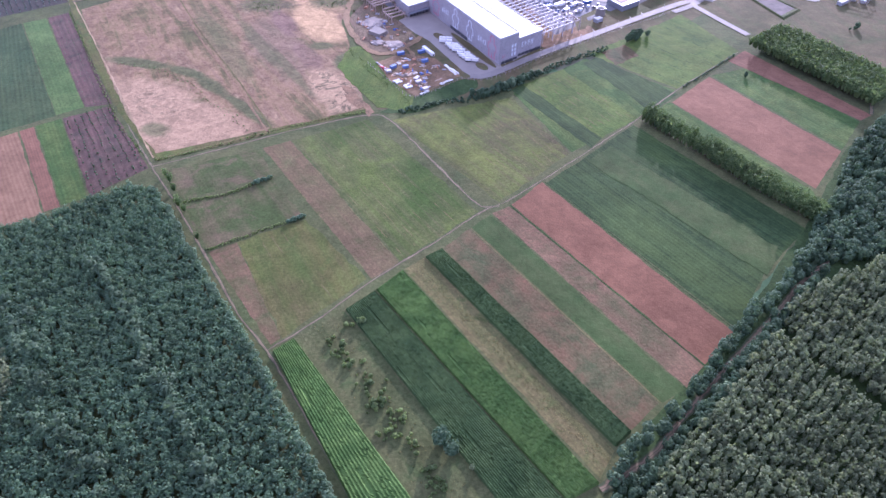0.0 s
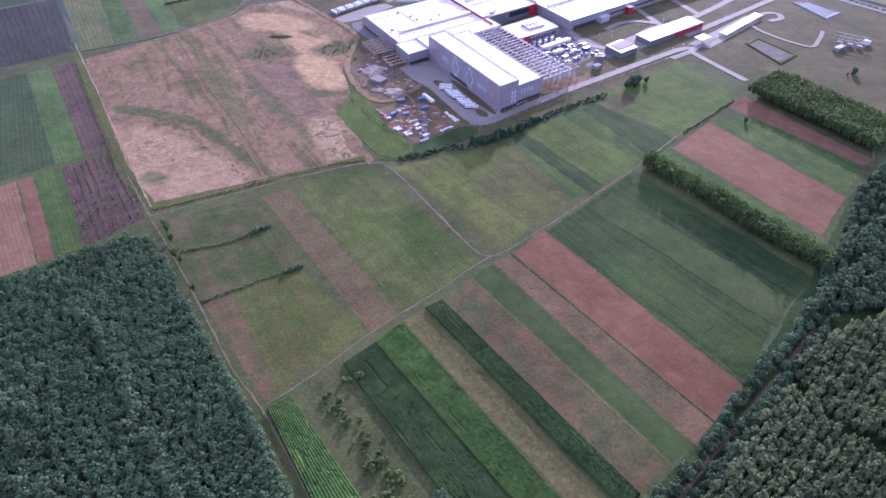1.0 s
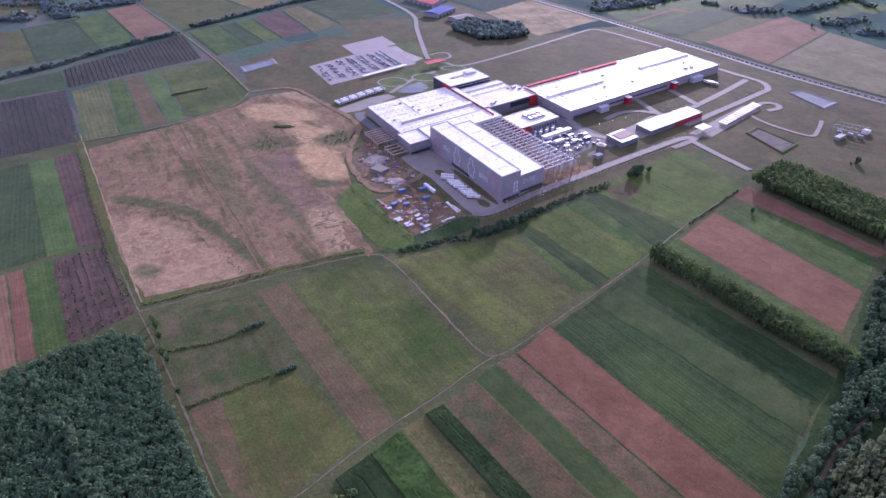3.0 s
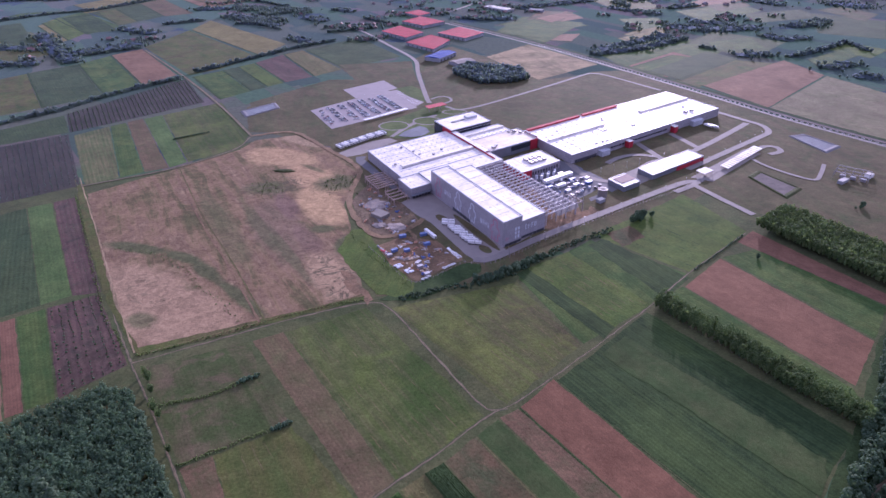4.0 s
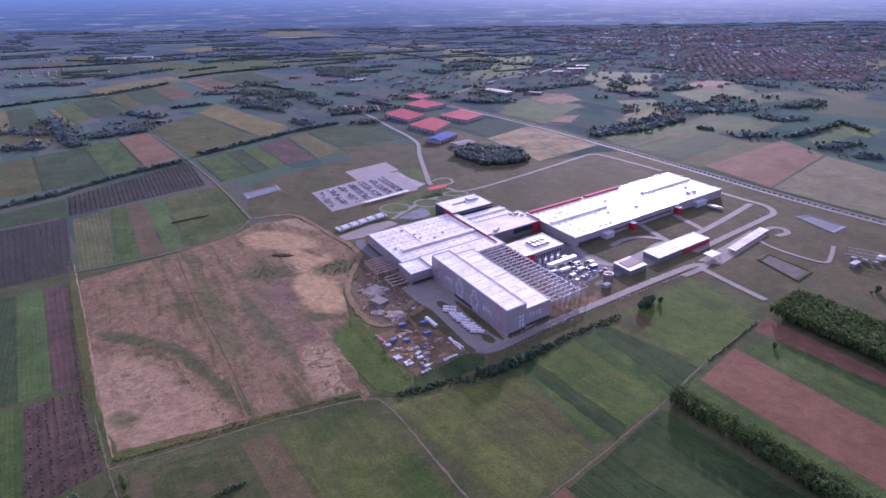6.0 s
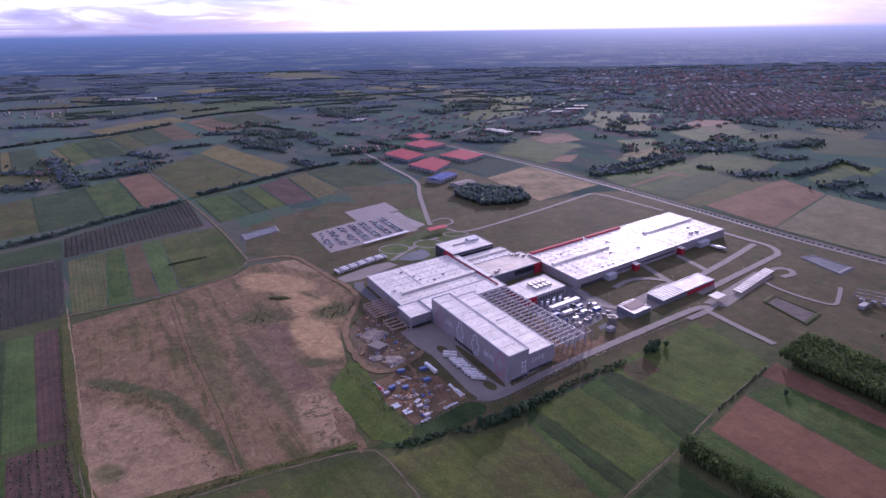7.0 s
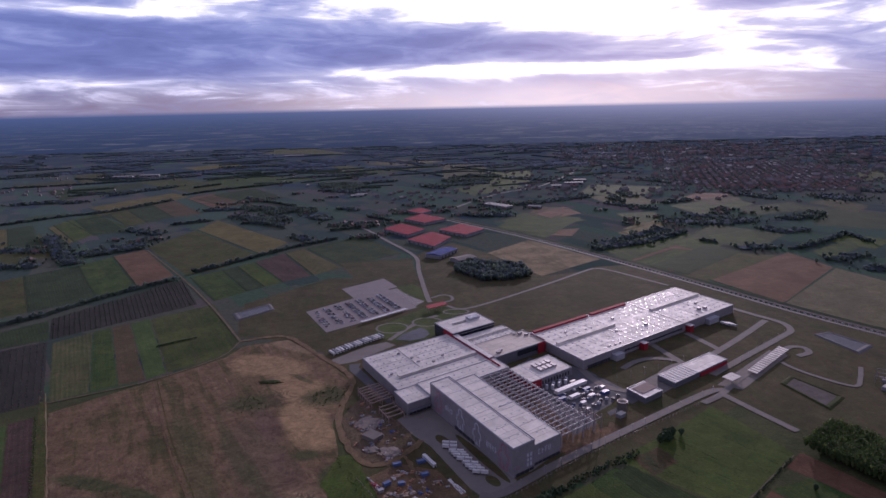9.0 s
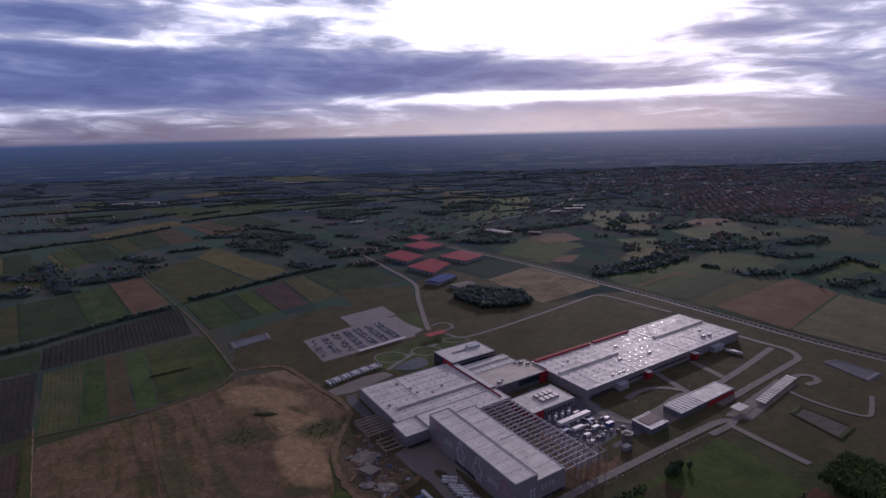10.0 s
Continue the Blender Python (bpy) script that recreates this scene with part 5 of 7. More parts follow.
def scatter(poly, step, seed, lean=0.0, jitter=0.4, size=(0.85, 1.15), skip=None):
    """Places on a turned grid inside an outline, each moved a little."""
    r = random.Random(seed)
    xs, ys = [p[0] for p in poly], [p[1] for p in poly]
    cx, cy = sum(xs) / len(xs), sum(ys) / len(ys)
    reach = max(max(xs) - min(xs), max(ys) - min(ys))
    n = int(reach / step) + 2
    out = []
    ca, sa = math.cos(radians(lean)), math.sin(radians(lean))
    for i in range(-n, n):
        for j in range(-n, n):
            a, b = (i + r.uniform(-jitter, jitter)) * step, (j + r.uniform(-jitter, jitter)) * step
            x, y = cx + a * ca - b * sa, cy + a * sa + b * ca
            s = r.uniform(*size)
            if inside(x, y, poly) and not (skip and skip(x, y)):
                out.append((x, y, s))
    return out


KR = np.random.RandomState(11)
ACACIA = [clump_cloud(KR, 48, 0.75, round_shape(2.8, 5.5, 11.5)) for _ in range(6)]
BROAD = [clump_cloud(KR, 70, 1.15, round_shape(4.3, 1.6, 14.0)) for _ in range(6)]
POPLAR = [clump_cloud(KR, 60, 0.8, round_shape(2.35, 5.0, 12.6)) for _ in range(6)]
SHRUB = [clump_cloud(KR, 110, 0.75, round_shape(3.4, 0.2, 7.5), 0.86) for _ in range(5)]
ROWTREE = [clump_cloud(KR, 66, 0.9, round_shape(3.1, 1.5, 13.5)) for _ in range(5)]
FARTREE = [clump_cloud(KR, 11, 2.9, round_shape(5.5, 0.5, 11.0), 0.85) for _ in range(5)]
BUSH = [clump_cloud(KR, 26, 0.6, round_shape(1.25, 0.1, 2.0), 0.62) for _ in range(5)]

W_EDGE = [(-430, 300), (-350, 318), (-306, 336), (-283, 346), (-260, 366), (-236, 382), (-216, 380), (-205, 362), (-166, 306), (-107, 226), (-54, 146), (-30, 108), (-40, 60), (-400, 60)]
stand("woodland", LEAF_WEST, scatter(W_EDGE, 3.4, 3, 20, 0.5, (0.74, 0.97)), ACACIA, "dense dark green acacia wood with a closed canopy", seed=2)
TALL_LINES = [[(-239, 309), (-221, 293), (-208, 278), (-184, 246), (-165, 217), (-146, 195), (-127, 168), (-111, 144)],
              [(-274, 268), (-246, 233), (-220, 198), (-191, 168), (-170, 144)]]
tallies = []
for n, line in enumerate(TALL_LINES):
    for a, b in zip(line, line[1:]):
        for k in range(max(2, int(math.dist(a, b) / 3.4))):
            q = rng.random()
            tallies.append((a[0] + (b[0] - a[0]) * q + rng.gauss(0, 2.2 + 4 * n), a[1] + (b[1] - a[1]) * q + rng.gauss(0, 2.2 + 4 * n), rng.uniform(0.72, 1.06)))
stand("woodland", LEAF_TALL, tallies, BROAD, "lines of taller, greyer trees standing out of the wood", seed=4)
stand("woodland", LEAF_PINE, scatter([(-262, 236), (-240, 212), (-226, 172), (-236, 160), (-262, 186), (-280, 220)], 4.4, 15, 30, 0.35, (0.95, 1.15)), POPLAR, "olive poplars standing out of the dark wood", seed=16)
E_BAND = [(80, 143), (99, 172), (138, 198), (180, 243), (220, 290), (266, 345), (300, 388), (336, 440), (384, 488), (450, 523), (470, 420), (390, 330), (330, 312), (250, 303), (206, 268), (160, 224), (120, 186)]
stand("woodland", LEAF_EAST, scatter(E_BAND, 4.8, 5, 0, 0.45, (0.5, 0.95), skip=lambda x, y: abs((x - 78) * 0.66 - (y - 148) * 0.75) < 3.2 and y < 300), BROAD, "broad-leaved trees and scrub along a dirt track", seed=6)
P_EDGE = [(124, 172), (168, 214), (226, 274), (292, 306), (392, 324), (420, 60), (60, 60), (84, 126)]
stand("plantation", LEAF_PINE, scatter(P_EDGE, 4.3, 7, 42, 0.22, (0.84, 1.12), skip=lambda x, y: abs((x - 204) * 0.85 + (y - 243) * 0.52 + 9 * noise.noise((x * 0.03, y * 0.03, 2))) < 5 and noise.noise((x * 0.06, y * 0.06, 0)) > -0.1), POPLAR, "planted poplar trees in close even rows", seed=8)
stand("plantation", LEAF_ROW, scatter([(317, 628), (362, 664), (430, 552), (388, 505)], 3.5, 9, 30, 0.25, (1.08, 1.22)), POPLAR, "dense rectangular block of planted trees", seed=10)

stand("woodland", LEAF_EAST, scatter([(82, 140), (98, 158), (112, 168), (132, 186), (165, 220), (205, 256), (212, 256), (168, 214), (124, 170), (96, 128), (84, 122)], 3.6, 12, 0, 0.45, (0.42, 0.75)), BROAD, "leafy scrub at the plantation's edge", seed=13)
trow = [(178, 490), (216, 434), (240, 395), (272, 353)]


def single_tree(name, x, y, s, kinds, mat, label, group=""):
    """One tree: tapered trunk with limbs, and a crown of leaf clumps."""
    ob = thing(name, x, y, 0, rng.uniform(0, 360), label, "tree", group)
    v, f = kinds[rng.randrange(len(kinds))]
    key = (id(v), mat.name, round(s, 1))
    if key not in MADE:
        h = float(v[:, 2].max()) * s
        bm = bmesh.new()
        cyl(bm, 0.28 * s, -0.1, h * 0.62, 6, 0.09 * s)
        for k in range(4):
            a = k * 1.7
            m = pose(0, 0, h * (0.28 + 0.07 * k), 40, 0, math.degrees(a))
            bmesh.ops.create_cone(bm, cap_ends=True, segments=5, radius1=0.10 * s, radius2=0.03 * s, depth=h * 0.3, matrix=m @ Matrix.Translation((0, 0, h * 0.14)))
        me = bpy.data.meshes.new("trunk")
        bm.to_mesh(me)
        bm.free()
        me.materials.append(BARK)
        MADE[key] = (me, mesh_from("crown", v * s, [tuple(int(i) for i in q) for q in f], mat))
    under(new("trunk", MADE[key][0]), ob)
    under(new("crown", MADE[key][1]), ob)
    return ob


MADE = {}
for lane in range(4):
    for k in range(44):
        q = k / 43 * 2.999
        i = int(q)
        a, b = trow[i], trow[i + 1]
        x, y = a[0] + (b[0] - a[0]) * (q - i), a[1] + (b[1] - a[1]) * (q - i)
        x, y = x + (lane - 1.0) * 3.6 * 0.82 + rng.uniform(-0.8, 0.8), y + (lane - 1.0) * 3.6 * 0.57 + rng.uniform(-0.8, 0.8)
        single_tree("tree", x, y, rng.choice((0.85, 0.95, 1.05)), ROWTREE if lane else BROAD[:3] + ROWTREE, LEAF_ROW, "leafy poplar standing in a dense shelter belt", "shelter belt trees")

# lone trees and bushes
single_tree("tree", -1, 173, 1.6, SHRUB, LEAF_EAST, "round dark green tree standing alone on rough grass")
single_tree("tree", 5, 167, 1.3, SHRUB, LEAF_EAST, "small dark tree beside a larger one")
single_tree("tree", 15, 159, 0.5, SHRUB, LEAF_PINE, "small pale willow bush on rough grass")
for x, y, s in ((195, 645, 1.2), (199, 648, 1.3), (203, 652, 1.4), (208, 656, 1.2), (204, 647, 1.1), (211, 659, 1.1), (219, 659, 0.9), (294, 569, 0.7), (455, 680, 1.0), (451, 677, 0.6), (445, 676, 0.4)):
    single_tree("tree", x, y, s, SHRUB, LEAF_EAST, "dark round tree standing alone in a meadow")
for x, y, s in ((-212, 396, 0.75), (-205, 384, 0.6), (-196, 366, 0.8), (-190, 360, 0.6), (-218, 404, 0.5), (-172, 330, 0.5)):
    single_tree("tree", x, y, s, BROAD, LEAF_ROW, "light green tree at the wood's edge")


def bushes(spots, label, mat=None, seed=3, kinds=None, group=""):
    return stand("bushes", mat or LEAF_BUSH, spots, kinds or BUSH, label, "bushes", seed)


br = random.Random(21)
ROUGHSPOTS = []
for cx, cy, n, sp in ((-67, 240, 5, 3), (-58, 252, 5, 3), (-50, 254, 4, 2), (-61, 231, 10, 4), (-55, 225, 8, 4), (-44, 210, 7, 4), (-38, 196, 14, 4), (-32, 199, 8, 3), (-27, 190, 10, 4), (-25, 180, 8, 4),
                     (-16, 172, 9, 4), (-20, 186, 6, 4), (-8, 158, 9, 4), (-2, 152, 8, 4), (-30, 178, 6, 5), (-50, 218, 8, 7), (-36, 205, 6, 6), (-6, 148, 8, 5)):
    ROUGHSPOTS += [(cx + br.gauss(0, sp * 0.6), cy + br.gauss(0, sp * 0.6), br.uniform(0.5, 1.3)) for _ in range(n)]
bushes(ROUGHSPOTS, "scattered pale green bushes on rough grass")
bushes([(x, y, s * 1.7) for x, y, s in ROUGHSPOTS[12:60:5]], "taller darker bushes on rough grass", LEAF_ROW, 5)


bushes([(-19 + 103 * q + br.gauss(0, 3.2), 307 - 145 * q + br.gauss(0, 3.2), br.uniform(0.08, 0.2)) for q in [br.random() for _ in range(900)]], "dry yellow weeds standing in a fallow strip", LEAF_DRY, 6)
bushes([(-75 + 82 * q + br.gauss(0, 6), 252 - 110 * q + br.gauss(0, 6), br.uniform(0.1, 0.28)) for q in [br.random() for _ in range(260)]], "dry weeds on rough grass", LEAF_DRY, 7)


def hedge(points, step, size, mat, label, seed, kinds=None, wide=1.0):
    r = random.Random(seed)
    spots = []
    for a, b in zip(points, points[1:]):
        d = math.dist(a, b)
        for k in range(max(1, int(d / step))):
            q = k * step / d
            spots.append((a[0] + (b[0] - a[0]) * q + r.uniform(-wide, wide), a[1] + (b[1] - a[1]) * q + r.uniform(-wide, wide), r.uniform(*size)))
    ob = stand("hedge", mat, spots, kinds or BUSH, label, "hedge", seed)
    return ob


hedge([(-196, 371), (-165, 380), (-146, 394), (-135, 403)], 0.45, (0.3, 0.6), LEAF_BUSH, "low grassy hedge across the meadow", 31, wide=1.8)
hedge([(-146, 394), (-135, 403)], 1.0, (0.9, 1.4), LEAF_WEST, "dark end of a hedge", 32, wide=1.5)
hedge([(-163, 319), (-134, 336), (-116, 347), (-101, 355)], 0.5, (0.25, 0.55), LEAF_BUSH, "low hedge between two meadows", 33, wide=1.5)
hedge([(-112, 348), (-101, 355)], 1.0, (0.9, 1.4), LEAF_WEST, "dark end of a hedge", 34, wide=1.3)
hedge([(-40, 500), (-10, 515), (22, 522), (54, 539), (80, 562), (111, 590), (149, 614), (170, 630)], 0.7, (0.5, 1.2), LEAF_EAST, "rough scrub along a ditch", 35, wide=4.0)
hedge([(28, 526), (54, 541), (80, 564)], 1.1, (0.5, 0.95), LEAF_EAST, "dark bushy trees along a ditch", 36, SHRUB, 4.5)
hedge([(80, 564), (95, 577)], 1.5, (0.4, 0.7), LEAF_EAST, "dark bushes along a ditch", 37, SHRUB, 2.5)
hedge([(228, 548), (262, 580), (300, 616)], 2.0, (0.5, 0.9), LEAF_EAST, "weedy ditch beside a track", 38, wide=1.4)
hedge([(-100, 628), (-86, 604), (-60, 560), (-30, 512)], 1.2, (0.2, 0.4), LEAF_ROW, "tall green weeds at the yard's edge", 39, wide=4.0)
hedge([(-234, 424), (-181, 450), (-138, 473), (-92, 494), (-68, 500)], 1.6, (0.3, 0.6), LEAF_BUSH, "weeds along the track's bank", 40, wide=1.5)
hedge([(-330, 590), (-297, 586), (-268, 570), (-243, 548), (-216, 520), (-192, 497), (-170, 470), (-155, 458)], 2.4, (0.25, 0.5), LEAF_ROW, "green weeds in a hollow of the sand", 41, wide=4.0)
hedge([(135, 178), (150, 196), (172, 222), (205, 256), (250, 296)], 2.4, (0.45, 0.8), LEAF_EAST, "undergrowth beside the dirt track", 42, BROAD, 2.0)
hedge([(86, 152), (99, 170), (120, 186), (137, 202), (160, 226), (178, 246), (200, 268)], 2.6, (0.5, 0.85), LEAF_EAST, "leafy trees between the fields and the dirt track", 43, BROAD, 3.2)
hedge([(-36, 116), (-60, 150), (-110, 224), (-166, 304), (-206, 364)], 2.6, (0.45, 0.8), LEAF_TALL, "leafy edge of the wood", 44, BROAD, 2.0)
hedge([(-428, 716), (-340, 570), (-285, 480), (-245, 432)], 2.0, (0.3, 0.6), LEAF_BUSH, "weedy bank beside a farm track", 45, wide=1.5)

bushes([(-132 + br.gauss(0, 11), 754 + br.gauss(0, 13), br.uniform(0.3, 0.8)) for _ in range(70)] + [(-212 + br.gauss(0, 12), 737 + br.gauss(0, 10), br.uniform(0.25, 0.6)) for _ in range(60)], "weeds and low scrub on disturbed soil", LEAF_ROW, 46)
hedge([(-388, 909), (-367, 926), (-345, 941)], 1.6, (0.7, 1.2), LEAF_EAST, "single dark hedge inside a meadow", 47, wide=0.8)

# rows of young orchard trees
for (a, b, c, d), nr, nk, big in ((((-336, 488), (-302, 509), (-235, 414), (-267, 378)), 7, 26, (0.4, 0.8)), (((-446, 699), (-429, 713), (-302, 513), (-324, 507)), 4, 40, (0.15, 0.4)),
                                  (((-606, 1032), (-493, 1250), (-407, 1095), (-553, 942)), 30, 34, (0.4, 0.75)), (((-694, 819), (-552, 935), (-439, 746), (-564, 653)), 24, 44, (0.4, 0.7))):
    spots = []
    for i in range(nr):
        for k in range(nk):
            u, w = (i + 0.5) / nr, (k + 0.5) / nk
            x = (a[0] * (1 - u) + b[0] * u) * (1 - w) + (d[0] * (1 - u) + c[0] * u) * w
            y = (a[1] * (1 - u) + b[1] * u) * (1 - w) + (d[1] * (1 - u) + c[1] * u) * w
            if br.random() > 0.15:
                spots.append((x + br.uniform(-0.7, 0.7), y + br.uniform(-0.7, 0.7), br.uniform(*big)))
    bushes(spots, "rows of small dark orchard trees", LEAF_EAST if nk < 42 else LEAF_FAR_HAZE, 50 + nr)

# distant hedgerows and woods: half width, then the line each follows
FAR_BELTS = []


def belt(wide, *line):
    FAR_BELTS.append((list(line), wide))


belt(4, (-690, 975), (-673, 994), (-621, 1060), (-586, 1141), (-500, 1254))
belt(4, (-491, 1300), (-423, 1402), (-351, 1511), (-263, 1602))
belt(4, (-798, 1449), (-697, 1532))
belt(5, (-712, 2333), (-489, 2128))
belt(4, (-607, 1925), (-425, 1742))
belt(5, (40, 1900), (130, 1860))
belt(4, (-230, 1900), (-130, 1800))
belt(3, (-300, 1700), (-190, 1760))
belt(8, (307, 1439), (418, 1492), (554, 1599))
belt(8, (331, 1479), (528, 1645))
belt(16, (565, 1761), (655, 1714), (786, 1732))
belt(10, (645, 1834), (749, 1771))
belt(9, (609, 1420), (689, 1428))
belt(7, (712, 1403), (807, 1465), (906, 1545), (907, 1458))
belt(9, (734, 1302), (809, 1344))
belt(9, (754, 1237), (802, 1230))
belt(12, (868, 1746), (976, 1789))
belt(8, (753, 1641), (783, 1582), (848, 1599))
belt(10, (211, 2060), (335, 2141), (461, 2221))
belt(12, (72, 1884), (179, 1886))
belt(16, (768, 2699), (900, 2491))
belt(22, (1166, 2130), (1251, 2047))
belt(22, (1775, 3171), (1920, 3199))
belt(16, (-22, 2607), (156, 2662))
belt(9, (657, 2051), (763, 2112))
belt(8, (483, 2068), (602, 1938))
belt(14, (1361, 2246), (1429, 2196))
belt(4, (561, 1508), (589, 1480))
belt(12, (236, 2809), (523, 2649))
belt(10, (936, 2269), (1010, 2086))
belt(6, (-1272, 1870), (-1167, 2011), (-1061, 2093), (-972, 2325))
belt(12, (-1271, 2481), (-1201, 2612), (-1134, 2747))
belt(14, (-1506, 2266), (-1420, 2322), (-1278, 2307))
belt(5, (-1893, 2784), (-1635, 2871), (-1409, 2996), (-1214, 3141))
belt(14, (-2167, 3187), (-2094, 3366), (-1989, 3524))
belt(6, (-764, 1829), (-670, 1886))
belt(12, (-760, 2078), (-657, 2096))
belt(14, (-626, 1963), (-526, 1896), (-451, 1873))
belt(8, (-559, 1844), (-443, 1803))
belt(10, (-1013, 1684), (-893, 1524), (-775, 1384))
belt(12, (-821, 1467), (-765, 1508), (-719, 1580))
belt(10, (-1039, 1526), (-956, 1535))
belt(9, (-932, 1369), (-842, 1376))
belt(5, (-985, 2449), (-895, 2596), (-658, 2792))
belt(6, (-1079, 2951), (-959, 3164), (-737, 3275))
belt(8, (-628, 2998), (-390, 3080))
belt(16, (-477, 2526), (-307, 2429))
belt(10, (-382, 2686), (-223, 2784))
belt(12, (-101, 2617), (-22, 2502))
belt(8, (-342, 2066), (-276, 2020))
belt(10, (-404, 1926), (-332, 1863))
belt(8, (-369, 1638), (-331, 1581))
belt(9, (-848, 1765), (-735, 1695))
belt(10, (-2382, 3586), (-2174, 3748))
belt(10, (-1985, 3618), (-1791, 3898))
belt(8, (-1721, 3230), (-1600, 3259))
belt(12, (-1238, 3591), (-894, 3633))
belt(5, (-1035, 2678), (-960, 2784))


def belts(name, lines, label, seed):
    """Tree belts far off: long humped ribbons of crowns with a ragged top. lines: (points, half width, height)."""
    r = np.random.RandomState(seed)
    verts, faces = [], []
    for points, wide, tall in lines:
        line = smooth_line(points, 5.0)
        for i, p in enumerate(line):
            way = (line[min(i + 1, len(line) - 1)] - line[max(i - 1, 0)]).normalized()
            taper = 0.45 if i in (0, len(line) - 1) else 1.0
            for off, z in ((-1.0, 0.0), (-0.85, 0.62), (-0.35, 0.95), (0.35, 1.0), (0.85, 0.62), (1.0, 0.0)):
                w = off * wide * taper * r.uniform(0.7, 1.35)
                verts.append((p.x + way.y * w + r.uniform(-1.5, 1.5), p.y - way.x * w + r.uniform(-1.5, 1.5), z * tall * taper * r.uniform(0.62, 1.2)))
            if i:
                b = len(verts) - 12
                for k in range(5):
                    faces += [(b + k, b + k + 1, b + k + 7), (b + k, b + k + 7, b + k + 6)]
    return tagged(new(name, mesh_from(name, verts, faces, LEAF_FAR_HAZE)), label, "trees", kind="stuff")


belts("tree_belts", [(line, w * (0.9 if w < 8 else 1.7), 5.5) for line, w in FAR_BELTS], "continuous dark belts of trees between distant fields", 60)
spots = []
for line, w in FAR_BELTS:
    for a, b in zip(line, line[1:]):
        d = math.dist(a, b)
        n, w2 = int(d / 5 * max(1, w / 4)), w * (0.8 if w < 8 else 1.5)
        for k in range(n):
            q = k / n
            spots.append((a[0] + (b[0] - a[0]) * q + br.gauss(0, w2), a[1] + (b[1] - a[1]) * q + br.gauss(0, w2), br.uniform(0.35, 0.9)))
stand("hedgerows", LEAF_FAR_HAZE, spots, FARTREE, "dark hedgerow trees between distant fields", "trees", 61)
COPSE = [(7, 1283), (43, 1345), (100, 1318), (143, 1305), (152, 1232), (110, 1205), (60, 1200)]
stand("copse", LEAF_FAR_HAZE, scatter(COPSE, 5.5, 62, 10, 0.5, (0.55, 1.15)), FARTREE, "small dark wood near the factory", "trees", 63)
FAR_WOODS = [[(-547, 2748), (-333, 2721), (-322, 2458), (-461, 2474)], [(898, 1758), (995, 1857), (1014, 1809), (928, 1706)], [(500, 2221), (597, 2307), (635, 2142), (535, 2068)],
             [(-33, 2780), (172, 3092), (255, 2845), (13, 2499)], [(-667, 2152), (-412, 2070), (-338, 1775), (-551, 1826)]]
spots = [q for n, w in enumerate(FAR_WOODS) for q in scatter(w, 8.5, 70 + n, 15, 0.5, (0.45, 0.9), skip=lambda x, y: noise.noise((x * 0.009, y * 0.009, 1)) < 0.0)]
stand("distant_woods", LEAF_FAR_HAZE, spots, FARTREE, "dark patches of wood between distant fields", "woods", 64)
nr = random.Random(64)
lines = []
for n in range(430):
    y0 = nr.uniform(2500, 3300) if n < 40 else nr.uniform(3000, 5600)
    x0 = nr.uniform(-0.80, 0.80) * y0
    if (-300 < x0 < 260 and y0 < 2150) or (y0 < 1950 and -1200 < x0 < 900) or (850 < x0 < 1800 and 2300 < y0 < 3350):
        continue
    long, lean = nr.uniform(90, 460), radians(nr.choice((20, 20, 24, -55)) + nr.gauss(0, 12))
    deep = nr.choice((4, 5, 6, 10)) if y0 < 3300 else nr.choice((6, 12, 30, 50))
    dx, dy = math.cos(lean) * long / 2, math.sin(lean) * long / 2
    lines.append(([(x0 - dx, y0 - dy), (x0 + nr.gauss(0, 12), y0 + nr.gauss(0, 12)), (x0 + dx, y0 + dy)], deep, nr.uniform(4, 7)))
belts("far_woods", lines, "dark woods and tree belts out to the horizon", 65)


# ---- factory details ----
def shared(name, data, parent, at, turn=0.0, label=""):
    ob = under(new(name, data), parent)
    ob.matrix_basis = pose(at[0], at[1], at[2], 0, 0, turn)
    return tagged(ob, label=label)


AXT, AYT = 37.4, 118.96 - 90   # headings of the site's axes


def bars(ob, x, y0, y1, z0, z1, mat, face, pattern):
    """Plain upright and level bars standing for wall lettering, on a side wall (x fixed) or a front (y fixed)."""
    for a, b, c, d in pattern:
        if face == "x":
            site_part("wall_marking", ob, (x - 0.12, y0 + (y1 - y0) * a, z0 + (z1 - z0) * c), (x - 0.02, y0 + (y1 - y0) * b, z0 + (z1 - z0) * d), mat)
        else:
            site_part("wall_marking", ob, (y0 + (y1 - y0) * a, x - 0.12, z0 + (z1 - z0) * c), (y0 + (y1 - y0) * b, x - 0.02, z0 + (z1 - z0) * d), mat)


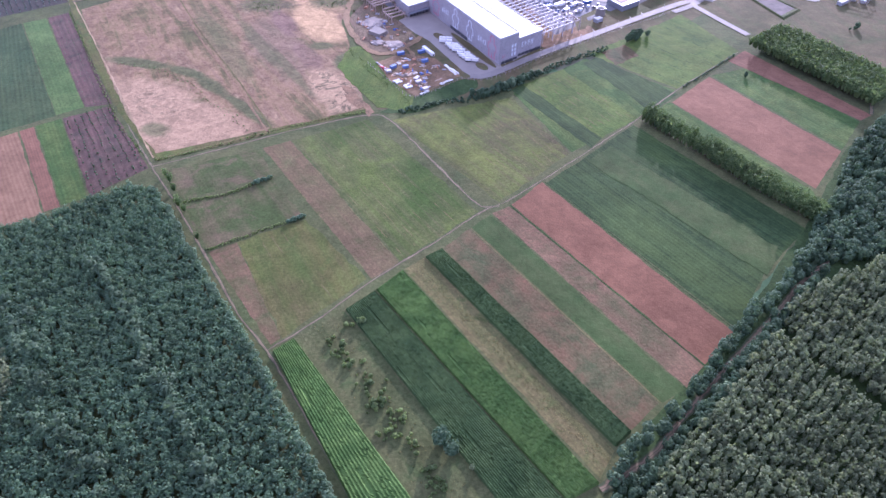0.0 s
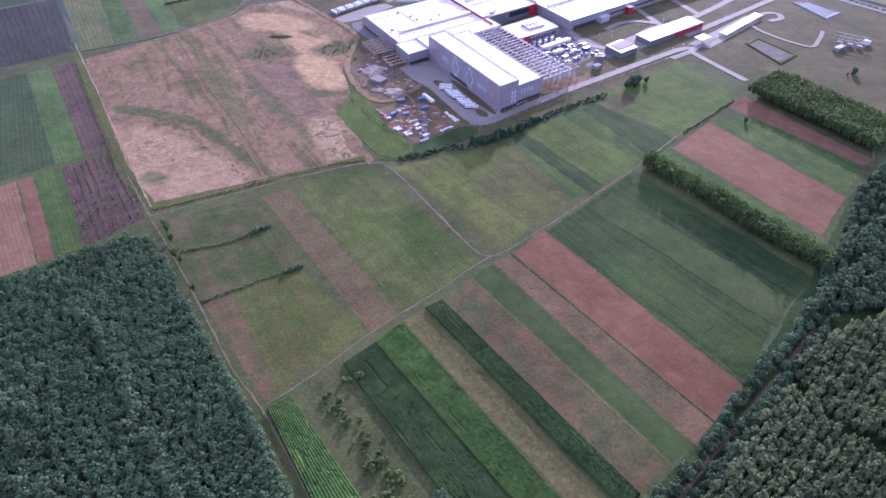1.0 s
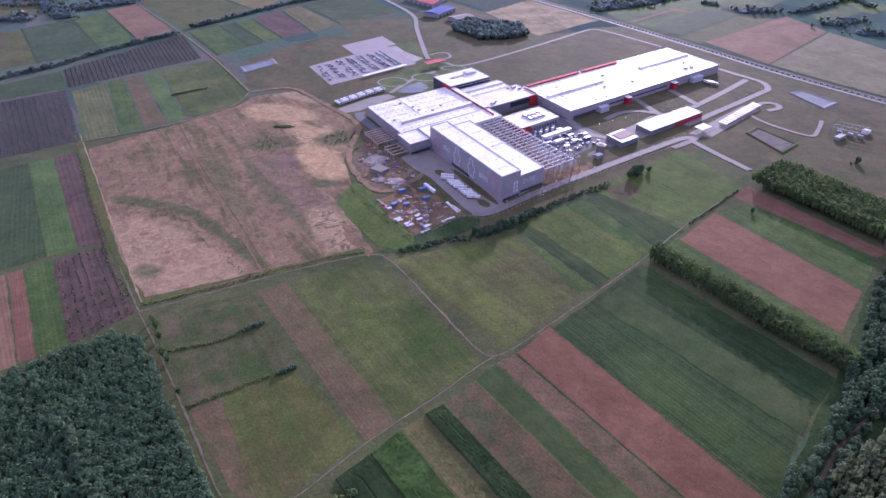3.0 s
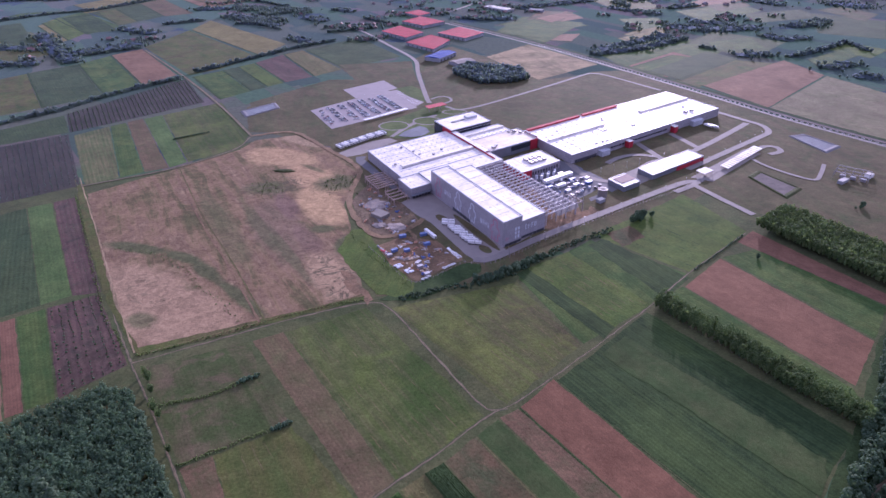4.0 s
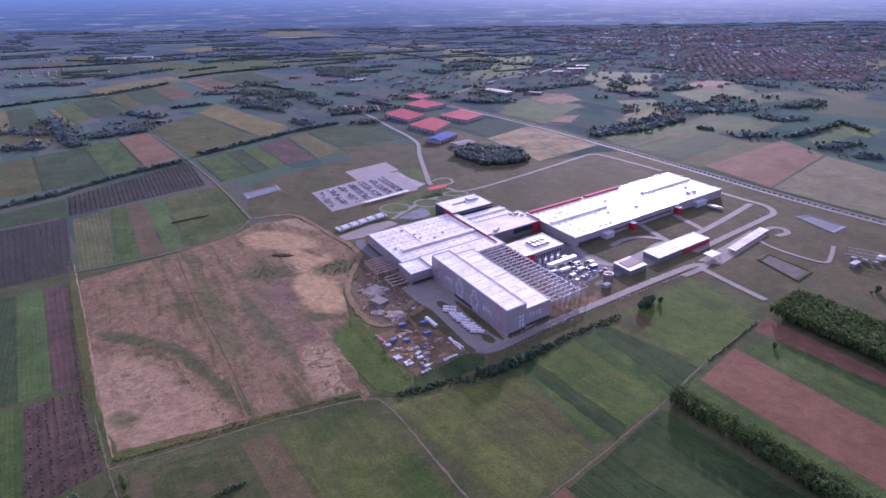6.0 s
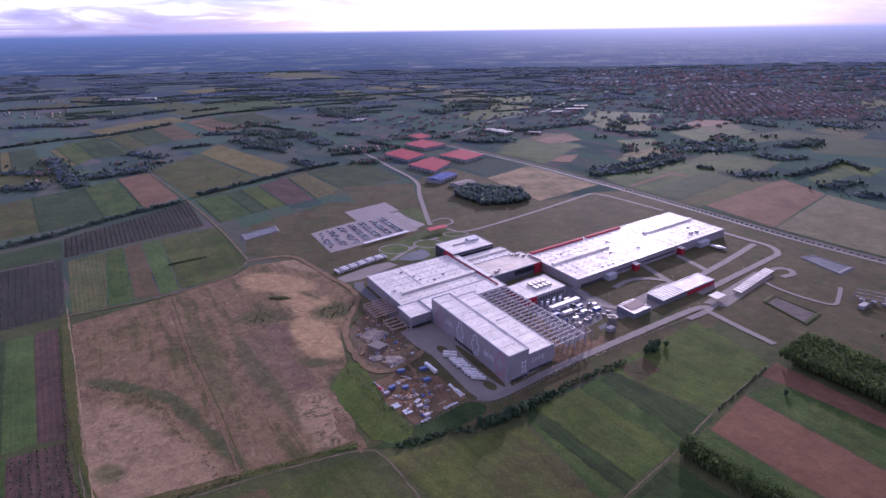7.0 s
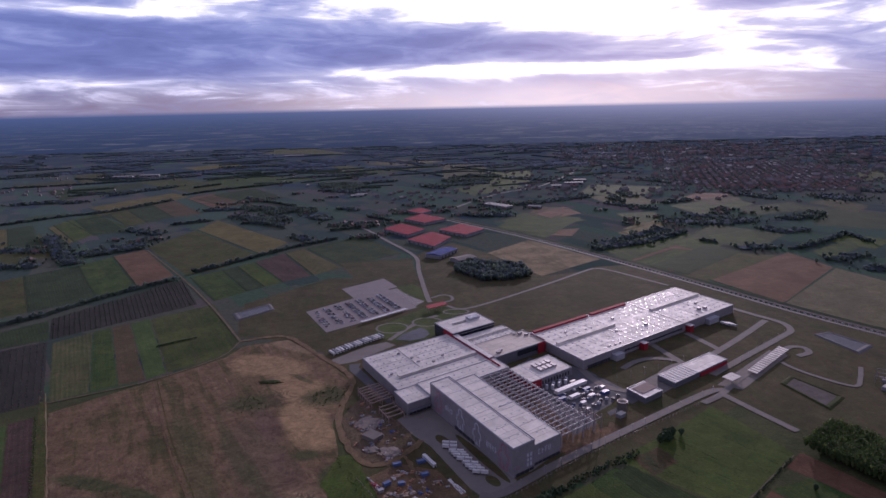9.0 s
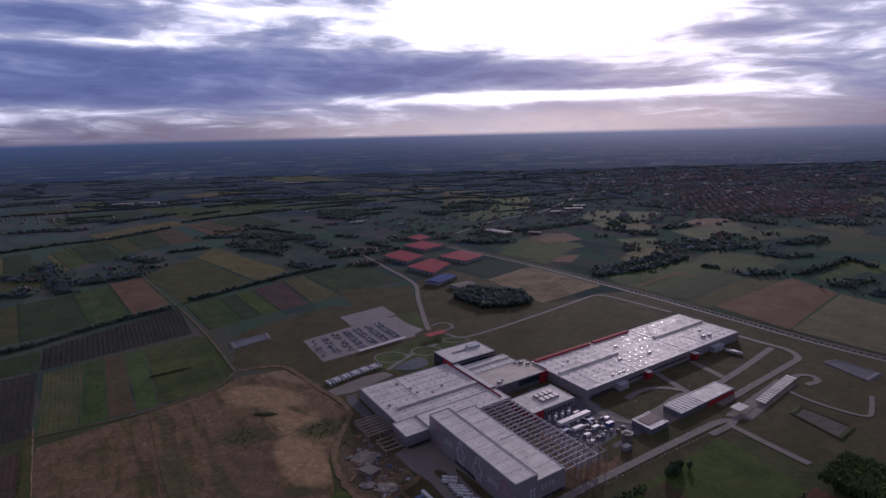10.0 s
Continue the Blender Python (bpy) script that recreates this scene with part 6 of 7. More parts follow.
def outline_shape(ob, y, z, size, mat):
    """A plain outlined shape on the warehouse side: round head over a block body, drawn by thin raised bands."""
    base = ob.matrix_world.translation
    curve = []
    for k in range(13):
        a = math.pi * (1.15 - 1.3 * k / 12)
        curve.append((0.16 * math.cos(a), 0.84 + 0.14 * math.sin(a)))
    ring = curve + [(0.12, 0.68), (0.30, 0.60), (0.34, 0.34), (0.22, 0.34), (0.24, 0.02), (0.02, 0.02), (0.0, 0.22), (-0.02, 0.02), (-0.24, 0.02), (-0.22, 0.34), (-0.34, 0.34), (-0.30, 0.60), (-0.12, 0.68)]
    bm = bmesh.new()
    w = 0.028
    n = len(ring)
    outer, inner = [], []
    for k in range(n):
        p, q, r = Vector(ring[k - 1]), Vector(ring[k]), Vector(ring[(k + 1) % n])
        t = (r - p).normalized()
        m = Vector((t.y, -t.x)) * w
        outer.append(bm.verts.new(W(-0.16, y + (q.x - m.x) * size, z + (q.y - m.y) * size) - base))
        inner.append(bm.verts.new(W(-0.16, y + (q.x + m.x) * size, z + (q.y + m.y) * size) - base))
    for k in range(n):
        bm.faces.new((outer[k - 1], outer[k], inner[k], inner[k - 1]))
    ext = bmesh.ops.extrude_face_region(bm, geom=bm.faces[:])
    bmesh.ops.translate(bm, verts=[v for v in ext["geom"] if isinstance(v, bmesh.types.BMVert)], vec=AX * 0.13)
    part("wall_marking", bm, mat, ob, "plain outlined shape on grey cladding")


PALELINE = plain("pale_line_paint", (0.62, 0.63, 0.68), 0.5)
REDLINE = plain("red_line_paint", (0.46, 0.16, 0.22), 0.5)
outline_shape(tall, 88, 4.0, 21, PALELINE)
outline_shape(tall, 58, 3.0, 21, PALELINE)
outline_shape(tall, 14, 2.0, 23, REDLINE)
outline_shape(tall, 132, 3.0, 22, REDLINE)
glyphs = [(0.0, 0.06, 0, 1), (0.06, 0.16, 0.85, 1), (0.06, 0.16, 0, 0.15), (0.26, 0.32, 0, 1), (0.32, 0.42, 0.45, 0.58), (0.52, 0.58, 0, 1), (0.58, 0.68, 0.85, 1), (0.58, 0.68, 0.4, 0.55), (0.78, 0.84, 0, 1), (0.90, 0.96, 0, 1), (0.84, 0.90, 0, 0.15)]
bars(tall, 0, 104, 118, 12, 17, PALELINE, "x", glyphs)
bars(tall, 0, 26, 42, 10, 15, PALELINE, "x", glyphs)
bars(tall, 0, 16, 22, 5, 17, PALELINE, "y", [(0, 0.35, 0, 0.28), (0.6, 1, 0, 0.28), (0, 0.35, 0.38, 0.62), (0.6, 1, 0.38, 0.62), (0, 0.35, 0.72, 1), (0.6, 1, 0.72, 1)])
bars(low, 3, 32, 48, 9, 14, PALELINE, "y", glyphs)
bars(tall, 0, 4, 10, 6, 9, REDLINE, "y", glyphs[:6])

# dark lower band, dock doors and shelters
for x in range(6):
    site_part("dock_door", dock, (-26 + x * 4.2, 149.4, 0.0), (-22.8 + x * 4.2, 149.98, 4.2), DARKMETAL, "dark dock door")
site_part("canopy", dock, (-28, 145.8, 4.5), (-0.4, 149.9, 5.0), WALL_DARK, "dark canopy over the dock doors")
for x in range(4):
    site_part("dock_door", tall, (3 + x * 5.4, -0.5, 0.0), (7.6 + x * 5.4, -0.02, 2.6), DARKMETAL, "dark dock door")
for x in range(6):
    site_part("dock_door", low, (27 + x * 5.4, 2.5, 0.0), (31.6 + x * 5.4, 2.98, 2.6), DARKMETAL, "dark dock door")
for y in range(5):
    site_part("base_recess", tall, (-0.35, 62 + y * 7.5, 0.0), (-0.02, 68.6 + y * 7.5, 3.8), DARKMETAL, "dark recess at the wall's foot")
site_part("roof_walkway", tall, (22.2, 2, 27.26), (23.4, 148, 27.5), STEEL)
site_part("roof_step", low, (26.5, 4, 19.26), (27.4, 150, 19.9), WALL_PALE)
site_part("roof_step", low, (40, 76, 19.26), (58, 76.8, 19.7), WALL_PALE)

# raised ribs, ducts and stair heads on the halls
site_part("roof_ridge", west, (-8, 210, 12.26), (103, 217, 14.2), ROOF, "raised roof strip")
site_part("roof_ridge", west, (25, 217.1, 12.26), (30, 286, 12.9), ROOF)
site_part("roof_duct", west, (-10, 206.5, 12.26), (102, 208.5, 13.0), STEEL)
skylights(west, 32, 100, 219, 284, 12.27, 8, 6, 1.7)
skylights(west, -20, 24, 219, 284, 12.27, 5, 6, 1.7)
skylights(west, -20, 100, 187, 205, 12.27, 11, 2, 1.7)
skylights(mid0, 30, 108, 156, 181, 13.27, 7, 2, 1.7)
for x, y in ((28, 232), (26, 246), (-14, 222), (44, 221), (62, 230), (18, 268)):
    site_part("roof_unit", west, (x, y, 12.26), (x + 3.2, y + 2.4, 14.2), STEEL, "grey roof ventilation unit")
site_part("gallery_wall", mid0, (103.6, 160, 13.3), (104.4, 184, 15.0), WALL_RED, "red gallery wall")
gallery = hall("link_gallery", 104.6, 112.5, 184.2, 286, 15, WALL_RED, ROOF, "long link gallery with red walls and a white roof", 0.4)
site_part("penthouse", office, (150, 298, 17.26), (168, 309, 20.5), WALL_PALE, "pale plant room on the office roof")
site_part("roof_light", office, (122, 298, 17.27), (145, 303, 17.9), DARKMETAL, "long dark roof light")
for k in range(12):
    site_part("mullion", office, (106 + k * 5.9, 271.7, 1.0), (106.4 + k * 5.9, 271.99, 16.4), DARKMETAL)
for k in range(3):
    site_part("floor_band", office, (104.6, 271.6, 4.6 + k * 4.6), (175.9, 271.95, 5.1 + k * 4.6), WALL_PALE)
site_part("end_wall", office, (103.9, 272, 0.2), (104.48, 296, 17), WALL_RED, "red end wall")
site_part("roof_ridge", midc, (114, 250, 12.26), (185, 254, 14.2), ROOF, "raised roof strip")
skylights(midc, 116, 184, 234, 249, 12.27, 8, 2, 1.7)
for x, y, s in ((122, 190, 6), (130, 195, 4), (182, 222, 6), (188, 214, 5), (176, 226, 4)):
    site_part("roof_unit", midb, (x, y, 13.26), (x + s, y + s * 0.6, 13.3 + s * 0.4), STEEL, "grey roof plant unit")
site_part("window_band", midb, (150, 183.3, 5.5), (196, 183.98, 11.5), GLASS, "dark glazed band")
site_part("end_wall", midb, (184, 182.6, 0.0), (196.9, 183.28, 14.0), WALL_RED, "red end wall")
stair = hall("stair_tower", 197.1, 198.9, 186, 214, 15, WALL_RED, ROOF, "red stair tower between the halls", 0.4)
redcore = hall("pump_house", 112, 128, 110, 152, 11, WALL_RED, ROOF, "red-walled service block with a narrow white roof", 0.4)

# long eastern hall
# raised red boxes stand in for a recessed red wall along the roof's edge
site_part("red_wall_strip", east, (204, 213.5, 12.3), (308, 219.3, 14.6), WALL_RED, "long red strip along the roof's edge")
site_part("red_wall_strip", east, (316, 213.5, 12.3), (392, 219.3, 14.6), WALL_RED, "long red strip along the roof's edge")
site_part("roof_ridge", east, (205, 166, 12.26), (316, 171, 14.6), ROOF, "raised roof strip")
site_part("roof_ridge", east, (404, 172, 12.26), (522, 178, 14.6), ROOF, "raised roof strip")
site_part("roof_seam", east, (401.5, 113, 12.26), (402.5, 219, 12.8), STEEL)
site_part("roof_seam", east, (296, 113, 12.26), (296.8, 165, 12.7), STEEL)
skylights(east, 206, 398, 117, 163, 12.27, 16, 5, 2.6)
skylights(east, 206, 398, 176, 211, 12.27, 16, 3, 2.6)
skylights(east, 406, 520, 117, 168, 12.27, 10, 5, 2.6)
skylights(east, 406, 520, 182, 216, 12.27, 10, 3, 2.6)
for x, y, s in ((330, 185, 4), (300, 150, 4), (350, 140, 5), (462, 130, 6), (474, 128, 6), (255, 122, 3), (266, 121, 3), (275, 121, 3), (482, 150, 4), (240, 190, 3)):
    site_part("roof_unit", east, (x, y, 12.26), (x + s, y + s * 0.7, 12.3 + s * 0.45), STEEL, "grey roof plant unit")
for x in (304, 405):
    site_part("stair_block", east, (x, 104, 0.0), (x + 8, 111.9, 9.0), WALL_RED, "red stair block with white rails")
    site_part("stair_roof", east, (x - 0.4, 103.6, 9.0), (x + 8.4, 111.9, 9.5), ROOF)
for x, w in ((250, 16), (452, 24)):
    site_part("annex", east, (x, 104, 0.0), (x + w, 111.9, 7.5), WALL_PALE, "pale annex against the hall")
for k in range(9):
    site_part("dock_door", east, (206 + k * 4.6, 111.4, 0), (209.4 + k * 4.6, 111.97, 4.2), DARKMETAL, "dark dock door")
for k in range(22):
    site_part("window", east, (275 + k * 5.6, 111.5, 4.5), (278.6 + k * 5.6, 111.97, 6.6), GLASS, "dark window")

# utility yard
for i in range(4):
    for j in range(2):
        site_part("chiller", util, (140 + i * 7, 126 + j * 11, 9.26), (145 + i * 7, 134 + j * 11, 11.6), STEEL, "grey chiller on the roof")
for k in range(10):
    site_part("vent", util, (131.5 + k * 4.6, 112.2, 2), (133 + k * 4.6, 112.98, 6), DARKMETAL)


def box_mesh(name, lx, ly, lz, mat, bevel=0.06):
    bm = bmesh.new()
    box(bm, (-lx / 2, -ly / 2, 0), (lx / 2, ly / 2, lz), bevel)
    me = bpy.data.meshes.new(name)
    bm.to_mesh(me)
    bm.free()
    me.materials.append(mat)
    return me


def container(x, y, turn, lx, ly, lz, mat, label, name="container", roofmat=None):
    """A container or cabin: body with corner posts and a lid, standing on skids."""
    ob = thing(name, x, y, 0.04 if x > 460 else 0.1, turn, label, name.replace("_", " "))
    bm = bmesh.new()
    box(bm, (-lx / 2, -ly / 2, 0.2), (lx / 2, ly / 2, lz), 0.05)
    part("body", bm, mat, ob)
    bm = bmesh.new()
    box(bm, (-lx / 2 - 0.08, -ly / 2 - 0.08, lz + 0.004), (lx / 2 + 0.08, ly / 2 + 0.08, lz + 0.16))
    part("roof", bm, roofmat or mat, ob)
    for s in (-1, 1):
        bm = bmesh.new()
        box(bm, (-lx / 2 + 0.3, s * ly * 0.36 - 0.15, 0), (lx / 2 - 0.3, s * ly * 0.36 + 0.15, 0.196))
        part("skid", bm, DARKMETAL, ob)
    bm = bmesh.new()
    box(bm, (lx / 2 + 0.002, -0.6, 0.3), (lx / 2 + 0.06, 0.6, 2.3))
    part("door", bm, DARKMETAL, ob)
    return ob


def at_site(x, y):
    p = W(x, y)
    return p.x, p.y


PALEBLUE = plain("faded_blue_paint", (0.10, 0.15, 0.32), 0.5)
for x, y, lx, ly, lz, mat, lab in ((154, 88, 46, 6, 4, WHITE, "long white roofed pipe bridge housing"), (143, 70, 14, 4.5, 3.4, WHITE, "white equipment container in the utility yard"), (166, 74, 9, 4, 3, PALEBLUE, "blue equipment container in the utility yard"),
                                  (160, 60, 8, 4, 3, WHITE, "white equipment container in the utility yard"), (178, 56, 9, 5, 3.2, BLUE, "dark blue equipment container in the utility yard"), (141, 54, 7, 4, 3, WHITE, "white equipment container in the utility yard"),
                                  (128, 74, 9, 4, 3, PALEBLUE, "blue equipment container in the utility yard"), (165, 96, 8, 3, 3, STEEL, "grey switch cabinet in the utility yard"), (184, 66, 5, 4, 3, WHITE, "small white cabin in the utility yard"), (134, 42, 6, 3, 3, WHITE, "small white cabin in the utility yard")):
    px, py = at_site(x, y)
    container(px, py, AXT, lx, ly, lz, mat, lab)


def plant_unit(x, y, turn, lx, ly, lz, mat, label):
    """Outdoor plant: a casing on a plinth with a fan ring and a louvred side."""
    ob = thing("plant_unit", x, y, 0.1, turn, label, "plant unit", "units in the utility yard")
    for name, lo, hi, m in (("plinth", (-lx / 2 - 0.3, -ly / 2 - 0.3, 0.0), (lx / 2 + 0.3, ly / 2 + 0.3, 0.5), CONCRETE), ("casing", (-lx / 2, -ly / 2, 0.504), (lx / 2, ly / 2, lz), mat), ("louvre", (-lx / 2 + 0.3, -ly / 2 - 0.06, 0.9), (lx / 2 - 0.3, -ly / 2 - 0.004, lz - 0.4), DARKMETAL)):
        bm = bmesh.new()
        box(bm, lo, hi, 0.05)
        part(name, bm, m, ob)
    bm = bmesh.new()
    cyl(bm, min(lx, ly) * 0.36, lz + 0.004, lz + 0.4, 12)
    part("fan_ring", bm, DARKMETAL, ob)


ur = random.Random(15)
for k in range(34):
    px, py = at_site(124 + (k % 9) * 7.4 + ur.uniform(-2, 2), 44 + (k // 9) * 12.5 + ur.uniform(-3, 3))
    mat, word = ur.choice(((STEEL, "grey"), (STEEL, "grey"), (PALELINE, "pale"), (PALEBLUE, "blue"), (DARKMETAL, "dark"), (DARKMETAL, "dark")))
    plant_unit(px, py, AXT + ur.choice((0, 90)), ur.uniform(2.2, 4.6), ur.uniform(1.8, 3.0), ur.uniform(1.6, 3.0), mat, word + " plant unit standing in the utility yard")


def tank(x, y, r, h, mat, label, rail=False):
    ob = thing("storage_tank", x, y, 0.3, 0, label, "tank")
    bm = bmesh.new()
    cyl(bm, r, 0, h, 20)
    part("shell", bm, mat, ob)
    bm = bmesh.new()
    cyl(bm, r * 1.03, h + 0.004, h + 0.2, 20)
    part("rim", bm, STEEL, ob)
    bm = bmesh.new()
    cyl(bm, r * 0.95, h + 0.204, h + r * 0.22, 20, r * 0.2)
    part("roof", bm, mat, ob)
    return ob


for k in range(7):
    px, py = at_site(131 + k * 5.2, 104 - (k % 2) * 4)
    tank(px, py, 1.6, 4.6, PALELINE, "upright pale silo beside the utility block")
px, py = at_site(168, 22)
tank(px, py, 5.2, 8.5, CONCRETE, "round pale water tank beside the perimeter road")
px, py = at_site(155, 12)
container(px, py, AXT, 9, 6, 4, WALL_PALE, "small pump house beside a round tank", "cabin", ROOF)


# steel frame under construction beside the warehouse
def frame_work(name, x0, x1, y0, y1, h, nx, ny, mat, label, purlins=0, extra=1.5):
    ob = site_thing(name, (x0 + x1) / 2, (y0 + y1) / 2, label, "steel frame")
    base = ob.matrix_world.translation
    ob.location.z = 0.3
    post = box_mesh("column", 0.7, 0.7, h + extra, mat, 0.0)
    for i in range(nx + 1):
        for j in range(ny + 1):
            p = W(x0 + (x1 - x0) * i / nx, y0 + (y1 - y0) * j / ny) - base
            shared("column", post, ob, (p.x, p.y, 0), AXT)
    for j in range(ny + 1):
        y = y0 + (y1 - y0) * j / ny
        site_part("beam", ob, (x0, y - 0.42, h - 1.2), (x1, y + 0.42, h), mat)
    for i in range(nx + 1):
        x = x0 + (x1 - x0) * i / nx
        site_part("edge_beam", ob, (x - 0.4, y0, h - 2.4), (x + 0.4, y1, h - 1.22), mat)
    for k in range(purlins):
        x = x0 + (x1 - x0) * (k + 0.5) / purlins
        site_part("purlin", ob, (x - 0.12, y0, h + 0.02), (x + 0.12, y1, h + 0.35), mat)
    return ob


FRAMEGREY = plain("primed_steel", (0.46, 0.43, 0.44), 0.6)
BROWNCOL = plain("brown_concrete", (0.34, 0.25, 0.21), 0.85)
frame_work("steel_frame", 66, 110, 8, 150, 13, 3, 20, FRAMEGREY, "unfinished grey steel frame beside the warehouse", 5, 0.6)
frame_work("steel_frame", 111, 121, 8, 30, 13, 1, 2, COLUMN, "bare concrete columns at the frame's end", 0, 3.0)
frame_work("concrete_frame", -56, -30, 184, 222, 8, 2, 6, BROWNCOL, "unfinished brown concrete frame on the building site", 0, 2.2)
frame_work("concrete_frame", -52, -34, 148, 172, 7, 1, 3, BROWNCOL, "bare concrete columns on the building site", 0, 1.5)

# sheds, shelters and gate houses
site_part("roof_gap", shed_a, (202, 22, 6.26), (226.3, 37, 6.9), BROWNCOL, "dark open gap in the roof")
site_part("front_wall", shed_b, (300, 15.2, 0), (355.9, 15.97, 4.6), WALL_RED, "red front wall in shade")
for k in range(8):
    site_part("roof_rib", shed_b, (256 + k * 5.6, 17, 6.26), (257 + k * 5.6, 40, 6.9), WALL_PALE)


def canopy(name, x0, x1, y0, y1, h, mat, label, legs=4):
    ob = site_thing(name, (x0 + x1) / 2, (y0 + y1) / 2, label, "canopy")
    base = ob.matrix_world.translation
    site_part("roof", ob, (x0, y0, h), (x1, y1, h + 0.45), mat)
    post = box_mesh("post", 0.3, 0.3, h, STEEL, 0.0)
    for i in range(2):
        for j in range(legs // 2):
            p = W(x0 + 0.8 + (x1 - x0 - 1.6) * j / max(1, legs // 2 - 1), y0 + 0.8 + (y1 - y0 - 1.6) * i) - base
            shared("post", post, ob, (p.x, p.y, 0), AXT)
    return ob


canopy("gate_canopy", 311, 330, -19, -6, 5, ROOF, "white flat gate canopy on posts")
canopy("gate_canopy", 142, 177, 405, 420, 6.5, WALL_RED, "red flat-roofed gate house canopy", 8)
for k in range(15):
    x = 355 + k * 6.6
    canopy("shelter", x, x + 4.4, -24 + k * 0.8, -12 + k * 0.9, 3.2, ROOF, "white curved shelter in a row")
for k in range(14):
    a, b = Vector((-126, 987)), Vector((-64, 1046))
    p = a.lerp(b, (k + 0.5) / 14)
    ob = thing("car_port", p.x, p.y, 0.3, 43, "white car port along the car park", "car port", "car ports")
    bm = bmesh.new()
    box(bm, (-2.6, -3.2, 2.6), (2.6, 3.2, 2.85), 0.04)
    part("roof", bm, WHITE, ob)
    for s in (-1, 1):
        bm = bmesh.new()
        box(bm, (s * 2.3 - 0.1, -0.1, 0), (s * 2.3 + 0.1, 0.1, 2.596))
        part("post", bm, DARKMETAL, ob)


# vehicles
def wheel_mesh(r, w):
    bm = bmesh.new()
    bmesh.ops.create_cone(bm, cap_ends=True, segments=12, radius1=r, radius2=r, depth=w, matrix=pose(0, 0, r, 90, 0, 0))
    me = bpy.data.meshes.new("wheel")
    bm.to_mesh(me)
    bm.free()
    me.materials.append(RUBBER)
    return me


CAR_WHEEL, TRUCK_WHEEL = wheel_mesh(0.33, 0.22), wheel_mesh(0.5, 0.35)


def make_car(mat, label):
    ob = thing("car", 0, 0, 0, 0, label, "car", "parked cars")
    bm = bmesh.new()
    box(bm, (-2.2, -0.88, 0.3), (2.2, 0.88, 0.85), 0.12)
    part("body", bm, mat, ob)
    bm = bmesh.new()
    vs = [bm.verts.new(p) for p in ((-1.7, -0.8, 0.854), (1.1, -0.8, 0.854), (1.1, 0.8, 0.854), (-1.7, 0.8, 0.854), (-1.2, -0.62, 1.45), (0.4, -0.62, 1.45), (0.4, 0.62, 1.45), (-1.2, 0.62, 1.45))]
    for q in ((0, 1, 5, 4), (1, 2, 6, 5), (2, 3, 7, 6), (3, 0, 4, 7)):
        bm.faces.new([vs[i] for i in q])
    part("windows", bm, GLASS, ob)
    bm = bmesh.new()
    box(bm, (-1.2, -0.63, 1.452), (0.4, 0.63, 1.50))
    part("roof", bm, mat, ob)
    for x in (-1.4, 1.4):
        for y in (-0.8, 0.8):
            shared("wheel", CAR_WHEEL, ob, (x, y, 0))
    return ob


CARS = [make_car(plain("car_" + n, c, 0.3), n + " parked car") for n, c in (("black", (0.03, 0.03, 0.035)), ("silver", (0.45, 0.46, 0.48)), ("white", (0.75, 0.75, 0.76)), ("dark_red", (0.25, 0.03, 0.03)), ("dark_blue", (0.04, 0.06, 0.16)), ("grey", (0.15, 0.15, 0.16)))]
for ob, n in zip(CARS, ("black", "silver", "white", "dark red", "dark blue", "grey")):
    tagged(ob, n + " car parked on the asphalt car park")


def make_trailer(mat, label, long=7.4, tractor=False, name="swap_body"):
    ob = thing(name, 0, 0, 0, 0, label, "trailer" if name != "lorry" else "lorry", "parked lorries and trailers")
    h0 = 1.1
    bm = bmesh.new()
    box(bm, (-long / 2, -1.25, h0), (long / 2, 1.25, h0 + 2.75), 0.08)
    part("box_body", bm, mat, ob)
    bm = bmesh.new()
    box(bm, (-long / 2 + 0.2, -0.5, 0.75), (long / 2 + (2.6 if tractor else 0), 0.5, h0 - 0.004))
    part("chassis", bm, DARKMETAL, ob)
    for x in ((-long / 2 + 1.2, -long / 2 + 2.6) + ((long / 2 + 1.6,) if tractor else (long / 2 - 1.4,))):
        for y in (-1.0, 1.0):
            shared("wheel", TRUCK_WHEEL, ob, (x, y, 0))
    if tractor:
        bm = bmesh.new()
        box(bm, (long / 2 + 0.5, -1.2, 0.8), (long / 2 + 2.6, 1.2, 3.5), 0.15)
        cab = part("cab", bm, WHITE, ob)
        bm = bmesh.new()
        box(bm, (long / 2 + 2.602, -1.05, 2.1), (long / 2 + 2.64, 1.05, 3.1))
        part("windscreen", bm, GLASS, cab)
    return ob


SWAP = make_trailer(WHITE, "white box trailer parked in the lorry yard", 6.4)
LORRY = make_trailer(WHITE, "white articulated lorry parked on the apron", 11.5, True, "lorry")
LORRY2 = make_trailer(plain("grey_tarpaulin", (0.30, 0.30, 0.33), 0.5), "lorry with a grey tarpaulin trailer", 11.5, True, "lorry")
first = True
for n, (x, y) in enumerate(((1, 646), (1, 640), (7, 632), (9, 628), (11, 624), (14, 619), (19, 612), (21, 607), (24, 603), (27, 598))):
    for s in (-1, 1):
        m = pose(x + s * 3.5 + 1, y - s * 0.6, 0.31, 0, 0, -9)
        if first:
            SWAP.matrix_world, first = m, False
        else:
            copy_thing(SWAP, m)
spots = [(-148 + 41 * k / 12, 873 + 45 * k / 12) for k in range(13)] + [(-103 + 11 * k / 3, 921 + 11 * k / 3) for k in range(4)]
for k, (x, y) in enumerate(spots):
    src = LORRY2 if k % 3 == 1 else LORRY
    m = pose(x, y, 0.31, 0, 0, -52)
    if k < 2:
        src.matrix_world = m
    else:
        copy_thing(src, m)
px, py = at_site(470, 92)
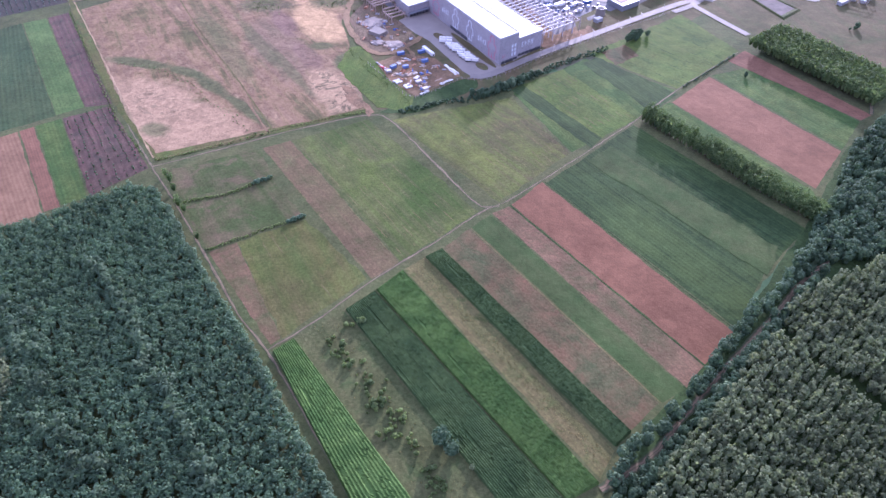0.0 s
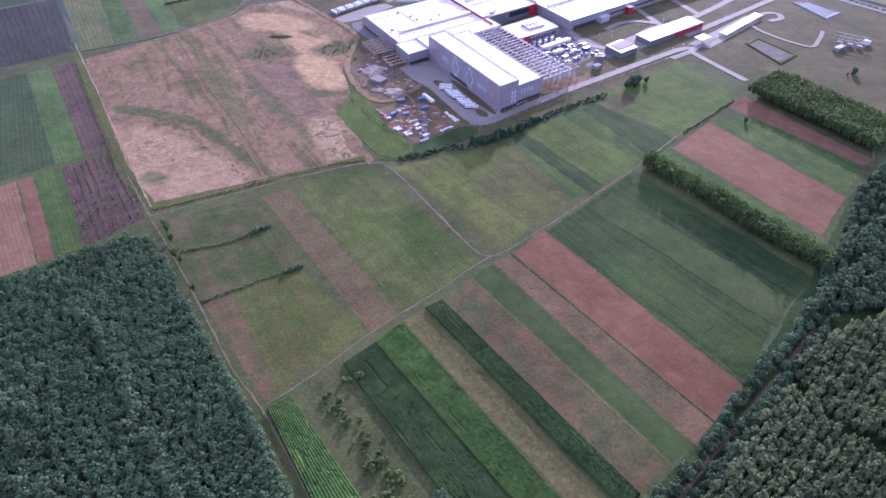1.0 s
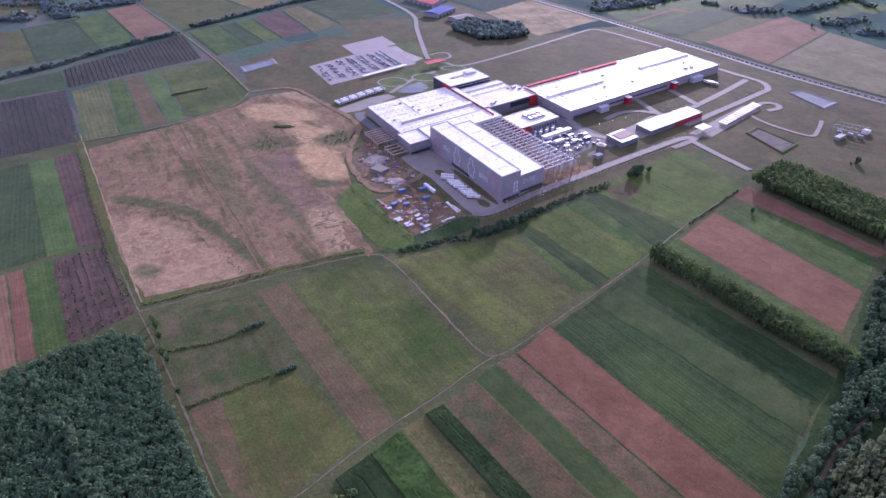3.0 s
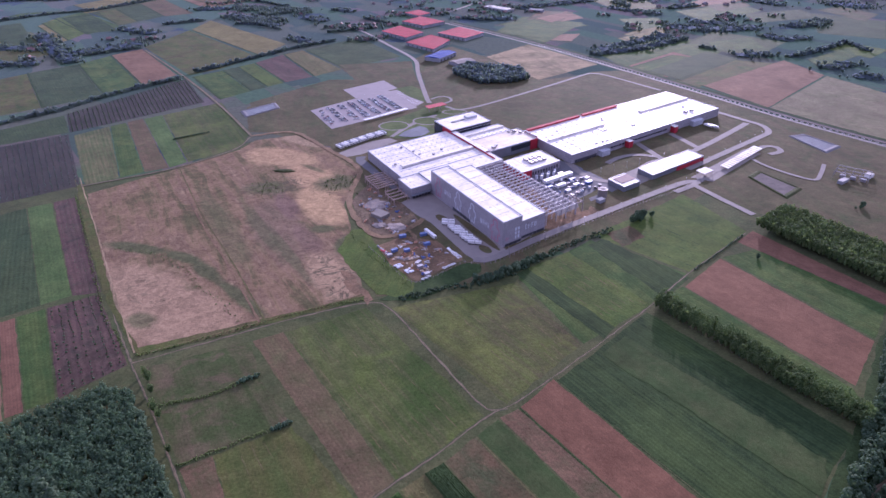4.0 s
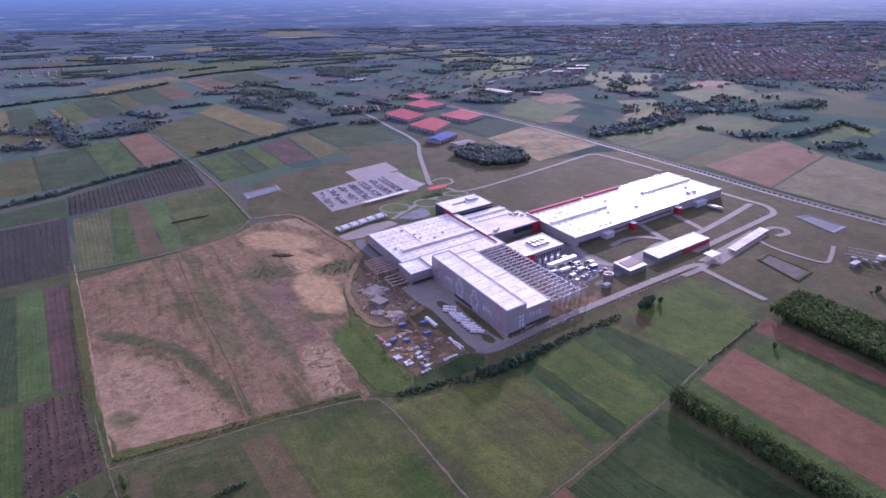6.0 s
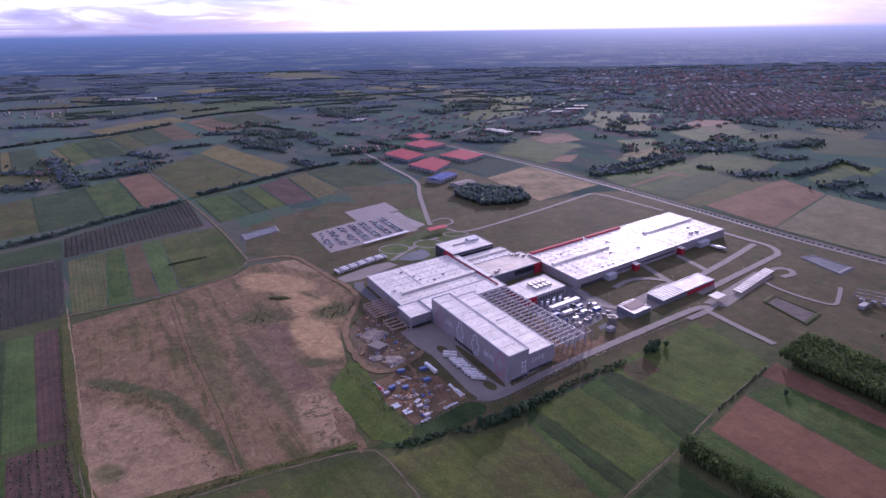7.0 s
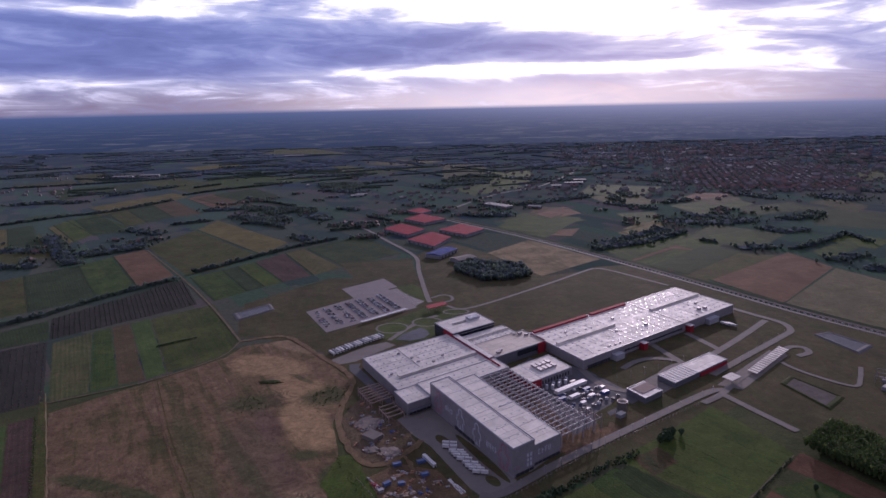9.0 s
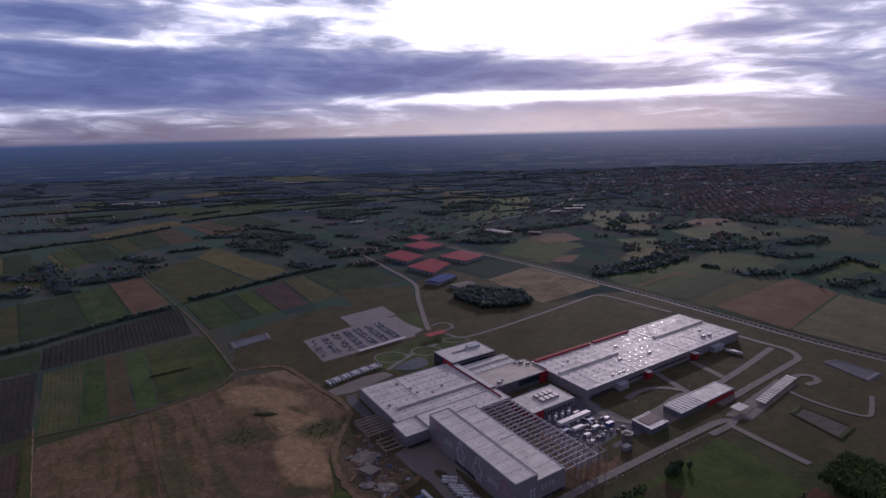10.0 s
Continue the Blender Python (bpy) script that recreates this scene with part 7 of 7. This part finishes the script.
for k in range(3):
    copy_thing(LORRY, pose(px + 4 * k, py - 2 * k, 0.31, 0, 0, -60))

# car park rows: planting strips and parked cars
A0, A1, B0, B1 = Vector((-211, 1040)), Vector((-175, 968)), Vector((-108, 1140)), Vector((-66, 1062))
count = 0
for k in range(7):
    q = (k + 0.35) / 7
    p0, p1 = A0.lerp(B0, q), A1.lerp(B1, q)
    way = (p1 - p0).normalized()
    side = Vector((way.y, -way.x))
    turn = math.degrees(math.atan2(side.y, side.x))
    hedge([tuple(p0), tuple(p1)], 1.0, (0.15, 0.28), LEAF_EAST, "dark planting strip between parking bays", 80 + k, wide=0.5)
    for s in (-1, 1):
        for j in range(int((p1 - p0).length / 2.6)):
            if br.random() < (0.34 if k < 3 else 0.66):
                c = p0 + way * (j * 2.6 + 1.3) + side * s * 2.9
                i = br.choice((0, 0, 1, 1, 2, 2, 4, 5, 5, 3))
                m = pose(c.x, c.y, 0.30, 0, 0, turn + (180 if s > 0 else 0))
                if count < len(CARS):
                    CARS[count].matrix_world = m
                else:
                    copy_thing(CARS[i], m)
                count += 1
for k in range(9):
    a, b = Vector((-92, 1158)), Vector((-50, 1080))
    p = a.lerp(b, (k + 0.5) / 9)
    ob = strip("bay_line", PAINT, 0.5, [(p.x - 3, p.y - 5), (p.x + 9, p.y + 2)], "white parking bay line", "marking", z=0.36)

# storage yard
for x, y, lx, mat, t in ((-19, 597, 8, BLUE, 25), (-50, 584, 8, BLUE, 40), (-38, 584, 7, BLUE, 20), (-44, 613, 9, BLUE, 20), (-23, 617, 9, BLUE, 25), (-54, 574, 6, STEEL, 30), (-26, 560, 8, STEEL, 60), (-24, 553, 7, STEEL, 30), (-17, 540, 7, STEEL, 40)):
    container(x, y, t, lx * 0.8, 3.4, 2.8, PALEBLUE if mat is BLUE else mat, ("blue" if mat is BLUE else "grey") + " site cabin in the storage yard", "site_cabin")
container(-16, 618, -58, 20, 3, 3, WHITE, "long white site container beside the yard", "container")


def stack(x, y, turn, nx, ny, lx, ly, mat, label, seed):
    """A stack of long packs lying side by side on bearers, in uneven heights."""
    r = random.Random(seed)
    lx, ly = lx * 0.78, ly * 0.78
    ob = thing("material_stack", x, y, 0.2, turn, label, "stack")
    for i in range(nx):
        for j in range(ny):
            bm = bmesh.new()
            h = r.choice((0.5, 0.9, 1.2))
            ox, oy = (i - (nx - 1) / 2) * (lx + 0.6) + r.uniform(-0.4, 0.4), (j - (ny - 1) / 2) * (ly + 0.5) + r.uniform(-0.3, 0.3)
            box(bm, (ox - lx / 2, oy - ly / 2, 0), (ox + lx / 2, oy + ly / 2, h), 0.05)
            part("pack", bm, mat, ob)
    return ob


stack(4, 586, -60, 3, 2, 4, 1.6, WHITE, "white packed panels stacked in the yard", 1)
stack(10, 576, -60, 4, 3, 3.4, 1.3, WHITE, "white packed panels stacked in the yard", 2)
stack(3, 556, 40, 5, 2, 3.4, 1.1, WHITE, "row of white packed panels", 3)
stack(-18, 535, 40, 3, 2, 3.6, 1.2, WHITE, "row of white packed panels", 4)
stack(-44, 556, 40, 2, 3, 4, 2.2, PALELINE, "pale packed goods in the yard", 5)
stack(-34, 547, -50, 2, 3, 4, 2.4, PALELINE, "pale packed goods in the yard", 6)
stack(-31, 571, 25, 4, 3, 3, 1.8, TIMBER, "pale timber and pallet stacks", 7)
stack(-5, 560, 40, 3, 1, 3, 1.5, TIMBER, "timber stacks in the yard", 8)
stack(-60, 584, -50, 3, 2, 3, 1.6, REDPAINT, "red formwork stacked at the yard's edge", 9)
stack(-64, 590, -50, 3, 1, 4, 1.6, STEEL, "grey formwork stacked at the yard's edge", 10)
stack(-8, 588, 20, 3, 1, 3, 1.6, COLUMN, "precast concrete pieces in the yard", 11)
stack(-40, 598, 20, 3, 2, 3, 1.2, ORANGE, "rusty steel bundles in the storage yard", 12)
stack(-30, 590, 60, 2, 2, 3, 1.2, ORANGE, "rusty steel bundles in the storage yard", 13)


TARP = plain("dusty_sheeting", (0.44, 0.42, 0.42), 0.6, 0, 0.2)
yr = random.Random(77)
CLUTTER = ((TARP, "dusty grey packed goods lying in the yard"), (ORANGE, "brown steel parts lying in the yard"), (TIMBER, "pale timber lying in the yard"), (STEEL, "grey steel parts lying in the yard"), (ORANGE, "rusty steel parts lying in the yard"), (RUBBLE, "grey rubble lying in the yard"), (BLUE, "blue drums and crates in the yard"))
for poly, n in ((((-64, 590), (-43, 610), (-12, 600), (10, 568), (-26, 534), (-48, 560)), 52), (((-100, 700), (-90, 738), (-50, 684), (-34, 648), (-54, 618), (-82, 634)), 44)):
    k = 0
    while k < n:
        x, y = yr.uniform(-105, 15), yr.uniform(525, 745)
        if inside(x, y, poly):
            mat, words = yr.choice(CLUTTER)
            stack(x, y, yr.uniform(0, 180), yr.choice((1, 2, 2)), yr.choice((1, 2, 3)), yr.uniform(1.6, 3.4), yr.uniform(0.9, 1.6), mat, words, 100 + k)
            k += 1


def heap(name, x, y, rx, ry, h, mat, label, seed, n=26):
    """An uneven heap of broken material: a lumpy mound with loose blocks on it."""
    r = np.random.RandomState(seed)
    ob = thing(name, x, y, 0.08 if name == "soil_heap" else 0.25, 0, label, "heap")
    bm = bmesh.new()
    bmesh.ops.create_icosphere(bm, subdivisions=3, radius=1)
    for v in bm.verts:
        k = 0.75 + 0.5 * (noise.noise(v.co * 1.7 + Vector((seed, 0, 0))) + 0.5)
        v.co = Vector((v.co.x * rx * k, v.co.y * ry * k, max(0, v.co.z) * h * k))
    part("mound", bm, mat, ob)
    for i in range(n):
        a, q = r.rand() * 6.28, math.sqrt(r.rand()) * 1.1
        s = r.uniform(0.5, 1.4)
        bm = bmesh.new()
        bmesh.ops.create_cube(bm, size=1, matrix=pose(math.cos(a) * q * rx, math.sin(a) * q * ry, max(0.2, h * (1 - q) * 0.8), r.uniform(-20, 20), r.uniform(-20, 20), r.uniform(0, 180)) @ Matrix.Diagonal((s * 1.8, s, s * 0.6, 1)))
        part("block", bm, (RUBBLE, TARP, STEEL, ORANGE)[i % 4] if i % 5 else CONCRETE, ob)
    return ob


heap("rubble_heap", -52, 634, 11, 9, 2.0, RUBBLE, "heap of rubble and scrap on the building site", 3, 60)
heap("rubble_heap", -78, 690, 12, 14, 1.6, RUBBLE, "broken rubble and soil on the building site", 5, 60)
heap("rubble_heap", -70, 640, 8, 6, 1.2, RUBBLE, "broken rubble on the building site", 6, 30)
heap("soil_heap", -204, 791, 13, 4.5, 1.6, VERGE, "low grass-grown soil heap on the sand", 8, 0)
ob = container(-71, 661, -38, 16, 13, 4, CONCRETE, "pale flat-roofed site shed", "shed", CONCRETE)

# substation
sub = thing("substation", 488, 762, 0.3, -38, "fenced outdoor substation with steel gantries", "substation")
for k in range(5):
    for j in range(3):
        bm = bmesh.new()
        box(bm, (-18 + k * 9 - 0.25, -12 + j * 12 - 0.25, 0), (-18 + k * 9 + 0.25, -12 + j * 12 + 0.25, 8))
        part("gantry_post", bm, STEEL, sub)
for j in range(3):
    bm = bmesh.new()
    box(bm, (-18.3, -12 + j * 12 - 0.3, 8.004), (18.3, -12 + j * 12 + 0.3, 8.6))
    part("gantry_beam", bm, STEEL, sub)
for k in range(3):
    bm = bmesh.new()
    box(bm, (-12 + k * 11, -7, 0), (-6 + k * 11, -3, 3.5), 0.2)
    part("transformer", bm, STEEL, sub)
container(470, 748, 37, 16, 6, 4, WALL_PALE, "white substation control house", "cabin", ROOF)
container(510, 764, 37, 9, 7, 4.5, WHITE, "white hut by the substation", "cabin", ROOF)


# perimeter fence with pale concrete posts
def fence(points, gap, label):
    line = smooth_line(points, gap)
    ob = thing("fence", line[0].x, line[0].y, 0.0, 0, label, "fence")
    post = box_mesh("post", 0.35, 0.35, 2.5, COLUMN, 0.0)
    rail = None
    for i, p in enumerate(line):
        q = p - line[0]
        shared("post", post, ob, (q.x, q.y, 0))
        if i + 1 < len(line):
            d = line[i + 1] - p
            bm = bmesh.new()
            bmesh.ops.create_cube(bm, size=1, matrix=Matrix.Translation(q + d / 2 + Vector((0, 0, 1.6))) @ Matrix.Rotation(math.atan2(d.y, d.x), 4, "Z") @ Matrix.Diagonal((d.length - 0.36, 0.04, 0.08, 1)))
            part("rail", bm, STEEL, ob)


fence([(18, 561), (42, 560), (70, 580), (99, 605), (167, 656), (258, 719), (289, 743)], 5.0, "long wire fence on pale concrete posts")
fence([(-76, 592), (-52, 556), (-26, 526), (17, 563)], 5.0, "wire fence round the storage yard")


# low concrete marker slabs along the main road
posts = thing("guard_rail", 203, 1535, 0.0, 0, "row of pale concrete slabs along the main road", "guard rail")
slab = box_mesh("slab", 4.2, 0.8, 1.0, PALESLAB, 0.0)
line = smooth_line([(x + 6, y + 4) for x, y in MAIN_ROAD[2:]], 9.0)
for p, q in zip(line, line[1:]):
    shared("slab", slab, posts, (p.x - 203, p.y - 1535, 0.0), math.degrees(math.atan2(q.y - p.y, q.x - p.x)))


# lamp posts along the inner roads
def lamp_post(x, y, turn):
    ob = thing("street_lamp", x, y, 0.0, turn, "slim grey street lamp beside a site road", "street lamp", "street lamps")
    bm = bmesh.new()
    cyl(bm, 0.14, 0, 9, 8, 0.07)
    part("pole", bm, STEEL, ob)
    bm = bmesh.new()
    box(bm, (0, -0.15, 8.9), (1.3, 0.15, 9.1), 0.04)
    part("lamp_head", bm, WHITE, ob)
    return ob


first = lamp_post(60, 576, 120)
for a, b, n in (((75, 590), (290, 748), 14), ((310, 790), (450, 915), 9), ((-150, 1110), (-60, 1080), 4), ((180, 770), (290, 830), 6), ((-60, 1380), (-40, 1140), 6)):
    for k in range(n):
        q = (k + 0.5) / n
        copy_thing(first, pose(a[0] + (b[0] - a[0]) * q, a[1] + (b[1] - a[1]) * q, 0.0, 0, 0, 120))


# ---- distant buildings ----
def far_hall(x, y, turn, lx, ly, h, wall, roof, label, vents=0):
    ob = thing("hall", x, y, 0, turn, label, "building")
    bm = bmesh.new()
    box(bm, (-lx / 2, -ly / 2, 0), (lx / 2, ly / 2, h))
    part("wall", bm, wall, ob)
    bm = bmesh.new()
    vs = [[bm.verts.new((sx * (lx / 2 + 0.6), y, z)) for y, z in ((-ly / 2 - 0.6, h + 0.01), (0, h + 2.2), (ly / 2 + 0.6, h + 0.01))] for sx in (-1, 1)]
    for k in range(2):
        bm.faces.new((vs[0][k], vs[1][k], vs[1][k + 1], vs[0][k + 1]))
    for e in vs:
        bm.faces.new(e)
    bm.faces.new((vs[0][0], vs[0][2], vs[1][2], vs[1][0]))
    part("roof", bm, roof, ob)
    for k in range(vents):
        bm = bmesh.new()
        box(bm, (-lx / 2 + lx * (k + 0.3) / vents, -ly / 2 - 0.3, 0), (-lx / 2 + lx * (k + 0.7) / vents, -ly / 2 - 0.02, h * 0.6))
        part("door", bm, DARKMETAL, ob)
    return ob


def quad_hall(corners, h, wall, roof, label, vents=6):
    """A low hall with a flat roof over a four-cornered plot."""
    c = [Vector((*p, 0)) for p in corners]
    mid = sum(c, Vector()) / 4
    ob = thing("hall", mid.x, mid.y, 0, 0, label, "building")
    for name, z0, z1, grow, mat in (("wall", 0, h, 1.0, wall), ("roof", h + 0.004, h + 0.5, 1.01, roof)):
        bm = bmesh.new()
        lay = bm.loops.layers.uv.new("rows")
        lo = [bm.verts.new((p - mid) * grow + Vector((0, 0, z0))) for p in c]
        hi = [bm.verts.new((p - mid) * grow + Vector((0, 0, z1))) for p in c]
        for k in range(4):
            f = bm.faces.new((lo[k - 1], lo[k], hi[k], hi[k - 1]))
        f = bm.faces.new(hi)
        for l in f.loops:
            l[lay].uv = l.vert.co.xy
        bmesh.ops.recalc_face_normals(bm, faces=bm.faces[:])
        part(name, bm, mat, ob)
    a, b = c[0] - mid, c[3] - mid
    for k in range(vents):
        p = a.lerp(b, (k + 0.5) / vents) * 1.004
        d = (b - a).normalized()
        bm = bmesh.new()
        bmesh.ops.create_cube(bm, size=1, matrix=Matrix.Translation(p + Vector((0, 0, h * 0.4))) @ Matrix.Rotation(math.atan2(d.y, d.x), 4, "Z") @ Matrix.Diagonal((3, 0.4, h * 0.7, 1)))
        part("door", bm, DARKMETAL, ob)
    return ob


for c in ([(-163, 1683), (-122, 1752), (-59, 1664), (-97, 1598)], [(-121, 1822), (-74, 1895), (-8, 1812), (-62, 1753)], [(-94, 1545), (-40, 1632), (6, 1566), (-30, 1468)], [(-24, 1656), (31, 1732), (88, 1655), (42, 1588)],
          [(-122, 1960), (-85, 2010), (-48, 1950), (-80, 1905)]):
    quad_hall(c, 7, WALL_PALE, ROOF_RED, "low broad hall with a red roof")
far_hall(-14, 1414, 60, 70, 36, 8, WALL_PALE, ROOF_BLUE, "hall with a bright blue roof", 5)
far_hall(30, 1362, 38, 46, 30, 6, WALL_PALE, CONCRETE, "low pale storage hall", 3)
far_hall(153, 2040, -50, 95, 30, 7, WALL_PALE, ROOF, "long white distant hall", 6)
far_hall(260, 2010, -30, 40, 18, 6, WALL_PALE, ROOF, "white distant hall near a village", 2)
far_hall(-320, 2330, 10, 46, 20, 6, WALL_PALE, ROOF, "white distant farm hall", 2)
far_hall(-310, 2365, 10, 40, 16, 6, WALL_PALE, ROOF, "white distant farm hall", 2)
far_hall(480, 2560, 0, 70, 26, 8, WALL_PALE, ROOF, "white distant works hall", 3)
far_hall(520, 2650, 0, 50, 26, 8, WALL_PALE, ROOF, "white distant works hall", 3)
far_hall(410, 2480, 0, 60, 26, 8, WALL_PALE, ROOF, "white distant works hall", 3)
far_hall(-1010, 4300, 5, 120, 30, 8, WALL_PALE, ROOF, "white far-off works hall", 3)
far_hall(-1560, 3150, 5, 90, 26, 8, WALL_PALE, ROOF, "white far-off farm hall", 3)
far_hall(-1450, 3190, 5, 90, 26, 8, WALL_PALE, ROOF, "white far-off farm hall", 3)

HOUSE_WALL = plain("rendered_wall", (0.24, 0.22, 0.21), 0.8)
HOUSE_ROOF = plain("clay_tiles", (0.23, 0.14, 0.12), 0.8, 0, 0.3, 0.02)
HOUSE_ROOF2 = plain("grey_tiles", (0.24, 0.21, 0.21), 0.8, 0, 0.3, 0.02)


def house_mesh():
    bm = bmesh.new()
    box(bm, (-5.5, -4.2, 0), (5.5, 4.2, 3.6))
    wall = bpy.data.meshes.new("wall")
    bm.to_mesh(wall)
    bm.free()
    wall.materials.append(HOUSE_WALL)
    bm = bmesh.new()
    vs = [[bm.verts.new((sx * 6.1, y, z)) for y, z in ((-4.9, 3.2), (0, 7.0), (4.9, 3.2))] for sx in (-1, 1)]
    for k in range(2):
        bm.faces.new((vs[0][k], vs[1][k], vs[1][k + 1], vs[0][k + 1]))
    for e in vs:
        bm.faces.new(e)
    roof = bpy.data.meshes.new("roof")
    bm.to_mesh(roof)
    bm.free()
    roof.materials.append(HOUSE_ROOF)
    return wall, roof


HW, HR = house_mesh()


def house(x, y, turn, s=1.0):
    ob = thing("house", x, y, 0, turn, "small village house with a tiled gable roof", "house", "village houses")
    under(new("wall", HW), ob)
    under(new("roof", HR), ob)
    for sx in (-2.5, 1.2):
        shared("window", HOUSE_WINDOW, ob, (sx, -4.23, 1.2))
    shared("chimney", HOUSE_CHIMNEY, ob, (2.4, 1.0, 5.0))
    return ob


HOUSE_WINDOW, HOUSE_CHIMNEY = box_mesh("window", 1.3, 0.052, 1.4, GLASS, 0.0), box_mesh("chimney", 0.8, 0.8, 2.8, HOUSE_ROOF, 0.0)
gardens = []


for cx, cy, n, sx, sy in ((-235, 1800, 12, 45, 60), (-200, 1625, 5, 18, 25), (-20, 2050, 14, 90, 90), (120, 2180, 12, 110, 90), (-920, 1500, 6, 60, 50), (-800, 1640, 4, 60, 40), (560, 1760, 9, 90, 80), (-560, 2250, 12, 130, 120), (760, 1900, 8, 110, 90), (-1190, 1560, 8, 80, 60)):
    for k in range(n):
        hx, hy = cx + br.gauss(0, sx), cy + br.gauss(0, sy)
        house(hx, hy, br.uniform(0, 180))
        gardens += [(hx + br.choice((-1, 1)) * br.uniform(8, 22), hy + br.uniform(-22, 12), br.uniform(0.4, 0.85)) for _ in range(9)]
stand("garden_trees", LEAF_FAR_HAZE, gardens, FARTREE, "dark garden trees round village houses", "trees", 72)


def town(name, places, label, seed):
    """A town's houses as one object: gabled boxes along streets."""
    r = random.Random(seed)
    verts, walls, roofs = [], [], []
    for x, y, s, h in places:
        a = radians(r.choice((20, 110)) + r.uniform(-8, 8))
        ca, sa = math.cos(a), math.sin(a)
        b = len(verts)
        lx, ly = 5.2 * s * r.uniform(0.8, 1.4), 4.2 * s * r.uniform(0.8, 1.2)
        for px, py, pz in ((-lx, -ly, 0), (lx, -ly, 0), (lx, ly, 0), (-lx, ly, 0), (-lx, -ly, h), (lx, -ly, h), (lx, ly, h), (-lx, ly, h), (-lx, 0, h + ly * 0.7), (lx, 0, h + ly * 0.7)):
            verts.append((x + px * ca - py * sa, y + px * sa + py * ca, pz))
        walls += [(b, b + 1, b + 5, b + 4), (b + 2, b + 3, b + 7, b + 6), (b + 1, b + 2, b + 6, b + 5), (b + 3, b, b + 4, b + 7), (b + 5, b + 6, b + 9), (b + 7, b + 4, b + 8)]
        roofs += [(b + 4, b + 5, b + 9, b + 8), (b + 6, b + 7, b + 8, b + 9)]
    me = bpy.data.meshes.new(name)
    me.from_pydata(verts, [], walls + roofs)
    for m in (HOUSE_WALL, HOUSE_ROOF, HOUSE_ROOF2, ROOF):
        me.materials.append(m)
    for i, p in enumerate(me.polygons):
        if i >= len(walls):
            n = ((i - len(walls)) // 2 * 7919) % 10
            p.material_index = 1 if n < 5 else (2 if n < 9 else 3)
    ob = new(name, me)
    return tagged(ob, label, "town", kind="stuff")


tr = random.Random(5)
places, greens = [], []
CORE = [(860, 2380), (1130, 2300), (1400, 2330), (1780, 2970), (1600, 3250), (1250, 3330), (1000, 2800)]
while len(places) < 3600:
    y = tr.uniform(2150, 5000)
    x = tr.uniform(0.16, 0.66) * y
    dense = 1.0 if inside(x + tr.gauss(0, 60), y + tr.gauss(0, 60), CORE) else 0.22 * math.exp(-((x - 1500) / 900) ** 2 - ((y - 3900) / 800) ** 2) + 0.012
    if tr.random() < dense * (0.62 + 0.7 * noise.noise((x * 0.005, y * 0.005, 4))):
        gx = round((x - 0.3 * y) / 30) * 30 + 0.3 * y + tr.uniform(-5, 5)
        big = tr.random() < (0.03 if dense > 0.9 else 0.12)
        places.append((gx, y, 2.4 if big else tr.uniform(0.8, 1.2), 10 if big else tr.uniform(3.2, 6)))
        if tr.random() < 0.8:
            greens.append((gx + 15 + tr.uniform(-5, 5), y + tr.uniform(-15, 15), tr.uniform(0.3, 0.6)))
near = sorted((p for p in places if p[2] < 1.5 and inside(p[0], p[1], CORE)), key=lambda p: p[1])[:160]
for x, y, size, h in near:
    house(x, y, tr.choice((20, 110)) + tr.uniform(-8, 8))
chosen = set(near)
places = [p for p in places if p not in chosen]
town("town", places, "distant town of red-roofed houses among trees", 9)
stand("town_trees", LEAF_FAR_HAZE, greens, FARTREE[:3], "dark garden trees between the town's houses", "trees", 71)
places = []
for cx, cy, n, sx, sy in ((330, 2480, 60, 120, 130), (520, 2950, 60, 200, 160), (-100, 2350, 40, 160, 120), (800, 2250, 50, 200, 130), (-500, 2900, 40, 260, 160), (-1450, 3170, 40, 250, 60), (-1700, 2600, 30, 160, 100), (200, 3500, 60, 500, 160)):
    places += [(cx + tr.gauss(0, sx), cy + tr.gauss(0, sy), tr.uniform(0.8, 1.3), tr.uniform(3.2, 5)) for _ in range(n)]
town("villages", places, "scattered far-off village houses", 10)
